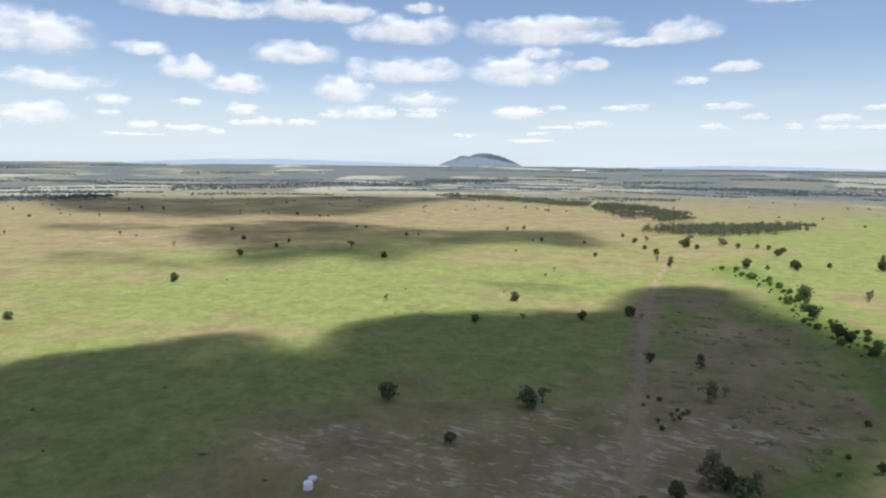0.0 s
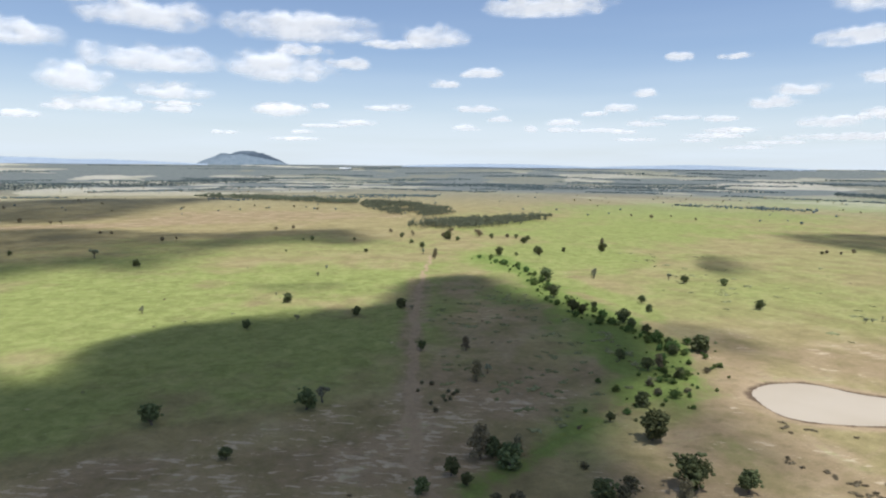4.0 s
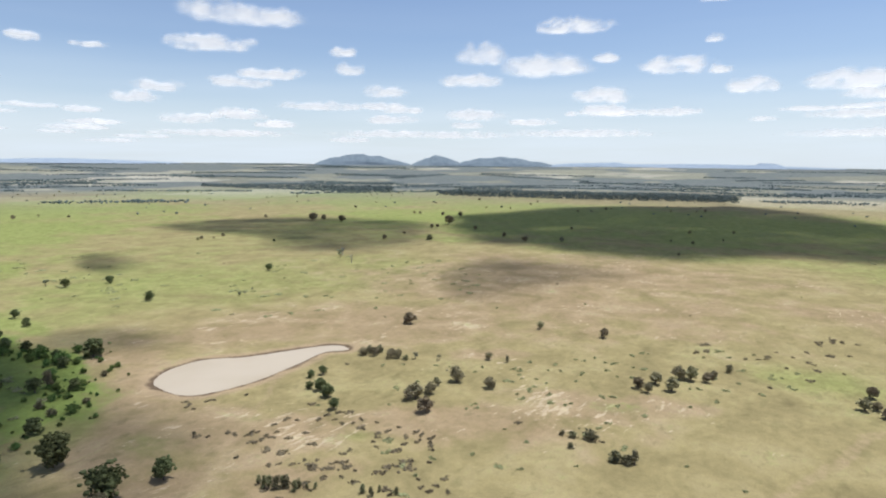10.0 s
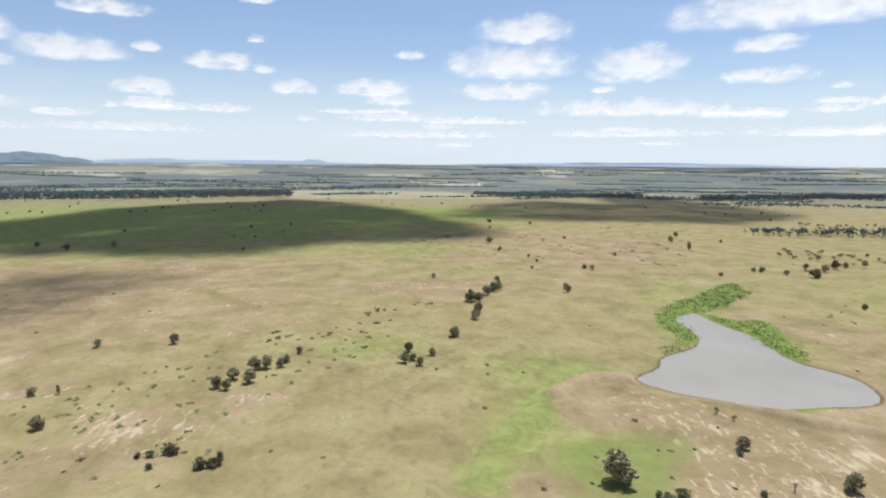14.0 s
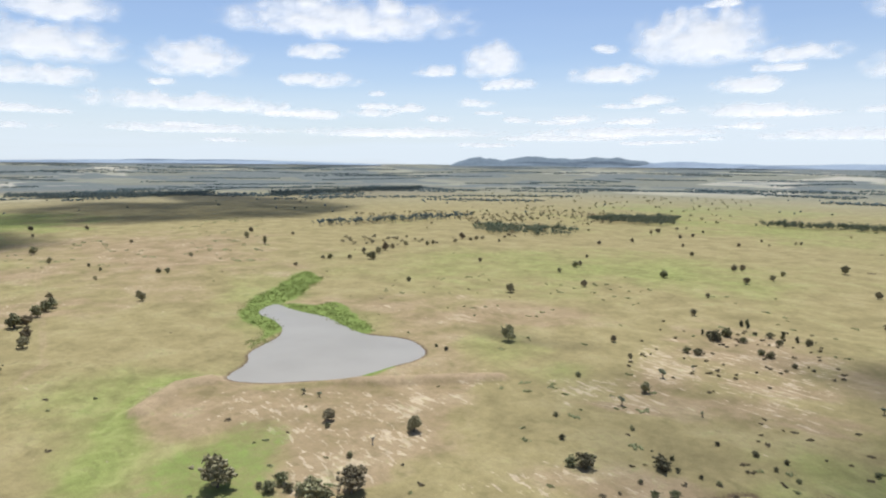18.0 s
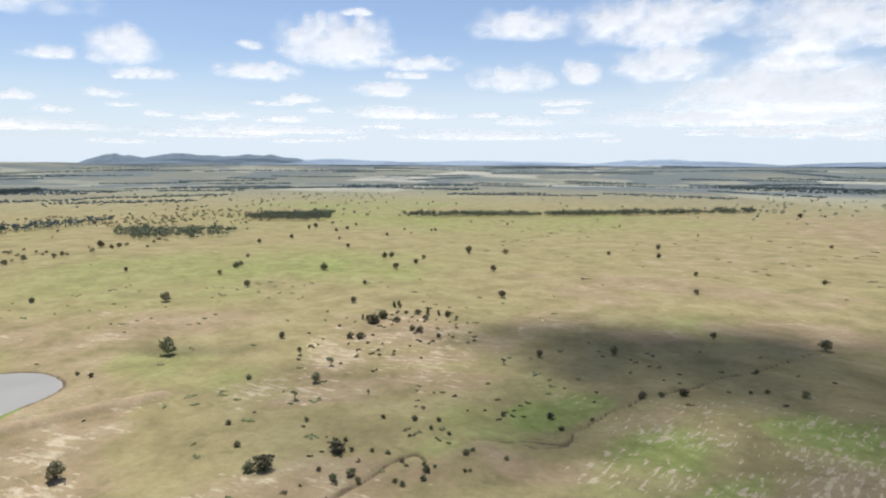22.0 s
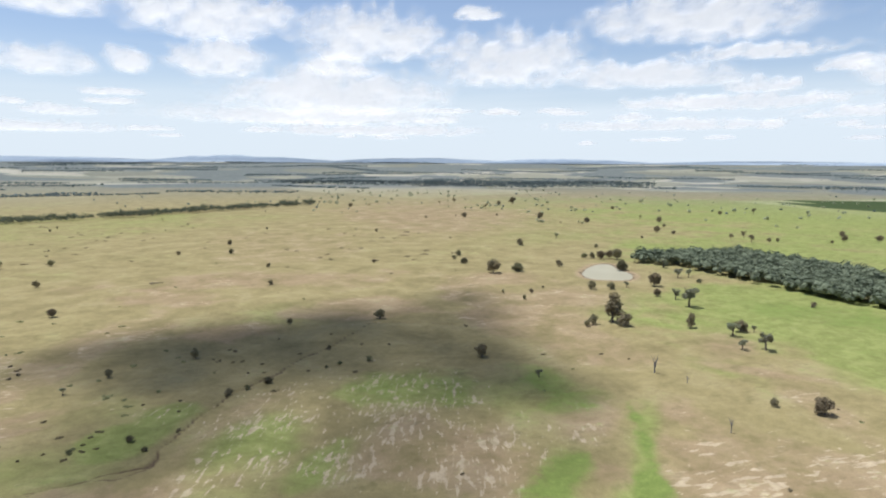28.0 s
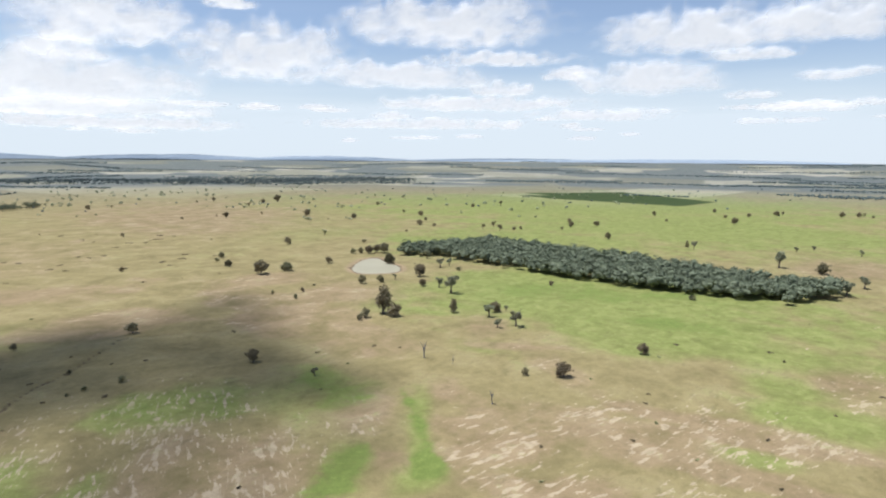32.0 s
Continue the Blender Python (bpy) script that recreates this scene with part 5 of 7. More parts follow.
SHADE_HILL_LINE = (12, 0.5, [(204, -229), (185, -242), (152.9, -245.3), (136.4, -256.8), (130.2, -239.7), (155.2, -227.2), (180, -223)])
SHADE_SOUTH = (40, 0.94, [(43.6, -290.4), (25.9, -311.6), (3.8, -329.8), (-29.4, -331.0), (-65, -340), (-98, -333), (-130, -336), (-164, -353), (-194, -346), (-176, -277), (-152.4, -224.7), (-144.7, -189.0), (-142.3, -159.4), (-127.7, -151.0), (-114.7, -149.0), (-99.1, -135.0), (-90.7, -135.4), (-95.3, -152.0), (-90.9, -168.0), (-74.8, -169.9), (-60.4, -182.4), (-51.6, -205.3), (-33.0, -208.0), (-14.9, -187.3), (-2.5, -177.9), (14.4, -171.5), (28.6, -173.0)])
SHADE_SOUTH_ARM = (20, 0.66, [(92.3, -285.2), (61.5, -302.7), (16.0, -322.0), (-18.4, -315.1), (-13.8, -241.4), (8.1, -235.6), (34.9, -251.5), (66.7, -271.7)])
SHADE_GULLY_PUFF = (10, 0.6, [(3.4, -176.4), (-11.0, -197.3), (-21.6, -208.1), (-28.7, -201.2), (-17.3, -184.3), (-2.9, -167.6)])
# weak unseen clouds added to darken the flat, the rise and the bank
SHADE_FLAT = (26, 0.66, [(-14.9, -187.3), (-51.9, -206.4), (-90.9, -168.0), (-95.3, -152.0), (-71.9, -116.7), (-30.0, -95.0), (10.0, -120.0), (13.9, -161.9), (-2.5, -177.9)])
SHADE_RISE = (22, 0.42, [(146.3, -213.7), (96.3, -240.7), (44.5, -229.8), (0.3, -214.7), (-0.7, -141.4), (79.1, -123.8), (116.8, -154.8)])
SHADE_BANK = (16, 0.66, [(106.6, 203.6), (120.2, 186.5), (131.6, 163.6), (122.2, 131.1), (98.7, 98.4), (72.8, 131.4), (87.6, 162.6)])
SHADES = [SHADE_FLAT, SHADE_RISE, SHADE_BANK, SHADE_HOME, SHADE_FAR_BAND, SHADE_MID_BAND, SHADE_STRIP, SHADE_WISP, SHADE_WEST_WISP, SHADE_CREEK_PUFF, SHADE_POND_PUFF, SHADE_NORTH_BAND, SHADE_EAST_DARK, SHADE_EAST_SMUDGE, SHADE_FAR_BROWN, SHADE_HILL_LINE, SHADE_SOUTH, SHADE_SOUTH_ARM, SHADE_GULLY_PUFF]


def overhead_cloud(soft, depth, outline, seed):
    """An unseen cloud over the plain, placed above the spot that it shades."""
    off = TO_SUN * (CLOUD_BASE / TO_SUN.z)
    outline = rounded(outline)
    xs, ys = [p[0] for p in outline], [p[1] for p in outline]
    x0, x1, y0, y1 = min(xs) - 2.5 * soft, max(xs) + 2.5 * soft, min(ys) - 2.5 * soft, max(ys) + 2.5 * soft
    step = max(2.0, soft / 4, (x1 - x0) / 170, (y1 - y0) / 170)
    u, v = np.arange(x0, x1 + step, step), np.arange(y0, y1 + step, step)
    uu, vv = np.meshgrid(u, v, indexing="ij")
    d = segment_distance(uu, vv, outline, True)
    d = np.where(crossings(uu, vv, outline), -d, d)
    n = fbm(uu / (soft * 2.2) + seed, vv / (soft * 2.2), 4, seed) - 0.5
    dens = depth * smooth(-(d + n * soft * 0.9), -soft, soft) * (0.95 + 0.6 * (fbm(uu / 38 + seed, vv / 38, 3, seed + 5) - 0.5))

    def place(a, b, bulge):
        return np.stack([a + off.x, b + off.y, CLOUD_BASE + bulge * 70], -1)

    me = cloud_mesh(u, v, dens, place, None, M_CLOUD_OVERHEAD)
    return tagged(new("cloud", me), "unseen fair-weather cumulus cloud set high over the plain to shade it", "cloud", "clouds overhead")


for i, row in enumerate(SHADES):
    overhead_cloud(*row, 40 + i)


# ---- trees and shrubs ----
ICO_V = []
ICO_F = []


def unit_ico():
    bm = bmesh.new()
    bmesh.ops.create_icosphere(bm, subdivisions=1, radius=1)
    v = np.array([w.co[:] for w in bm.verts])
    f = np.array([[w.index for w in t.verts] for t in bm.faces])
    bm.free()
    return v, f


ICO_V, ICO_F = unit_ico()


def blobs(rng, centres, radii, squash=0.8, rough=0.3):
    """Many small lumpy clumps as one vertex and face array."""
    n, k = len(centres), len(ICO_V)
    jit = 1 + rough * (rng.random((n, k, 1)) * 2 - 1)
    v = ICO_V[None] * jit * radii[:, None, None]
    v[:, :, 2] *= squash
    v = v + centres[:, None, :]
    f = ICO_F[None] + (np.arange(n) * k)[:, None, None]
    return v.reshape(-1, 3), f.reshape(-1, 3)


def leaf_cards(rng, centres, size):
    """Small bent leaf sprays, two triangles each, turned at random."""
    n = len(centres)
    a = rng.normal(size=(n, 3))
    a /= np.linalg.norm(a, axis=1)[:, None]
    b = np.cross(a, rng.normal(size=(n, 3)))
    b /= np.linalg.norm(b, axis=1)[:, None]
    s = size * (0.6 + 0.8 * rng.random((n, 1)))
    c = np.cross(a, b) * s * 0.3
    v = np.stack([centres - a * s, centres + b * s * 0.6 + c, centres + a * s, centres - b * s * 0.6 + c], 1)
    k = np.arange(n)[:, None] * 4
    f = np.concatenate([k + np.array([[0, 1, 2]]), k + np.array([[0, 2, 3]])])
    return v.reshape(-1, 3), f


def joined(sets):
    vs, fs, o = [], [], 0
    for v, f in sets:
        vs.append(v)
        fs.append(f + o)
        o += len(v)
    return np.concatenate(vs), np.concatenate(fs)


def tube(path, radii, sides=7):
    """A tapered limb along a path."""
    path = np.asarray(path, float)
    vs, fs = [], []
    for i, (p, r) in enumerate(zip(path, radii)):
        d = path[min(i + 1, len(path) - 1)] - path[max(i - 1, 0)]
        d /= np.linalg.norm(d)
        a = np.cross(d, (0.3, 1, 0.2))
        a /= np.linalg.norm(a)
        b = np.cross(d, a)
        for k in range(sides):
            t = 2 * math.pi * k / sides
            vs.append(p + (a * math.cos(t) + b * math.sin(t)) * r)
    for i in range(len(path) - 1):
        for k in range(sides):
            q = [i * sides + k, i * sides + (k + 1) % sides, (i + 1) * sides + (k + 1) % sides, (i + 1) * sides + k]
            fs += [[q[0], q[1], q[2]], [q[0], q[2], q[3]]]
    return np.array(vs), np.array(fs)


# each kind at unit height: crown base, crown half-width, clumps, leaf sprays, leaf size, material
KINDS = {
    "round": (0.11, 0.46, 90, 1300, 0.036, M_LEAF, "dark olive paddock tree with a dense rounded crown"),
    "wide": (0.09, 0.58, 120, 1500, 0.038, M_LEAF_DARK, "broad dark tree with a dense spreading crown"),
    "tall": (0.12, 0.27, 70, 800, 0.035, M_LEAF, "tall narrow gum tree with dark foliage"),
    "sparse": (0.32, 0.40, 40, 620, 0.038, M_LEAF_PALE, "thin grey-green gum tree with an open crown"),
    "shrub": (0.02, 0.62, 40, 480, 0.07, M_LEAF_DARK, "low dark shrub on open ground"),
    "dark_shrub": (0.03, 0.26, 30, 320, 0.07, M_LEAF_DARK, "upright dark young shrub on bare ground"),
    "creek_shrub": (0.03, 0.60, 46, 520, 0.065, M_LEAF_GREEN, "bushy green shrub beside the dry creek"),
    "green_round": (0.11, 0.46, 90, 1300, 0.036, M_LEAF_DEEP, "deep green paddock tree with a dense rounded crown"),
    "dead": (0.3, 0.35, 0, 0, 0.05, M_DEAD, "bare dead tree with bleached limbs"),
}


def tree_meshes(kind, seed):
    base, half, clumps, sprays, leaf, leaf_mat, _ = KINDS[kind]
    rng = np.random.default_rng(seed)
    limbs = []
    lean = rng.normal(size=2) * 0.03
    top = 0.62 if kind != "tall" else 0.85
    sets = [tube([(0, 0, -0.03), (lean[0] * 0.4, lean[1] * 0.4, base * 0.6), (lean[0], lean[1], base + 0.12), (lean[0] * 2, lean[1] * 2, top)],
                 [0.05, 0.035, 0.028, 0.008])]
    heads = []
    for k in range(5 if kind != "dead" else 8):
        t = 2 * math.pi * k / 5 + rng.random()
        z0 = base * (0.7 + 0.9 * rng.random())
        reach = half * (0.45 + 0.35 * rng.random())
        z1 = z0 + (0.2 + 0.3 * rng.random()) * (1.3 if kind in ("tall", "dead") else 1)
        end = np.array([math.cos(t) * reach, math.sin(t) * reach, min(z1, 0.95)])
        mid = np.array([math.cos(t) * reach * 0.4, math.sin(t) * reach * 0.4, (z0 + z1) / 2 - 0.02])
        sets.append(tube([(lean[0] * 0.6, lean[1] * 0.6, z0), mid, end], [0.022, 0.015, 0.005], 5))
        heads.append(end)
    tv, tf = joined(sets)
    trunk = sheet("trunk", tv, tf, M_DEAD if kind == "dead" else M_BARK)
    if kind == "dead":
        return trunk, None
    # crown: uneven cluster of lobes
    lobes = []
    for k in range(9 if kind != "sparse" else 6):
        t, q = rng.random() * 2 * math.pi, math.sqrt(rng.random())
        lobes.append((math.cos(t) * q * half * 0.62, math.sin(t) * q * half * 0.62, base + (1 - base) * (0.14 + 0.5 * rng.random()) - 0.06 * q))
    if kind != "sparse":
        lobes.append((0, 0, base + (1 - base) * 0.66))
    lobes = np.array(lobes)
    size = half * (0.36 if kind != "sparse" else 0.30)
    if kind in ("tall", "dark_shrub"):
        size = half * 0.55
        lobes[:, 2] = base + (1 - base) * np.linspace(0.12, 0.86, len(lobes))
        lobes[:, :2] *= np.linspace(1.2, 0.5, len(lobes))[:, None]
    mid = np.array([lean[0] * 1.5, lean[1] * 1.5, base + (1 - base) * 0.43])
    core = blobs(rng, mid + rng.normal(size=(70, 3)) * half * np.array([0.36, 0.36, 0.25]), half * rng.uniform(0.10, 0.19, 70) * (0.8 if kind in ("tall", "dark_shrub") else 1.0), 0.78, 0.25)
    pick = rng.integers(0, len(lobes), clumps)
    d = rng.normal(size=(clumps, 3))
    d /= np.linalg.norm(d, axis=1)[:, None]
    cen = lobes[pick] + d * size * (0.25 + 0.6 * rng.random((clumps, 1))) * np.array([1, 1, 0.75])
    cen[:, 2] = np.clip(cen[:, 2], base * 0.6 + 0.03, 0.95)
    sets = [blobs(rng, cen, size * (0.16 + 0.20 * rng.random(clumps)), 0.75, 0.4)]
    pick = rng.integers(0, len(lobes), sprays)
    d = rng.normal(size=(sprays, 3))
    d /= np.linalg.norm(d, axis=1)[:, None]
    cen = lobes[pick] + d * size * (0.75 + 0.45 * rng.random((sprays, 1))) * np.array([1, 1, 0.8])
    cen[:, 2] = np.clip(cen[:, 2], base * 0.7 + 0.02, 1.0)
    sets.append(leaf_cards(rng, cen, leaf))
    if kind != "sparse":
        sets.append(core)
    cv, cf = joined(sets)
    return trunk, sheet("crown", cv, cf, leaf_mat, False)


TREE_STOCK = {kind: [tree_meshes(kind, 100 * i + k) for k in range(5)] for i, kind in enumerate(KINDS)}
tree_rng = random.Random(7)


def plant(kind, area, rows):
    """Trees or shrubs of one kind in one part of the plain: x, y, height."""
    shrubby = kind in ("shrub", "dark_shrub", "creek_shrub")
    label = KINDS[kind][6]
    for x, y, h in rows:
        trunk, crown = tree_rng.choice(TREE_STOCK[kind])
        root = new("shrub" if shrubby else "tree")
        root.empty_display_size = 0.5
        w = h * (tree_rng.uniform(0.92, 1.14) if kind in ("round", "wide", "green_round") else tree_rng.uniform(0.95, 1.15))
        h *= 1.06
        root.matrix_world = Matrix.LocRotScale((x, y, land_z(x, y)), Euler((0, 0, tree_rng.uniform(0, 6.28))), (w, w, h))
        tall = "small " if h < 4 and not shrubby else ""
        tagged(root, tall + label, "shrub" if shrubby else "tree", ("shrubs on the " if shrubby else "trees on the ") + area)
        new("trunk" if not shrubby else "stem", trunk).parent = root
        if crown:
            new("crown", crown).parent = root


plant('green_round', 'west field', [
    (-296, 227, 4.9), (-287, 336, 7.4), (-195.1, 484, 6.7), (-314, 449, 7.5), (-323, 544, 5.2), (-316, 510, 4.9),
    (-69.7, 297, 5.5), (-60.0, 355, 6.8), (-18.2, 321, 6.1), (5.7, 337, 6.7), (-22.3, 557, 4.6), (-37.9, 647, 4.1),
    (-82.1, 650, 5.4), (-91.9, 651, 3.0), (12.5, 677, 6.1), (21.3, 625, 5.1), (30.8, 592, 6.5), (-95.0, 563, 2.6),
])
plant('wide', 'west field', [
    (-380, 551, 4.9),
])
plant('sparse', 'west field', [
    (-412, 485, 5.8), (-132.1, 331, 4.7), (-247, 529, 9.6), (12.0, 334, 3.2), (-48.1, 312, 4.2), (-70.1, 375, 2.1),
    (-52.2, 442, 3.3), (-49.0, 469, 3.9), (29.4, 549, 6.0),
])
plant('tall', 'west field', [
    (38.1, 521, 8.6),
])
plant('green_round', 'north creek', [
    (61.4, 658, 10.8), (71.1, 644, 5.9), (111.1, 668, 6.2), (96.6, 537, 9.0), (138.8, 666, 5.6), (136.0, 617, 8.0),
    (145.6, 640, 7.2), (111.7, 534, 4.0), (134.5, 551, 7.8), (133.9, 537, 8.1), (162.9, 562, 4.8), (200, 561, 9.8),
])
plant('sparse', 'north creek', [
    (149.7, 434, 6.8),
])
plant('green_round', 'home paddock', [
    (-73.3, 185.7, 7.9), (-44.7, 161.6, 4.1), (-27.7, 195.3, 7.8), (13.0, 258, 5.1), (7.3, 140.8, 5.0), (15.5, 148.9, 5.7),
    (19.1, 143.7, 4.2), (27.9, 158.1, 7.2), (31.6, 152.3, 7.9), (84.6, 191.1, 6.0), (77.0, 166.0, 10.5), (69.2, 179.8, 3.6),
    (74.7, 137.9, 10.3), (88.5, 135.4, 6.8), (50.9, 133.5, 6.7), (94.8, 239, 5.6), (101.4, 226, 6.1), (120.5, 245, 5.3),
    (109.7, 217, 4.8), (134.5, 249, 8.8),
])
plant('sparse', 'home paddock', [
    (-23.2, 201, 6.7), (37.4, 227, 4.6),
])
plant('tall', 'home paddock', [
    (32.5, 257, 6.1), (31.9, 219, 7.9), (24.4, 157.6, 9.8), (35.4, 159.2, 6.2), (68.9, 129.4, 7.2), (106.2, 227, 6.2),
])
plant('shrub', 'home paddock', [
    (123.5, 222, 2.5), (95.1, 210, 2.8), (94.4, 201, 2.7), (105.7, 202, 2.1), (30.4, 134.5, 3.6), (25.1, 135.7, 2.6),
    (51.4, 150.5, 2.1), (60.0, 139.1, 3.8), (56.2, 135.6, 3.4), (9.5, 209, 1.3), (11.3, 217, 1.3), (14.9, 216, 1.5),
    (18.2, 203, 1.5), (20.3, 208, 1.5), (21.8, 205, 1.5), (23.3, 207, 1.7), (13.5, 196.9, 1.6), (14.5, 191.0, 1.6),
    (20.3, 201, 1.5), (18.4, 199.3, 1.2),
])
plant('green_round', 'creek bend', [
    (109.3, 419, 10.0), (100.0, 363, 9.2), (100.3, 324, 8.3), (114.6, 331, 5.0), (119.9, 300, 8.6),
])
plant('green_round', 'creek bend', [
    (104.4, 319, 6.4), (119.8, 290, 6.0), (123.2, 279, 5.3), (126.7, 275, 3.5), (125.1, 259, 4.4), (148.6, 345, 5.3),
    (143.7, 323, 5.0), (203, 403, 6.7), (227, 394, 5.9), (210, 325, 6.5), (319, 344, 6.1), (406, 540, 3.1),
    (440, 466, 3.5), (164.0, 156.5, 3.7), (169.1, 154.9, 4.1), (155.6, 149.0, 3.1), (156.5, 144.6, 5.2), (152.9, 138.0, 5.5),
    (145.6, 128.9, 4.5),
])
plant('sparse', 'creek bend', [
    (146.7, 426, 5.8), (198.1, 416, 5.9), (247, 292, 3.6), (252, 293, 2.9), (263, 299, 2.2), (399, 343, 8.7),
])
plant('tall', 'creek bend', [
    (213, 599, 8.1),
])
plant('round', 'dam bank', [
    (196.4, 157.2, 4.0), (200, 156.6, 4.0), (203, 153.4, 4.0), (200, 145.3, 4.4), (201, 142.3, 4.4), (219, 109.4, 3.6),
    (189.8, 108.0, 6.7), (190.4, 94.5, 5.0), (182.7, 112.2, 3.5), (174.1, 109.7, 5.1), (159.9, 102.4, 6.0), (167.9, 111.8, 6.3),
    (165.4, 113.1, 4.6),
])
plant('shrub', 'dam bank', [
    (201, 138.6, 2.2),
])
plant('sparse', 'dam bank', [
    (204, 135.9, 3.4), (208, 126.9, 2.7),
])
plant('tall', 'dam bank', [
    (220, 101.6, 3.1),
])
plant('dark_shrub', 'dam bank', [
    (99.3, 111.0, 3.1), (99.4, 109.6, 3.4), (100.3, 107.8, 3.4), (102.3, 107.8, 2.7), (102.0, 106.4, 3.4), (102.1, 103.5, 2.7),
    (103.7, 103.7, 2.4), (104.2, 101.5, 1.7), (105.5, 99.8, 1.7), (99.5, 113.4, 2.4), (110.1, 88.8, 2.3), (110.3, 86.3, 2.3),
    (112.9, 85.7, 1.7), (114.1, 81.4, 2.0),
])
plant('wide', 'east field', [
    (545, 346, 7.0), (345, -67.8, 7.9), (372, -87.6, 6.4), (448, -177.5, 4.0),
])
plant('round', 'east field', [
    (523, 388, 5.9), (616, 292, 6.2), (588, 254, 7.0), (611, 223, 6.5), (577, 99.6, 3.2), (249, 169.2, 6.9),
    (276, 110.3, 4.3), (278, 79.2, 5.3), (256, 22.8, 3.8), (422, -56.3, 3.9), (343, -72.4, 6.6), (362, -81.5, 7.0),
    (379, -92.6, 6.6), (404, -97.7, 4.6), (320, -67.4, 5.6), (305, -62.4, 5.9), (607, -137.7, 7.4), (548, -134.3, 5.1),
    (632, -226, 3.7), (507, -150.1, 3.4), (485, -150.7, 2.8), (450, -136.1, 3.0), (364, -134.2, 5.4), (443, -182.1, 4.4),
    (506, -228, 4.1), (596, -330, 6.2), (655, -101.6, 3.0),
])
plant('dead', 'east field', [
    (409, 349, 9.8), (382, 317, 7.3),
])
plant('tall', 'east field', [
    (538, -317, 8.0),
])
plant('round', 'thicket row', [
    (197.9, 152.6, 4.2), (219, 48.7, 5.0), (217, 44.9, 4.5), (227, 44.8, 5.1), (223, 38.3, 5.9), (237, 38.3, 6.2),
    (238, 34.3, 6.2), (239, 28.6, 4.3), (245, 27.2, 3.7), (253, -23.2, 5.0), (239, -20.3, 4.8), (235, -25.7, 4.0),
    (241, -23.6, 3.6), (247, -32.3, 3.7), (274, -46.4, 5.9),
])
plant('shrub', 'thicket row', [
    (167.6, 58.8, 1.7), (167.9, 55.5, 2.1), (169.2, 50.7, 3.4), (160.7, 54.0, 1.9), (159.7, 40.7, 3.3), (160.0, 37.5, 2.9),
])
plant('tall', 'thicket row', [
    (160.9, 35.8, 4.0),
])
plant('round', 'big dam', [
    (137.8, -66.0, 9.4), (320, -387, 3.7), (228, -306, 6.4), (246, -391, 3.8), (251, -428, 4.6), (268, -469, 3.5),
    (305, -557, 5.2), (204, -355, 5.3), (405, -265, 3.6), (420, -301, 3.8), (404, -317, 4.2), (427, -351, 5.0),
    (413, -356, 7.0), (424, -374, 8.3), (427, -386, 5.2), (439, -414, 4.9), (421, -426, 4.9), (424, -438, 5.0),
    (432, -491, 7.7), (423, -471, 4.0), (416, -486, 4.7), (416, -496, 5.3), (389, -500, 3.5), (163.6, -219, 8.5),
    (150.9, -109.3, 4.3), (126.1, -122.5, 5.7), (114.9, -77.6, 7.6), (111.9, -87.4, 8.0), (377, -137.3, 4.1),
])
plant('wide', 'big dam', [
    (300, -286, 3.5), (250, -420, 4.9), (418, -307, 4.3), (391, -330, 7.5),
])
plant('shrub', 'big dam', [
    (173.9, -188.3, 1.8), (180.8, -189.0, 1.5), (147.0, -105.9, 1.6), (126.9, -98.6, 1.8), (113.2, -81.3, 3.3), (126.8, -73.5, 3.1),
    (127.9, -77.8, 3.4), (123.5, -77.2, 2.4), (130.2, -73.0, 1.7), (115.7, -199.8, 1.9), (101.6, -161.9, 1.6),
])
plant('sparse', 'big dam', [
    (174.9, -116.2, 2.4), (168.6, -118.4, 2.3),
])
plant('dead', 'big dam', [
    (128.0, -107.8, 3.7),
])
plant('round', 'south hill', [
    (128.7, -252, 3.6), (154.1, -492, 6.1), (150.1, -498, 5.7), (129.9, -444, 5.5), (120.9, -470, 4.9), (120.6, -495, 4.7),
    (89.2, -538, 8.0), (57.2, -539, 5.5), (56.6, -453, 5.1), (133.1, -380, 3.4), (122.0, -328, 4.3), (39.3, -362, 5.1),
    (208, -548, 4.8), (238, -602, 4.1), (200, -648, 4.3), (-33.0, -557, 4.1), (-80.5, -604, 5.0), (293, -604, 4.9),
])
plant('wide', 'south hill', [
    (182.0, -428, 6.0), (-74.6, -550, 4.6),
])
plant('dark_shrub', 'scrub rise', [
    (103.8, -293, 2.7), (100.9, -291, 2.7), (95.6, -322, 3.2), (92.6, -322, 4.1), (73.2, -310, 4.2), (67.4, -310, 3.0),
])
plant('shrub', 'scrub rise', [
    (96.3, -287, 5.2), (94.1, -298, 5.1), (85.4, -293, 2.9), (79.0, -310, 3.0), (72.3, -300, 2.9), (63.0, -311, 3.0),
    (85.4, -310, 1.8), (69.5, -277, 3.3), (73.9, -279, 2.8), (58.8, -270, 2.1), (98.4, -260, 3.2), (93.6, -260, 3.2),
    (56.3, -177.0, 1.4), (46.2, -177.5, 1.8), (39.6, -172.4, 1.3), (38.7, -178.7, 1.4), (33.6, -169.8, 1.1), (44.7, -166.1, 0.9),
    (79.1, -169.6, 1.4), (62.2, -159.2, 1.3), (58.2, -153.5, 1.3), (52.5, -154.5, 1.1), (48.0, -154.5, 1.1), (91.1, -149.2, 1.7),
    (19.4, -187.4, 1.4), (4.3, -188.4, 2.0), (26.5, -158.4, 1.6), (24.9, -161.0, 1.1), (15.2, -157.8, 1.1), (25.2, -148.6, 1.0),
])
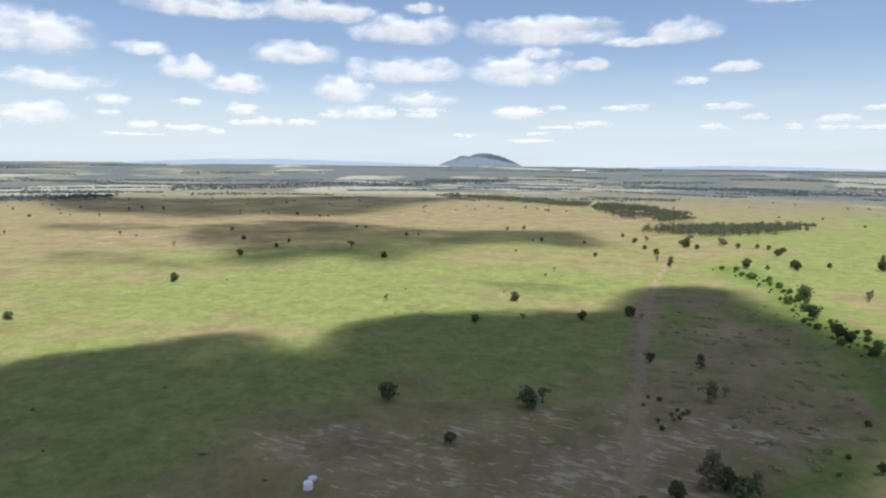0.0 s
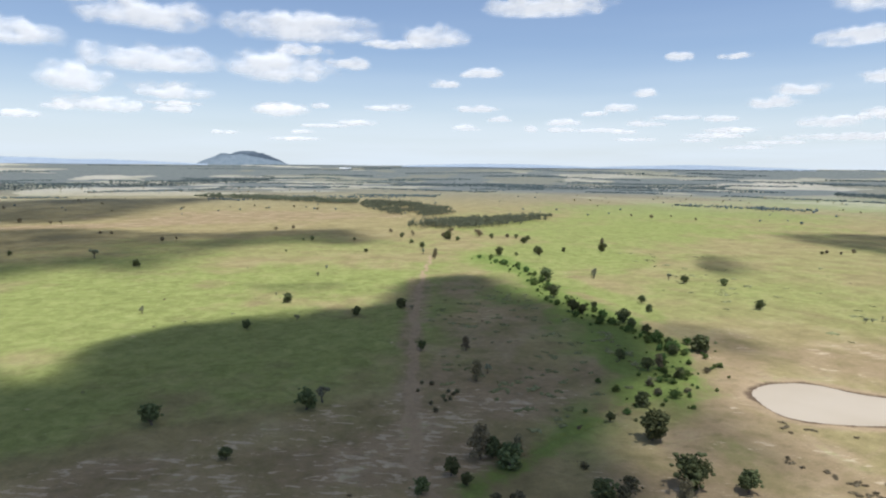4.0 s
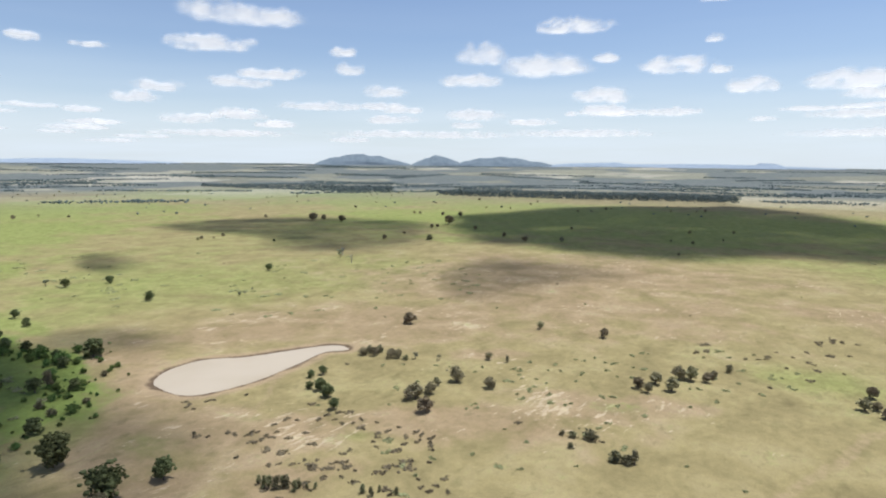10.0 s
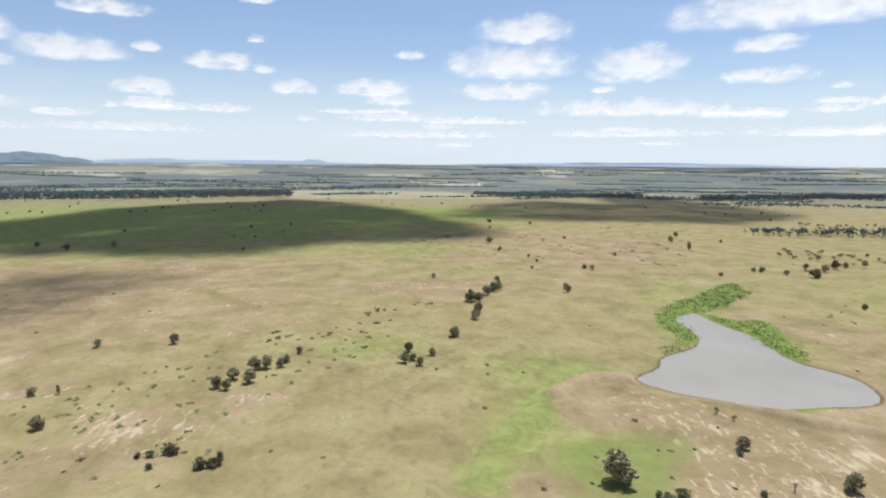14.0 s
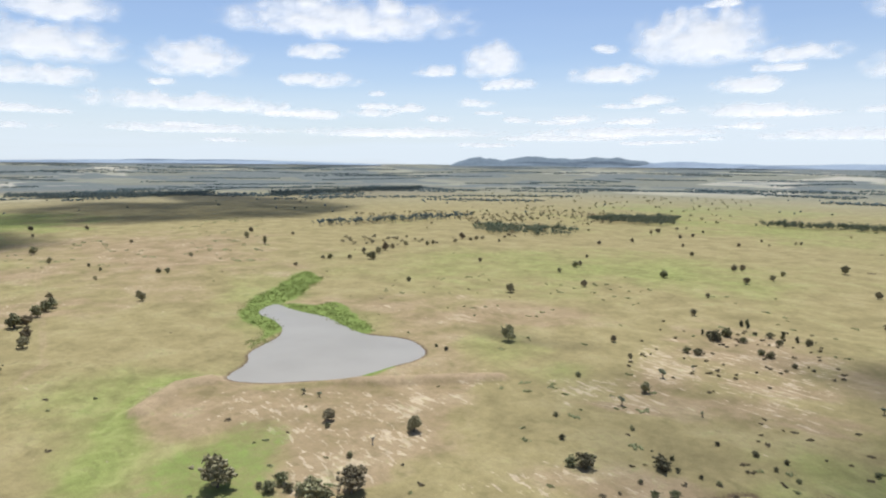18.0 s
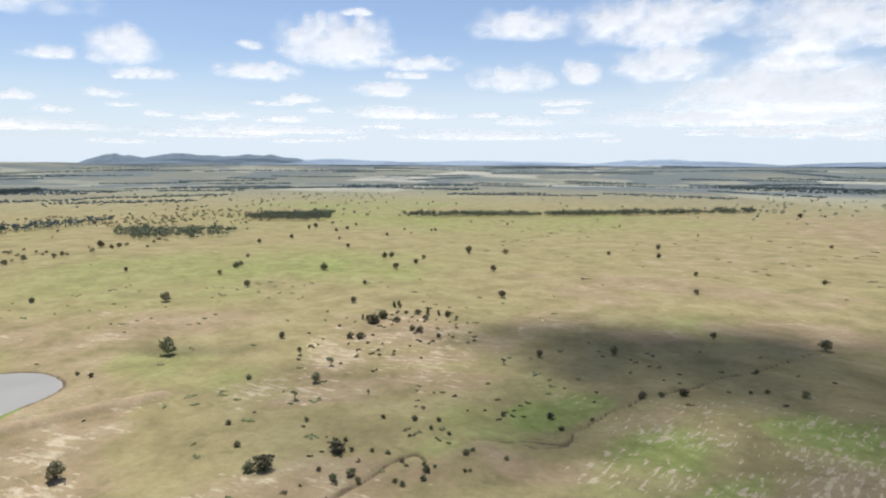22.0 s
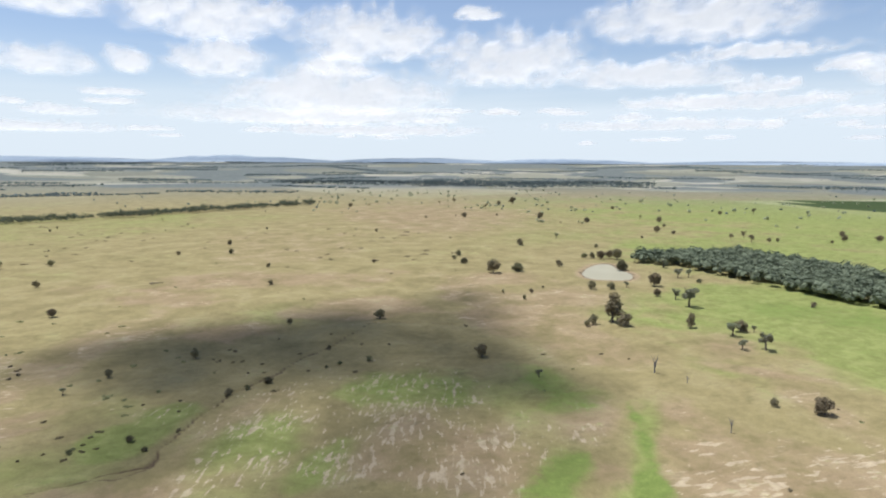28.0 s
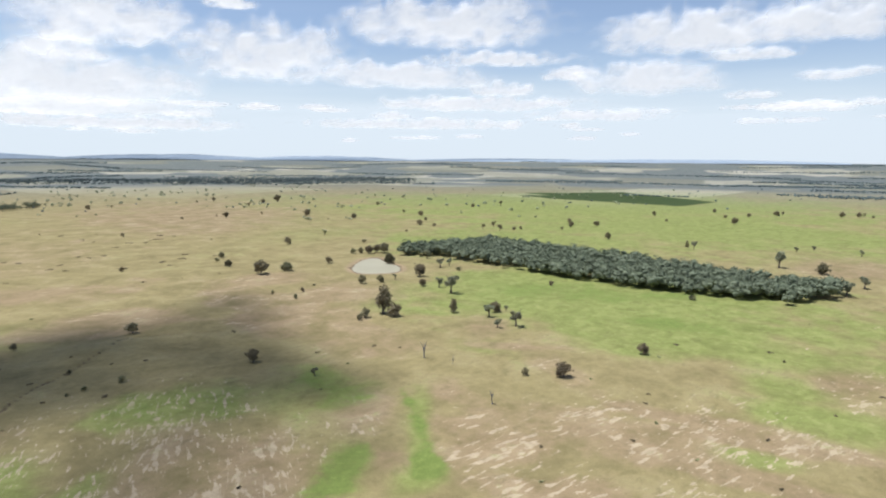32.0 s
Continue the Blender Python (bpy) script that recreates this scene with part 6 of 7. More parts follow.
plant('shrub', 'scrub rise', [
    (23.9, -149.2, 0.9), (33.4, -149.4, 1.0), (35.0, -146.8, 1.9), (34.7, -142.2, 1.5), (36.5, -150.0, 1.1), (53.6, -140.6, 2.2),
    (50.9, -138.8, 1.4), (57.2, -137.5, 1.9), (62.7, -141.1, 1.2), (41.7, -139.8, 1.2), (39.3, -138.5, 1.3), (77.2, -138.5, 4.6),
    (62.2, -152.3, 4.0), (80.7, -137.4, 3.2),
])
plant('round', 'scrub rise', [
    (112.0, -235, 2.5), (89.8, -202, 4.5), (11.1, -250, 3.7),
])
plant('sparse', 'scrub rise', [
    (90.4, -185.1, 3.8), (91.8, -221, 4.3), (87.0, -238, 3.0), (24.9, -238, 3.1), (67.3, -194.9, 2.1),
])
plant('round', 'south field', [
    (-89.4, -465, 3.9), (-77.4, -399, 3.8), (-168.7, -451, 4.0), (-248, -458, 5.7), (-235, -441, 4.1), (-231, -373, 11.4),
    (-251, -396, 3.0), (-331, -487, 7.0), (-83.6, -622, 4.0), (-66.3, -296, 3.5), (-110.3, -287, 5.6), (-200, -311, 2.8),
    (-202, -291, 3.3), (-216, -304, 3.1),
])
plant('wide', 'south field', [
    (-232, -419, 5.3), (-250, -370, 7.4),
])
plant('shrub', 'south field', [
    (-232, -314, 1.5),
])
plant('round', 'west dam', [
    (-341, -502, 5.5), (-291, -374, 6.1), (-343, -397, 5.8), (-345, -388, 8.1), (-355, -389, 8.2), (-356, -381, 10.5),
    (-257, -297, 6.6), (-268, -291, 5.9), (-301, -287, 10.0), (-279, -263, 5.4), (-213, -221, 7.6), (-201, -230, 5.8),
    (-195.8, -228, 3.7), (-256, -188.8, 6.7), (-337, -204, 3.7), (-580, -286, 8.2), (-388, -444, 4.3), (-480, -478, 3.1),
])
plant('wide', 'west dam', [
    (-337, -400, 4.8), (-324, -341, 8.7),
])
plant('sparse', 'west dam', [
    (-281, -291, 4.9), (-360, -335, 9.0), (-337, -300, 8.3), (-346, -299, 7.6), (-275, -236, 13.6), (-282, -252, 7.8),
    (-246, -185.1, 8.2), (-232, -169.5, 5.5), (-240, -164.2, 9.5), (-261, -185.3, 4.0), (-397, -517, 7.1),
])
plant('shrub', 'west dam', [
    (-337, -282, 2.8),
])
plant('tall', 'west dam', [
    (-213, -229, 14.3), (-240, -204, 7.2),
])
plant('sparse', 'bare flat', [
    (-132.4, -180.1, 3.6),
])
plant('dead', 'bare flat', [
    (-175.1, -164.3, 7.2), (-177.7, -151.1, 3.5), (-155.6, -115.2, 4.9),
])
plant('round', 'bare flat', [
    (-185.9, -122.6, 3.4), (-193.9, -110.8, 6.8), (-241, -100.6, 5.6), (-125.5, -210, 6.3), (-81.7, -225, 2.9), (-25.9, -213, 3.3),
    (-19.6, -260, 4.8),
])
plant('shrub', 'bare flat', [
    (-32.3, -215, 2.0), (-40.2, -218, 2.7), (0.8, -180.3, 1.4), (-72.2, -249, 1.5), (-69.9, -227, 1.7), (-63.8, -225, 1.2),
])
plant('tall', 'far west', [
    (-570, -202, 6.6),
])
plant('sparse', 'far west', [
    (-568, -194.8, 8.8), (-513, -112.1, 15.4), (-615, -121.2, 5.7), (-634, -111.5, 5.9), (-466, -51.7, 9.5), (-430, -56.3, 11.2),
    (-625, -73.9, 6.9),
])
plant('wide', 'far west', [
    (-506, -82.3, 9.4),
])
plant('shrub', 'far west', [
    (-357, -121.4, 3.2), (-269, -53.9, 1.1),
])


def plant_creek(line, count, spread, low, high, area):
    """Green shrubs strung along a creek bed."""
    rows = []
    spans = list(zip(line, line[1:]))
    for _ in range(count):
        (ax, ay), (bx, by) = tree_rng.choice(spans)
        t = tree_rng.random()
        rows.append((ax + (bx - ax) * t + tree_rng.gauss(0, spread), ay + (by - ay) * t + tree_rng.gauss(0, spread), low + (high - low) * tree_rng.random() ** 2))
    plant("creek_shrub", area, rows)


CREEK = [(75.7, 537.0), (92.4, 487.4), (103.2, 416.9), (98.9, 376.7), (106.4, 333.8), (113.2, 295.7), (121.3, 269.8), (126.7, 249.7), (117.9, 224.1), (99.7, 207.5), (84.4, 188.8)]
plant_creek(CREEK[:-3], 130, 4.6, 1.0, 5.2, "creek")
plant_creek(CREEK[-4:], 46, 7.0, 0.8, 3.6, "creek")
plant_creek(CREEK[-4:], 18, 9.0, 0.9, 2.2, "creek")


def plant_far(rows):
    """The scattered trees far out over the plain, joined."""
    sets = []
    for x, y, h in rows:
        trunk, crown = tree_rng.choice(TREE_STOCK[tree_rng.choice(("round", "round", "sparse"))])
        for me in (trunk, crown):
            v = np.zeros(len(me.vertices) * 3)
            me.vertices.foreach_get("co", v)
            f = np.zeros(len(me.polygons) * 3, np.int32)
            me.polygons.foreach_get("vertices", f)
            sets.append((v.reshape(-1, 3) * h + np.array([x, y, land_z(x, y)]), f.reshape(-1, 3)))
    v, f = joined(sets)
    tagged(new("far_trees", sheet("far_trees", v, f, M_LEAF, False)), "dark scattered trees far out over the plain", "trees", kind="stuff")


FAR_TREES_A = [
    (-707, 813, 11.6), (-763, 799, 9.0), (-762, 827, 10.1), (-639, 495, 5.8), (-799, 656, 5.6), (-928, 735, 7.5),
    (-443, 620, 5.5), (-593, 853, 5.6), (-629, 1054, 8.8), (-534, 843, 4.5), (-484, 842, 7.0), (-429, 812, 6.6),
    (-419, 817, 5.8), (-322, 707, 4.2), (-309, 705, 4.2), (-233, 644, 5.6), (-221, 649, 5.0), (-138.8, 755, 4.9),
    (-120.6, 770, 5.6), (0.1, 727, 5.3), (24.9, 693, 7.5), (-127.9, 1085, 5.9), (-178.5, 1153, 5.2), (-288, 1133, 4.2),
    (-253, 1168, 4.3), (-521, 532, 6.1), (-722, 701, 6.3), (-494, 526, 3.9), (58.9, 681, 6.2), (68.9, 700, 10.2),
]
FAR_TREES_B = [
    (98.0, 696, 8.9), (100.7, 687, 8.8), (130.5, 676, 5.6), (386, 955, 6.5), (408, 930, 7.3), (653, 591, 9.5),
    (634, 687, 5.1), (413, 543, 4.3), (423, 537, 3.1), (440, 543, 5.1), (444, 937, 5.6), (466, 900, 4.6),
    (638, 600, 12.6), (660, 615, 10.6), (647, 553, 11.5), (705, 417, 14.8), (867, 708, 6.0), (656, 412, 5.6),
    (663, 408, 5.6), (576, 400, 3.8), (825, 498, 6.9), (830, 469, 8.6), (818, 536, 7.1), (825, 552, 5.4),
    (665, 355, 6.1), (738, 257, 4.2), (672, 124.9, 5.0), (773, 123.1, 5.0), (675, 103.7, 3.7), (708, 78.7, 4.5),
]
FAR_TREES_C = [
    (803, 78.7, 4.4), (1016, 344, 4.8), (1105, 321, 6.2), (1107, 313, 5.2), (1152, 160.5, 6.3), (1215, 638, 7.4),
    (1019, 472, 4.0), (816, -184.4, 6.8), (734, -167.1, 6.1), (789, -234, 5.9), (639, -360, 5.3), (608, -336, 5.7),
    (653, -367, 5.4), (584, -379, 4.4), (269, -671, 5.2), (303, -743, 6.5), (313, -712, 7.0), (267, -701, 4.8),
    (272, -746, 4.3), (196.8, -709, 3.3), (177.7, -668, 3.8), (159.1, -711, 4.0), (163.6, -709, 3.3), (133.3, -816, 3.7),
    (82.6, -801, 3.6), (78.1, -827, 4.5), (-35.4, -890, 4.0), (-60.5, -808, 4.4), (305, -677, 8.1), (-425, -766, 9.5),
]
FAR_TREES_D = [
    (-422, -787, 4.0), (-545, -908, 9.5), (-372, -784, 3.9), (-247, -653, 4.4), (-191.3, -715, 2.7), (-140.0, -730, 2.7),
    (-184.1, -969, 3.6), (-377, -1030, 5.9), (-610, -971, 9.3), (-477, -763, 5.7), (-657, -997, 15.0), (-563, -1059, 10.8),
    (-523, -1043, 6.3), (-515, -710, 11.1), (-341, -1027, 8.8), (-539, -514, 8.8), (-590, -552, 5.1), (-541, -492, 5.3),
    (-558, -407, 10.0), (-578, -401, 5.1), (-589, -400, 4.5), (-810, -648, 7.5), (-499, -641, 3.7), (-538, -635, 9.0),
    (-562, -434, 7.7), (-726, -794, 7.7), (-647, -650, 6.6), (-630, -599, 9.4), (-587, -437, 9.3), (-874, -637, 11.7),
]
FAR_TREES_E = [
    (-696, -398, 7.2), (-625, -366, 3.9), (-685, -353, 8.4), (-864, -355, 7.6), (-536, -737, 8.2), (-1003, -316, 7.6),
    (-913, -273, 6.0), (-1060, -154.5, 9.6), (-1062, -116.9, 5.8), (-804, -314, 4.7), (-901, -372, 6.2), (-1009, -229, 9.3),
    (-839, -239, 10.2), (-958, -254, 7.1), (-1026, -225, 7.6), (-1079, -136.2, 8.8), (-1085, -130.0, 7.9), (-657, -373, 8.2),
]
plant_far(FAR_TREES_A + FAR_TREES_B + FAR_TREES_C + FAR_TREES_D + FAR_TREES_E)

# ---- woods ----
WOODS = {
    'dark wood block': [(-355.0, -366.4), (-376.0, -331.7), (-373.9, -263.9), (-366.1, -210.9), (-366.1, -169.5), (-370.9, -135.0), (-376.9, -104.1), (-387.0, -76.7), (-415.2, -59.1), (-452.6, -60.5), (-436.8, -74.7), (-431.8, -102.7), (-438.6, -140.7), (-446.4, -184.8), (-455.6, -236.7), (-460.6, -294.8), (-457.8, -349.7), (-418.3, -358.2), (-375.1, -373.1)],
    'north wood': [(25, 781), (62, 758), (126, 785), (202, 854), (252, 951), (221, 937), (114, 884), (56, 859)],
    'north wood back': [(-56, 1195), (-3, 981), (60, 939), (111, 1021), (100, 1084), (27, 1269), (-46, 1347)],
    'long wood strip': [(-434, 1436), (-244, 1332), (-68, 1223), (-68, 1316), (-269, 1469), (-450, 1551)],
    'far wood strip': [(-1195, 769), (-1103, 851), (-1060, 931), (-1038, 1054), (-1087, 1103), (-1155, 1014), (-1196, 923), (-1290, 831)],
    'creek wood': [(455, -548), (402, -565), (370, -563), (375, -617), (399, -649), (427, -642), (442, -622), (502, -606)],
    'south wood': [(442, -773), (376, -784), (337, -810), (387, -932), (411, -910), (433, -870), (468, -833)],
    'hedge row': [(247, -875), (144, -911), (-12, -954), (-122, -1020), (-294, -1099), (-310, -1158), (-128, -1070), (-12, -1010), (150, -952), (260, -922)],
    'east belt': [(1418, 835), (1467, 626), (1510, 442), (1529, 157), (1726, 178), (1704, 500), (1637, 699), (1562, 921)],
    'east belt end': [(1288, 791), (1331, 485), (1431, 134), (1714, 161), (1524, 555), (1445, 887)],
    'southeast belt': [(1514, -302), (1396, -415), (1400, -559), (1412, -694), (1522, -748), (1532, -611), (1549, -461), (1625, -324)],
    'southeast belt end': [(1274, -773), (1286, -984), (1337, -1327), (1456, -1445), (1444, -1105), (1419, -860)],
    'creek line wood': [(642, -448), (611, -560), (587, -678), (611, -705), (641, -587), (666, -465)],
    'southwest wood': [(-862, -1822), (-984, -1636), (-1138, -1477), (-1484, -1437), (-1741, -1688), (-1402, -1822), (-1232, -2049), (-1017, -2152)],
    'north far wood': [(-6, 2214), (329, 2143), (606, 1975), (1156, 2039), (1287, 2271), (704, 2292), (372, 2421), (-7, 2432)],
    'northeast wood': [(1264, 1653), (1261, 1317), (1315, 948), (1665, 1203), (1484, 1551), (1423, 1862)],
    'west far wood': [(-1155, 1352), (-900, 1838), (-470, 2552), (-564, 3065), (-1067, 2178), (-1418, 1661)],
    'south far wood': [(-443, -2026), (-867, -1644), (-1574, -1680), (-1790, -1911), (-1072, -2032), (-524, -2393)],
}


def build_wood(name, outline, spacing, height, material, label, seed, lean_clumps=9, sprays=26):
    rng = np.random.default_rng(seed)
    xs, ys = [p[0] for p in outline], [p[1] for p in outline]
    gx, gy = np.meshgrid(np.arange(min(xs), max(xs), spacing), np.arange(min(ys), max(ys), spacing))
    px = gx.ravel() + rng.uniform(-0.45, 0.45, gx.size) * spacing
    py = gy.ravel() + rng.uniform(-0.45, 0.45, gx.size) * spacing
    ragged = spacing * (1.4 if lean_clumps == 9 else 0.5)
    keep = inside(px + rng.normal(size=px.size) * ragged, py + rng.normal(size=px.size) * ragged, outline) & (rng.random(gx.size) > 0.08)
    if lean_clumps == 9:
        keep &= fbm(px / 28, py / 28, 2, seed) > 0.42
    px, py = px[keep], py[keep]
    if len(px) > 1300:
        s = rng.permutation(len(px))[:1300]
        px, py = px[s], py[s]
    pz = land_height(px, py)
    n = len(px)
    h = height * rng.uniform(0.6, 1.25, n)
    who = np.repeat(np.arange(n), lean_clumps)
    m = len(who)
    t, q = rng.random(m) * 6.283, np.sqrt(rng.random(m))
    wide = h[who] * 0.36
    zz = 0.42 + 0.5 * rng.random(m) * (1 - 0.5 * q)
    cen = np.stack([px[who] + np.cos(t) * q * wide, py[who] + np.sin(t) * q * wide, pz[who] + h[who] * zz], 1)
    sets = [blobs(rng, cen, h[who] * (rng.uniform(0.13, 0.24, m) if lean_clumps == 14 else rng.uniform(0.075, 0.15, m)), 0.8, 0.4)]
    if sprays:
        who = np.repeat(np.arange(n), sprays)
        m = len(who)
        t, q = rng.random(m) * 6.283, np.sqrt(rng.random(m))
        cen = np.stack([px[who] + np.cos(t) * q * h[who] * 0.48, py[who] + np.sin(t) * q * h[who] * 0.48,
                        pz[who] + h[who] * (0.98 - 0.45 * q * q * rng.uniform(0.5, 1.4, m))], 1)
        sets.append(leaf_cards(rng, cen, height * 0.055))
    sets += [tube([(a, b, c - 0.2), (a + 0.2, b, c + k * 0.6)], [k * 0.03, k * 0.012], 5) for a, b, c, k in zip(px[:160], py[:160], pz[:160], h[:160])]
    v, f = joined(sets)
    return tagged(new(name, sheet(name, v, f, material, False)), label, "woodland", kind="stuff")


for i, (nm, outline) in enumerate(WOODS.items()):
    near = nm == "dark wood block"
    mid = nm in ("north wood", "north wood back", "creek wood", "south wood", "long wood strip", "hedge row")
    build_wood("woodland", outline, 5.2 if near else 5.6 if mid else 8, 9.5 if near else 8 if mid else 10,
               M_LEAF_WOOD if near or mid else M_LEAF_HAZED,
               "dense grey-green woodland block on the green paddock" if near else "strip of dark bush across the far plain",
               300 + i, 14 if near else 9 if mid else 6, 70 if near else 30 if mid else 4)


def build_far_bush():
    """Belts of bush and single trees far over the plain, too many to count."""
    rng = np.random.default_rng(77)
    cen, rad = [], []
    for _ in range(340):
        r = 1350 * math.exp(rng.random() * 1.22)
        a = rng.random() * 2 * math.pi
        if r < 1900 and fbm(np.array([a * 2.1]), np.array([r / 260]), 2, 19)[0] < 0.52:
            continue
        turn = a + math.pi / 2 + rng.normal() * 0.35
        length, depth = rng.uniform(120, 520) * (r / 2000), rng.uniform(14, 60)
        n = int(min(260, length / 1.7))
        s, d = (rng.random(n) - 0.5) * length, rng.normal(size=n) * depth * 0.5
        x = r * math.sin(a) + s * math.sin(turn) + d * math.cos(turn)
        y = r * math.cos(a) + s * math.cos(turn) - d * math.sin(turn)
        cen.append(np.stack([x, y], 1))
        rad.append(rng.uniform(1.3, 3.0, n) * (0.75 + r / 6000))
    n = 700
    r, a = 1000 * np.exp(rng.random(n) * 1.6), rng.random(n) * 2 * math.pi
    cen.append(np.stack([r * np.sin(a), r * np.cos(a)], 1))
    rad.append(rng.uniform(1.4, 2.6, n))
    cen, rad = np.concatenate(cen), np.concatenate(rad)
    ok = np.hypot(cen[:, 0], cen[:, 1]) < 4650
    cen, rad = cen[ok], rad[ok]
    z = land_height(cen[:, 0], cen[:, 1])
    v, f = blobs(rng, np.stack([cen[:, 0], cen[:, 1], z + rad * 0.6], 1), rad, 0.7, 0.35)
    tagged(new("far_bush", sheet("far_bush", v, f, M_LEAF_HAZED, False)), "belts of dark bush and scattered trees over the far plain", "woodland", kind="stuff")


build_far_bush()

SCATTERS = [
    (330, 2.2, 6, False, [(766, -535), (707, -827), (502, -951), (364, -693), (404, -515), (419.5, -420.3), (415.6, -297.0), (504, -388)]),
    (200, 2.5, 7, False, [(1200, -1356), (446, -1513), (242, -817), (476, -671), (521, -583)]),
    (110, 3, 9, True, [(-155, -1544), (-1144, -1545), (-606, -813), (-426, -864), (-193, -909)]),
    (70, 4, 9, True, [(-859, -1307), (-1751, -667), (-731, -274), (-614, -402), (-542, -549), (-431, -655)]),
    (90, 3, 8, False, [(-2024, 1234), (-650, 2195), (-9, 1839), (-445, 1588), (-309, 1043), (-778, 909), (-1099, 667)]),
    (70, 3, 7, False, [(430, 1948), (1270, 1323), (1460, 697), (1672, 172), (1102, 111), (951, 452), (844, 880), (281, 1282)]),
    (70, 0.9, 2.2, True, [(128.7, -310.5), (65.4, -330.5), (38.5, -270.9), (62.3, -225.3), (87.1, -202.2), (119.8, -238.0)]),
]


def build_scatter(outline, count, low, high, material, seed, flat):
    """Open scrub with small trees, too many to count, within an outline."""
    rng = np.random.default_rng(seed)
    xs, ys = [p[0] for p in outline], [p[1] for p in outline]
    px, py = rng.uniform(min(xs), max(xs), count * 12), rng.uniform(min(ys), max(ys), count * 12)
    keep = inside(px, py, outline) & (fbm(px / 90, py / 90, 2, seed) > 0.42)
    px, py = px[keep][:count], py[keep][:count]
    pz, h = land_height(px, py), rng.uniform(low, high, len(px))
    who = np.repeat(np.arange(len(px)), 7)
    m = len(who)
    t, q = rng.random(m) * 6.283, np.sqrt(rng.random(m))
    cen = np.stack([px[who] + np.cos(t) * q * h[who] * 0.36, py[who] + np.sin(t) * q * h[who] * 0.36, pz[who] + h[who] * (0.35 + 0.5 * rng.random(m) * (1 - 0.4 * q))], 1)
    cen[:, 2] = pz[who] + (cen[:, 2] - pz[who]) * flat
    sets = [blobs(rng, cen, h[who] * rng.uniform(0.12, 0.22, m), 0.8 * flat, 0.35)]
    who = np.repeat(np.arange(len(px)), 16)
    m = len(who)
    t, q = rng.random(m) * 6.283, np.sqrt(rng.random(m))
    cen = np.stack([px[who] + np.cos(t) * q * h[who] * 0.46, py[who] + np.sin(t) * q * h[who] * 0.46, pz[who] + h[who] * flat * (0.3 + 0.68 * rng.random(m) * (1 - 0.5 * q * q))], 1)
    sets.append(leaf_cards(rng, cen, 0.4))
    v, f = joined(sets)
    tagged(new("open_scrub", sheet("open_scrub", v, f, material, False)), "open scrub of small trees over the grass", "scrub", kind="stuff")


for i, (count, low, high, pale_leaf, outline) in enumerate(SCATTERS):
    build_scatter(outline, count, low, high, (M_WEED if high < 3 else M_LEAF_PALE) if pale_leaf else M_LEAF, 500 + i, 0.38 if high < 3 else 1.0)


# beds of weeds: colour, how many, smallest and largest half-width, outline
WEEDS_A = ("green", 150, 0.7, 3.0, [(20, 395), (82, 406), (92.1, 307.7), (111.7, 267.3), (106.3, 216.4), (86.9, 205.2), (54.6, 177.4), (34.9, 166.1), (23.3, 177.6), (18.7, 205.5), (16.7, 276.0)])
WEEDS_B = ("dark", 110, 0.7, 2.0, [(123.9, 181.9), (134.3, 167.0), (143.7, 148.3), (146.0, 129.3), (148.5, 111.4), (147.5, 86.6), (120.6, 70.4), (92.0, 106.9), (100.3, 135.1)])
WEEDS_C = ("green", 90, 0.8, 1.9, [(190.5, 143.2), (218.3, 103.0), (261.7, 60.2), (309.3, 0.8), (249.0, -0.8), (218.1, 23.4), (165.4, 22.5), (150.3, 32.4), (110.8, 82.9)])
WEEDS_D = ("green", 110, 1.5, 4.0, [(662, -46), (679, -163), (721, -266), (895, -530), (530, -317), (406, -222), (462, -192), (506, -145), (530, -104), (555, -39)])
WEEDS_E = ("dark", 34, 0.8, 2.3, [(287.1, 46.5), (303.2, 26.0), (345.7, -1.7), (347.2, -44.2), (320.2, -57.6), (312.5, -21.1), (258.7, -14.7), (264.3, 13.7), (242.6, 37.0)])
WEEDS_F = ("green", 90, 1.5, 3.6, [(216, 581), (365, 464), (449, 338), (424, 203), (276, 164), (219, 233), (184, 340)])
WEEDS_G = ("green", 110, 0.8, 2.2, [(344, -283), (173, -435), (18.8, -373.1), (-18.1, -260.1), (5.3, -170.1), (50.6, -132.5), (89.9, -116.3), (174.1, -173.2)])
WEEDS_H = ("dark", 30, 0.5, 1.2, [(96.1, -187.5), (44.1, -210.6), (0.1, -198.9), (12.7, -138.5), (65.8, -126.7)])
WEEDS_I = ("dark", 60, 1.5, 3.6, [(121, -897), (-244, -724), (-306, -568), (-210, -390), (-62, -417), (63, -441)])
WEEDS_J = ("dark", 22, 0.5, 1.2, [(4.1, -235.6), (-41.0, -282.0), (-116.7, -264.5), (-96.1, -218.1), (-40.7, -218.4), (-2.5, -179.7)])
WEED_ZONES = [WEEDS_A, WEEDS_B, WEEDS_C, WEEDS_D, WEEDS_E, WEEDS_F, WEEDS_G, WEEDS_H, WEEDS_I, WEEDS_J]


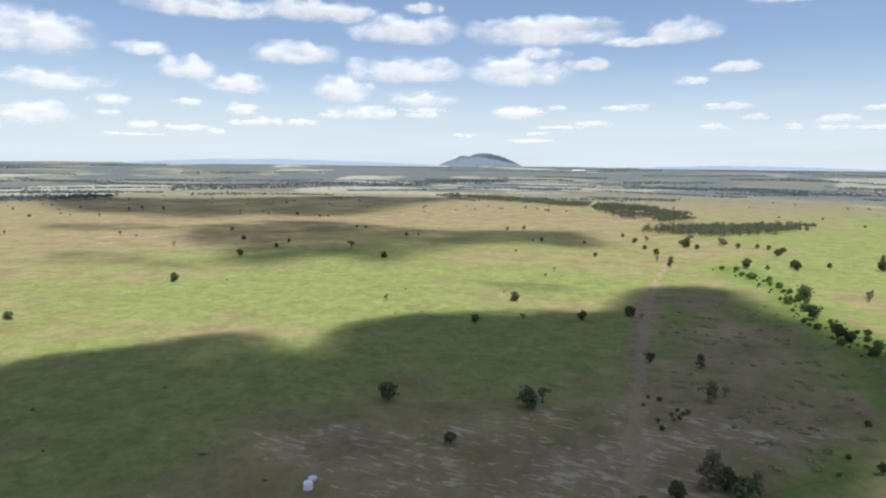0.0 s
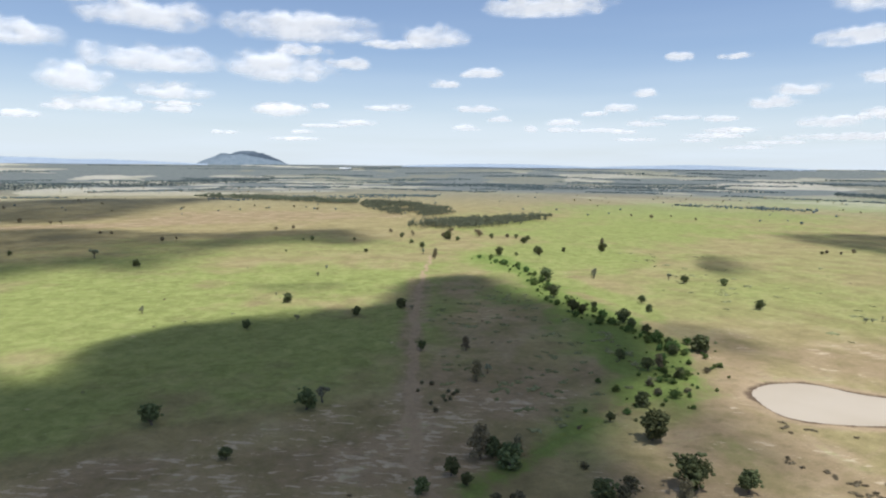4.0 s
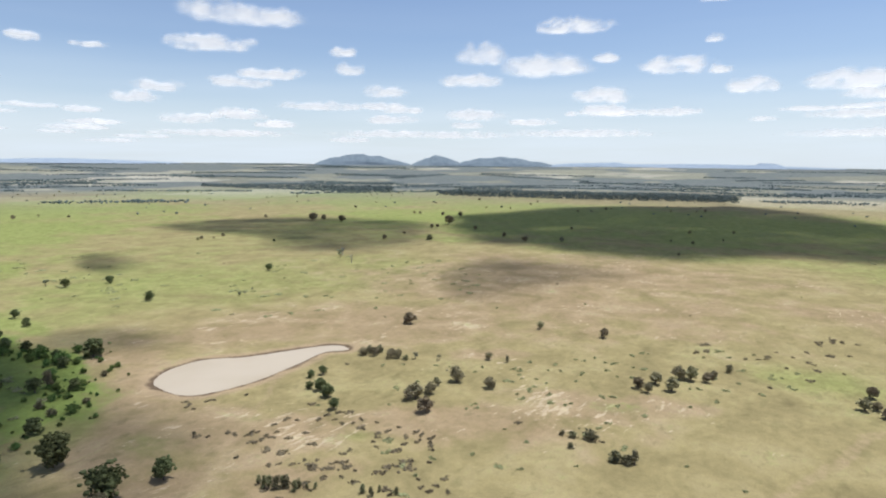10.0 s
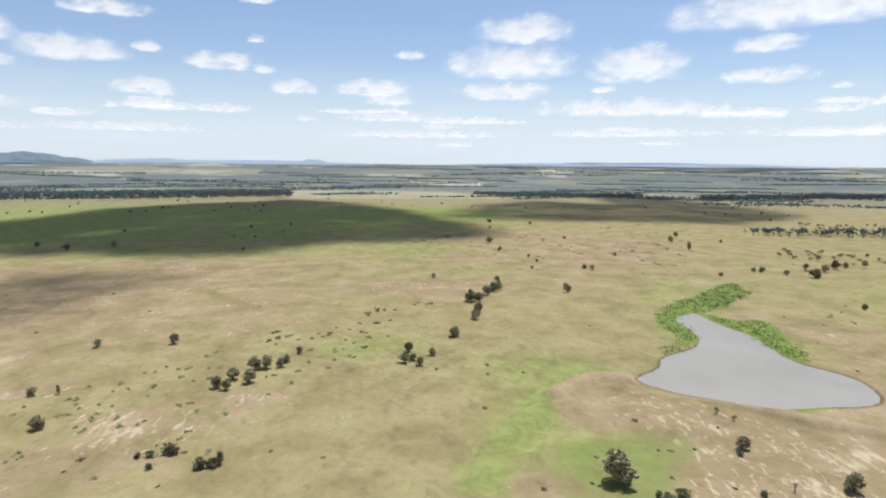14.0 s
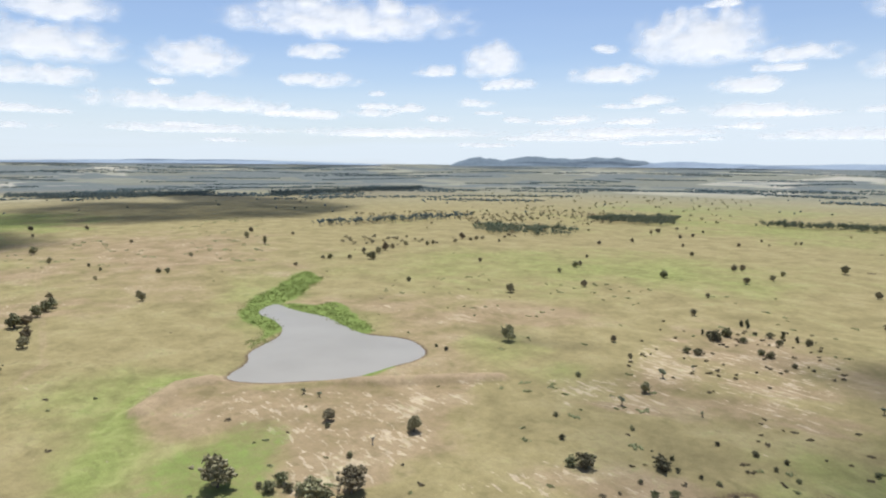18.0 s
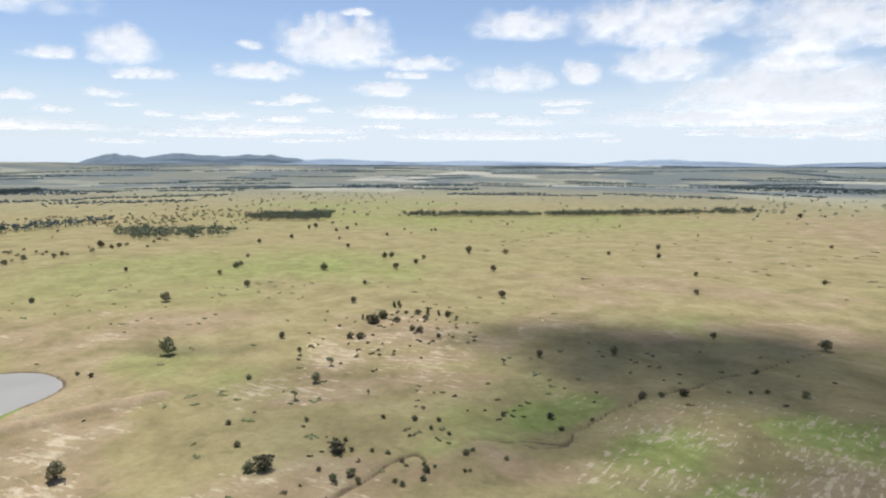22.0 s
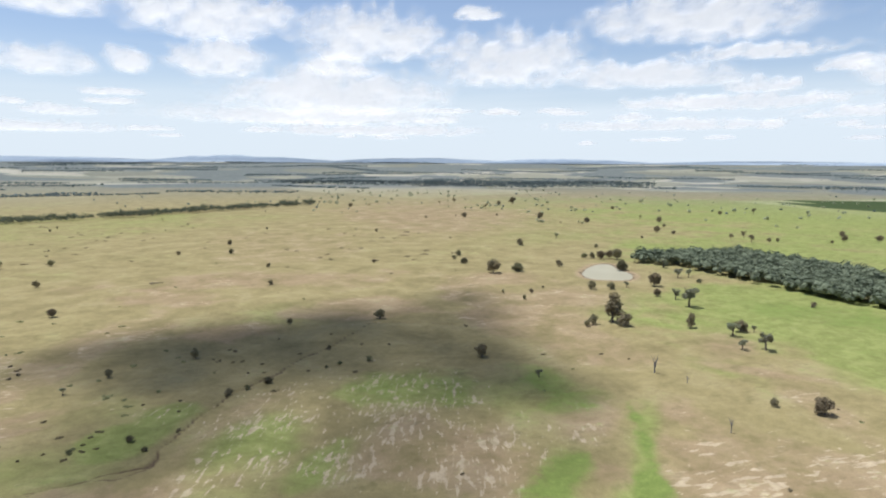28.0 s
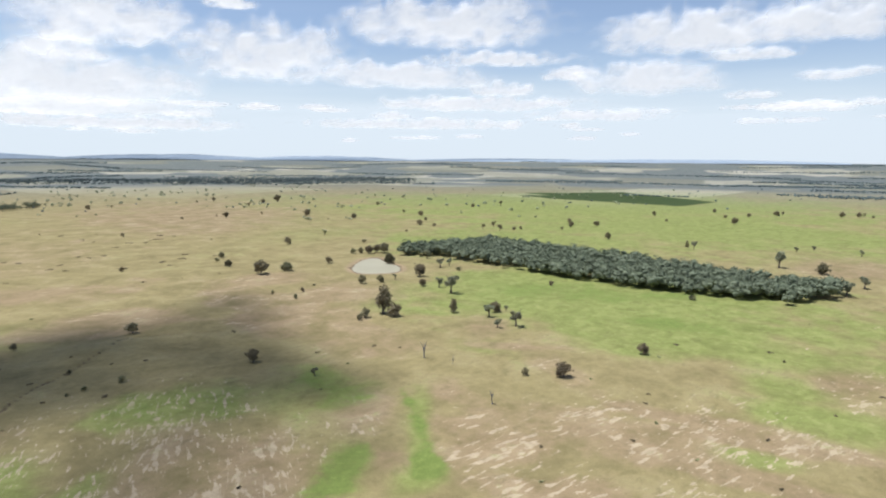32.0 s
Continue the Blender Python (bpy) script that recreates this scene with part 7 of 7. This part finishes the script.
def build_herbage(colour, material, label, seed):
    """Low beds of weeds and tussocks, each a flat spread a few metres wide."""
    rng = np.random.default_rng(seed)
    bx, by, half = [], [], []
    for tint, count, low, high, outline in WEED_ZONES:
        if tint != colour:
            continue
        xs, ys = [p[0] for p in outline], [p[1] for p in outline]
        px, py = rng.uniform(min(xs), max(xs), count * 14), rng.uniform(min(ys), max(ys), count * 14)
        keep = inside(px, py, outline) & (fbm(px / 22, py / 22, 3, seed) > 0.47)
        for shore in SHORES.values():
            keep &= signed_distance(px, py, shore) > 5
        px, py = px[keep][:count], py[keep][:count]
        bx.append(px)
        by.append(py)
        half.append(low + (high - low) * rng.random(len(px)) ** 1.5)
    n = 150
    r, a = 135 * np.exp(rng.random(n) * 1.5), rng.random(n) * 2 * math.pi
    px, py = r * np.sin(a), r * np.cos(a)
    keep = fbm(px / 55, py / 55, 3, 71 + seed) > 0.5
    for shore in SHORES.values():
        keep &= signed_distance(px, py, shore) > 6
    bx, by = np.concatenate(bx + [px[keep]]), np.concatenate(by + [py[keep]])
    half = np.concatenate(half + [rng.uniform(0.4, 1.3, int(keep.sum()))])
    who = np.repeat(np.arange(len(bx)), 13)
    m, wide = len(who), half[who]
    turn = (rng.normal(size=len(bx)) * 0.8)[who]
    p, q = rng.normal(size=m) * wide * 0.5, rng.normal(size=m) * wide * 0.28
    x, y = bx[who] + p * np.cos(turn) - q * np.sin(turn), by[who] + p * np.sin(turn) + q * np.cos(turn)
    rad = wide * rng.uniform(0.16, 0.34, m)
    z = land_height(x, y)
    high = np.minimum(0.42, 0.12 + rad * 0.35)
    v, f = blobs(rng, np.zeros((m, 3)), np.ones(m), 1.0, 0.4)
    v = v.reshape(m, -1, 3) * np.stack([rad, rad, high], 1)[:, None, :] + np.stack([x, y, z + high * 0.25], 1)[:, None, :]
    k = rng.integers(0, m, m * 3)
    spread = rng.normal(size=(m * 3, 3)) * np.stack([rad[k] * 0.8, rad[k] * 0.8, high[k] * 0.3], 1)
    v2, f2 = leaf_cards(rng, np.stack([x[k], y[k], z[k] + high[k] * 0.9], 1) + spread, 0.24)
    v, f = joined([(v.reshape(-1, 3), f), (v2, f2)])
    tagged(new("herbage", sheet("herbage", v, f, material, False)), label, "weeds", kind="stuff")


build_herbage("dark", M_WEED, "low brown weed beds and tussocks in drifts", 5)
build_herbage("green", M_WEED_GREEN, "low grey-green weed beds on the dry grass", 6)


def build_reeds():
    """Green rushes round the head of the grey dam."""
    rng = np.random.default_rng(15)
    px, py = rng.uniform(205, 420, 16000), rng.uniform(-290, -120, 16000)
    thick = region_field(px, py, REED_GROUND, fbm(px / 9, py / 9, 3, 44) - 0.5)
    keep = (thick > 0.55) & (rng.random(16000) < 0.4) & (signed_distance(px, py, SHORES["grey"]) > -1.5)
    p = np.stack([px[keep], py[keep]], 1)
    rad = rng.uniform(0.15, 0.45, len(p))
    base = np.maximum(land_height(p[:, 0], p[:, 1]), WATER_Z)
    v, f = blobs(rng, np.stack([p[:, 0], p[:, 1], base + rad * 0.1], 1), rad, 0.4, 0.5)
    v2, f2 = leaf_cards(rng, np.repeat(np.stack([p[:, 0], p[:, 1], base + 0.3], 1), 8, 0) + rng.normal(size=(len(p) * 8, 3)) * np.array([1.1, 1.1, 0.12]), 0.3)
    v, f = joined([(v, f), (v2, f2)])
    tagged(new("reeds", sheet("reeds", v, f, M_REED, False)), "bright green rushes along the dam's edge", "reeds", kind="stuff")


build_reeds()


# ---- water tank and trough ----
def part(name, bm, material, parent, label=""):
    me = bpy.data.meshes.new(name)
    bm.to_mesh(me)
    bm.free()
    me.materials.append(material)
    ob = new(name, me)
    ob.parent = parent
    return tagged(ob, label)


def turned(profile, segments=40):
    """A solid of revolution from (radius, height) pairs."""
    bm = bmesh.new()
    rings = [[bm.verts.new((r * math.cos(2 * math.pi * k / segments), r * math.sin(2 * math.pi * k / segments), z)) for k in range(segments)] for r, z in profile]
    for a, b in zip(rings, rings[1:]):
        for k in range(segments):
            bm.faces.new((a[k], a[(k + 1) % segments], b[(k + 1) % segments], b[k]))
    bm.faces.new(rings[0][::-1])
    bm.faces.new(rings[-1])
    return bm


def build_tank(x, y):
    root = new("water_tank")
    root.location = (x, y, land_z(x, y))
    wall = [(1.5, -0.2), (1.52, 0.05)]
    for k in range(9):
        wall += [(1.52, 0.1 + k * 0.22), (1.485, 0.16 + k * 0.22), (1.485, 0.2 + k * 0.22), (1.52, 0.26 + k * 0.22)]
    part("wall", turned(wall + [(1.5, 2.15), (1.46, 2.2)]), M_TANK, root)
    part("roof", turned([(1.56, 2.18), (1.5, 2.24), (0.9, 2.48), (0.35, 2.58)]), M_TANK, root)
    part("lid", turned([(0.34, 2.56), (0.34, 2.68), (0.28, 2.72)], 24), M_TANK, root)
    root.scale = (0.76, 0.76, 0.76)
    tagged(root, "round white ribbed water tank on bare ground", "water tank")


def build_trough(x, y):
    root = new("water_trough")
    root.location = (x, y, land_z(x, y))
    part("basin", turned([(1.15, -0.1), (1.2, 0.55), (1.15, 0.6), (1.02, 0.58), (0.98, 0.3)]), M_CONCRETE, root)
    part("water", turned([(0.99, 0.4), (0.99, 0.45)]), M_TANK, root, "pale bright water surface")
    tagged(root, "low round pale stock trough beside the tank", "trough")


build_tank(-71.8, 127.4)
build_trough(-72.9, 131.7)


def build_shed(x, y, turn):
    """A long white-roofed farm shed far out on the plain."""
    root = new("farm_shed")
    root.matrix_world = pose(x, y, land_z(x, y), 0, 0, turn)
    bm = bmesh.new()
    bmesh.ops.create_cube(bm, size=1)
    bmesh.ops.scale(bm, vec=(70, 18, 6), verts=bm.verts)
    bmesh.ops.translate(bm, vec=(0, 0, 3), verts=bm.verts)
    part("wall", bm, M_CONCRETE, root)
    for side in (-1, 1):
        bm = bmesh.new()
        prof = [(0.0, 9.2), (0.0, 9.5), (side * 10.0, 6.1), (side * 10.0, 5.8)]
        ends = [[bm.verts.new((ex, py, pz)) for py, pz in prof] for ex in (-36, 36)]
        for k in range(4):
            bm.faces.new((ends[0][k], ends[0][(k + 1) % 4], ends[1][(k + 1) % 4], ends[1][k]))
        bm.faces.new(ends[0])
        bm.faces.new(ends[1][::-1])
        bmesh.ops.recalc_face_normals(bm, faces=bm.faces)
        part("roof", bm, M_TANK, root, "pale sheet-metal roof slope")
    tagged(root, "long white-roofed farm shed on the far plain", "shed")


build_shed(-278, 3846, 4.1)
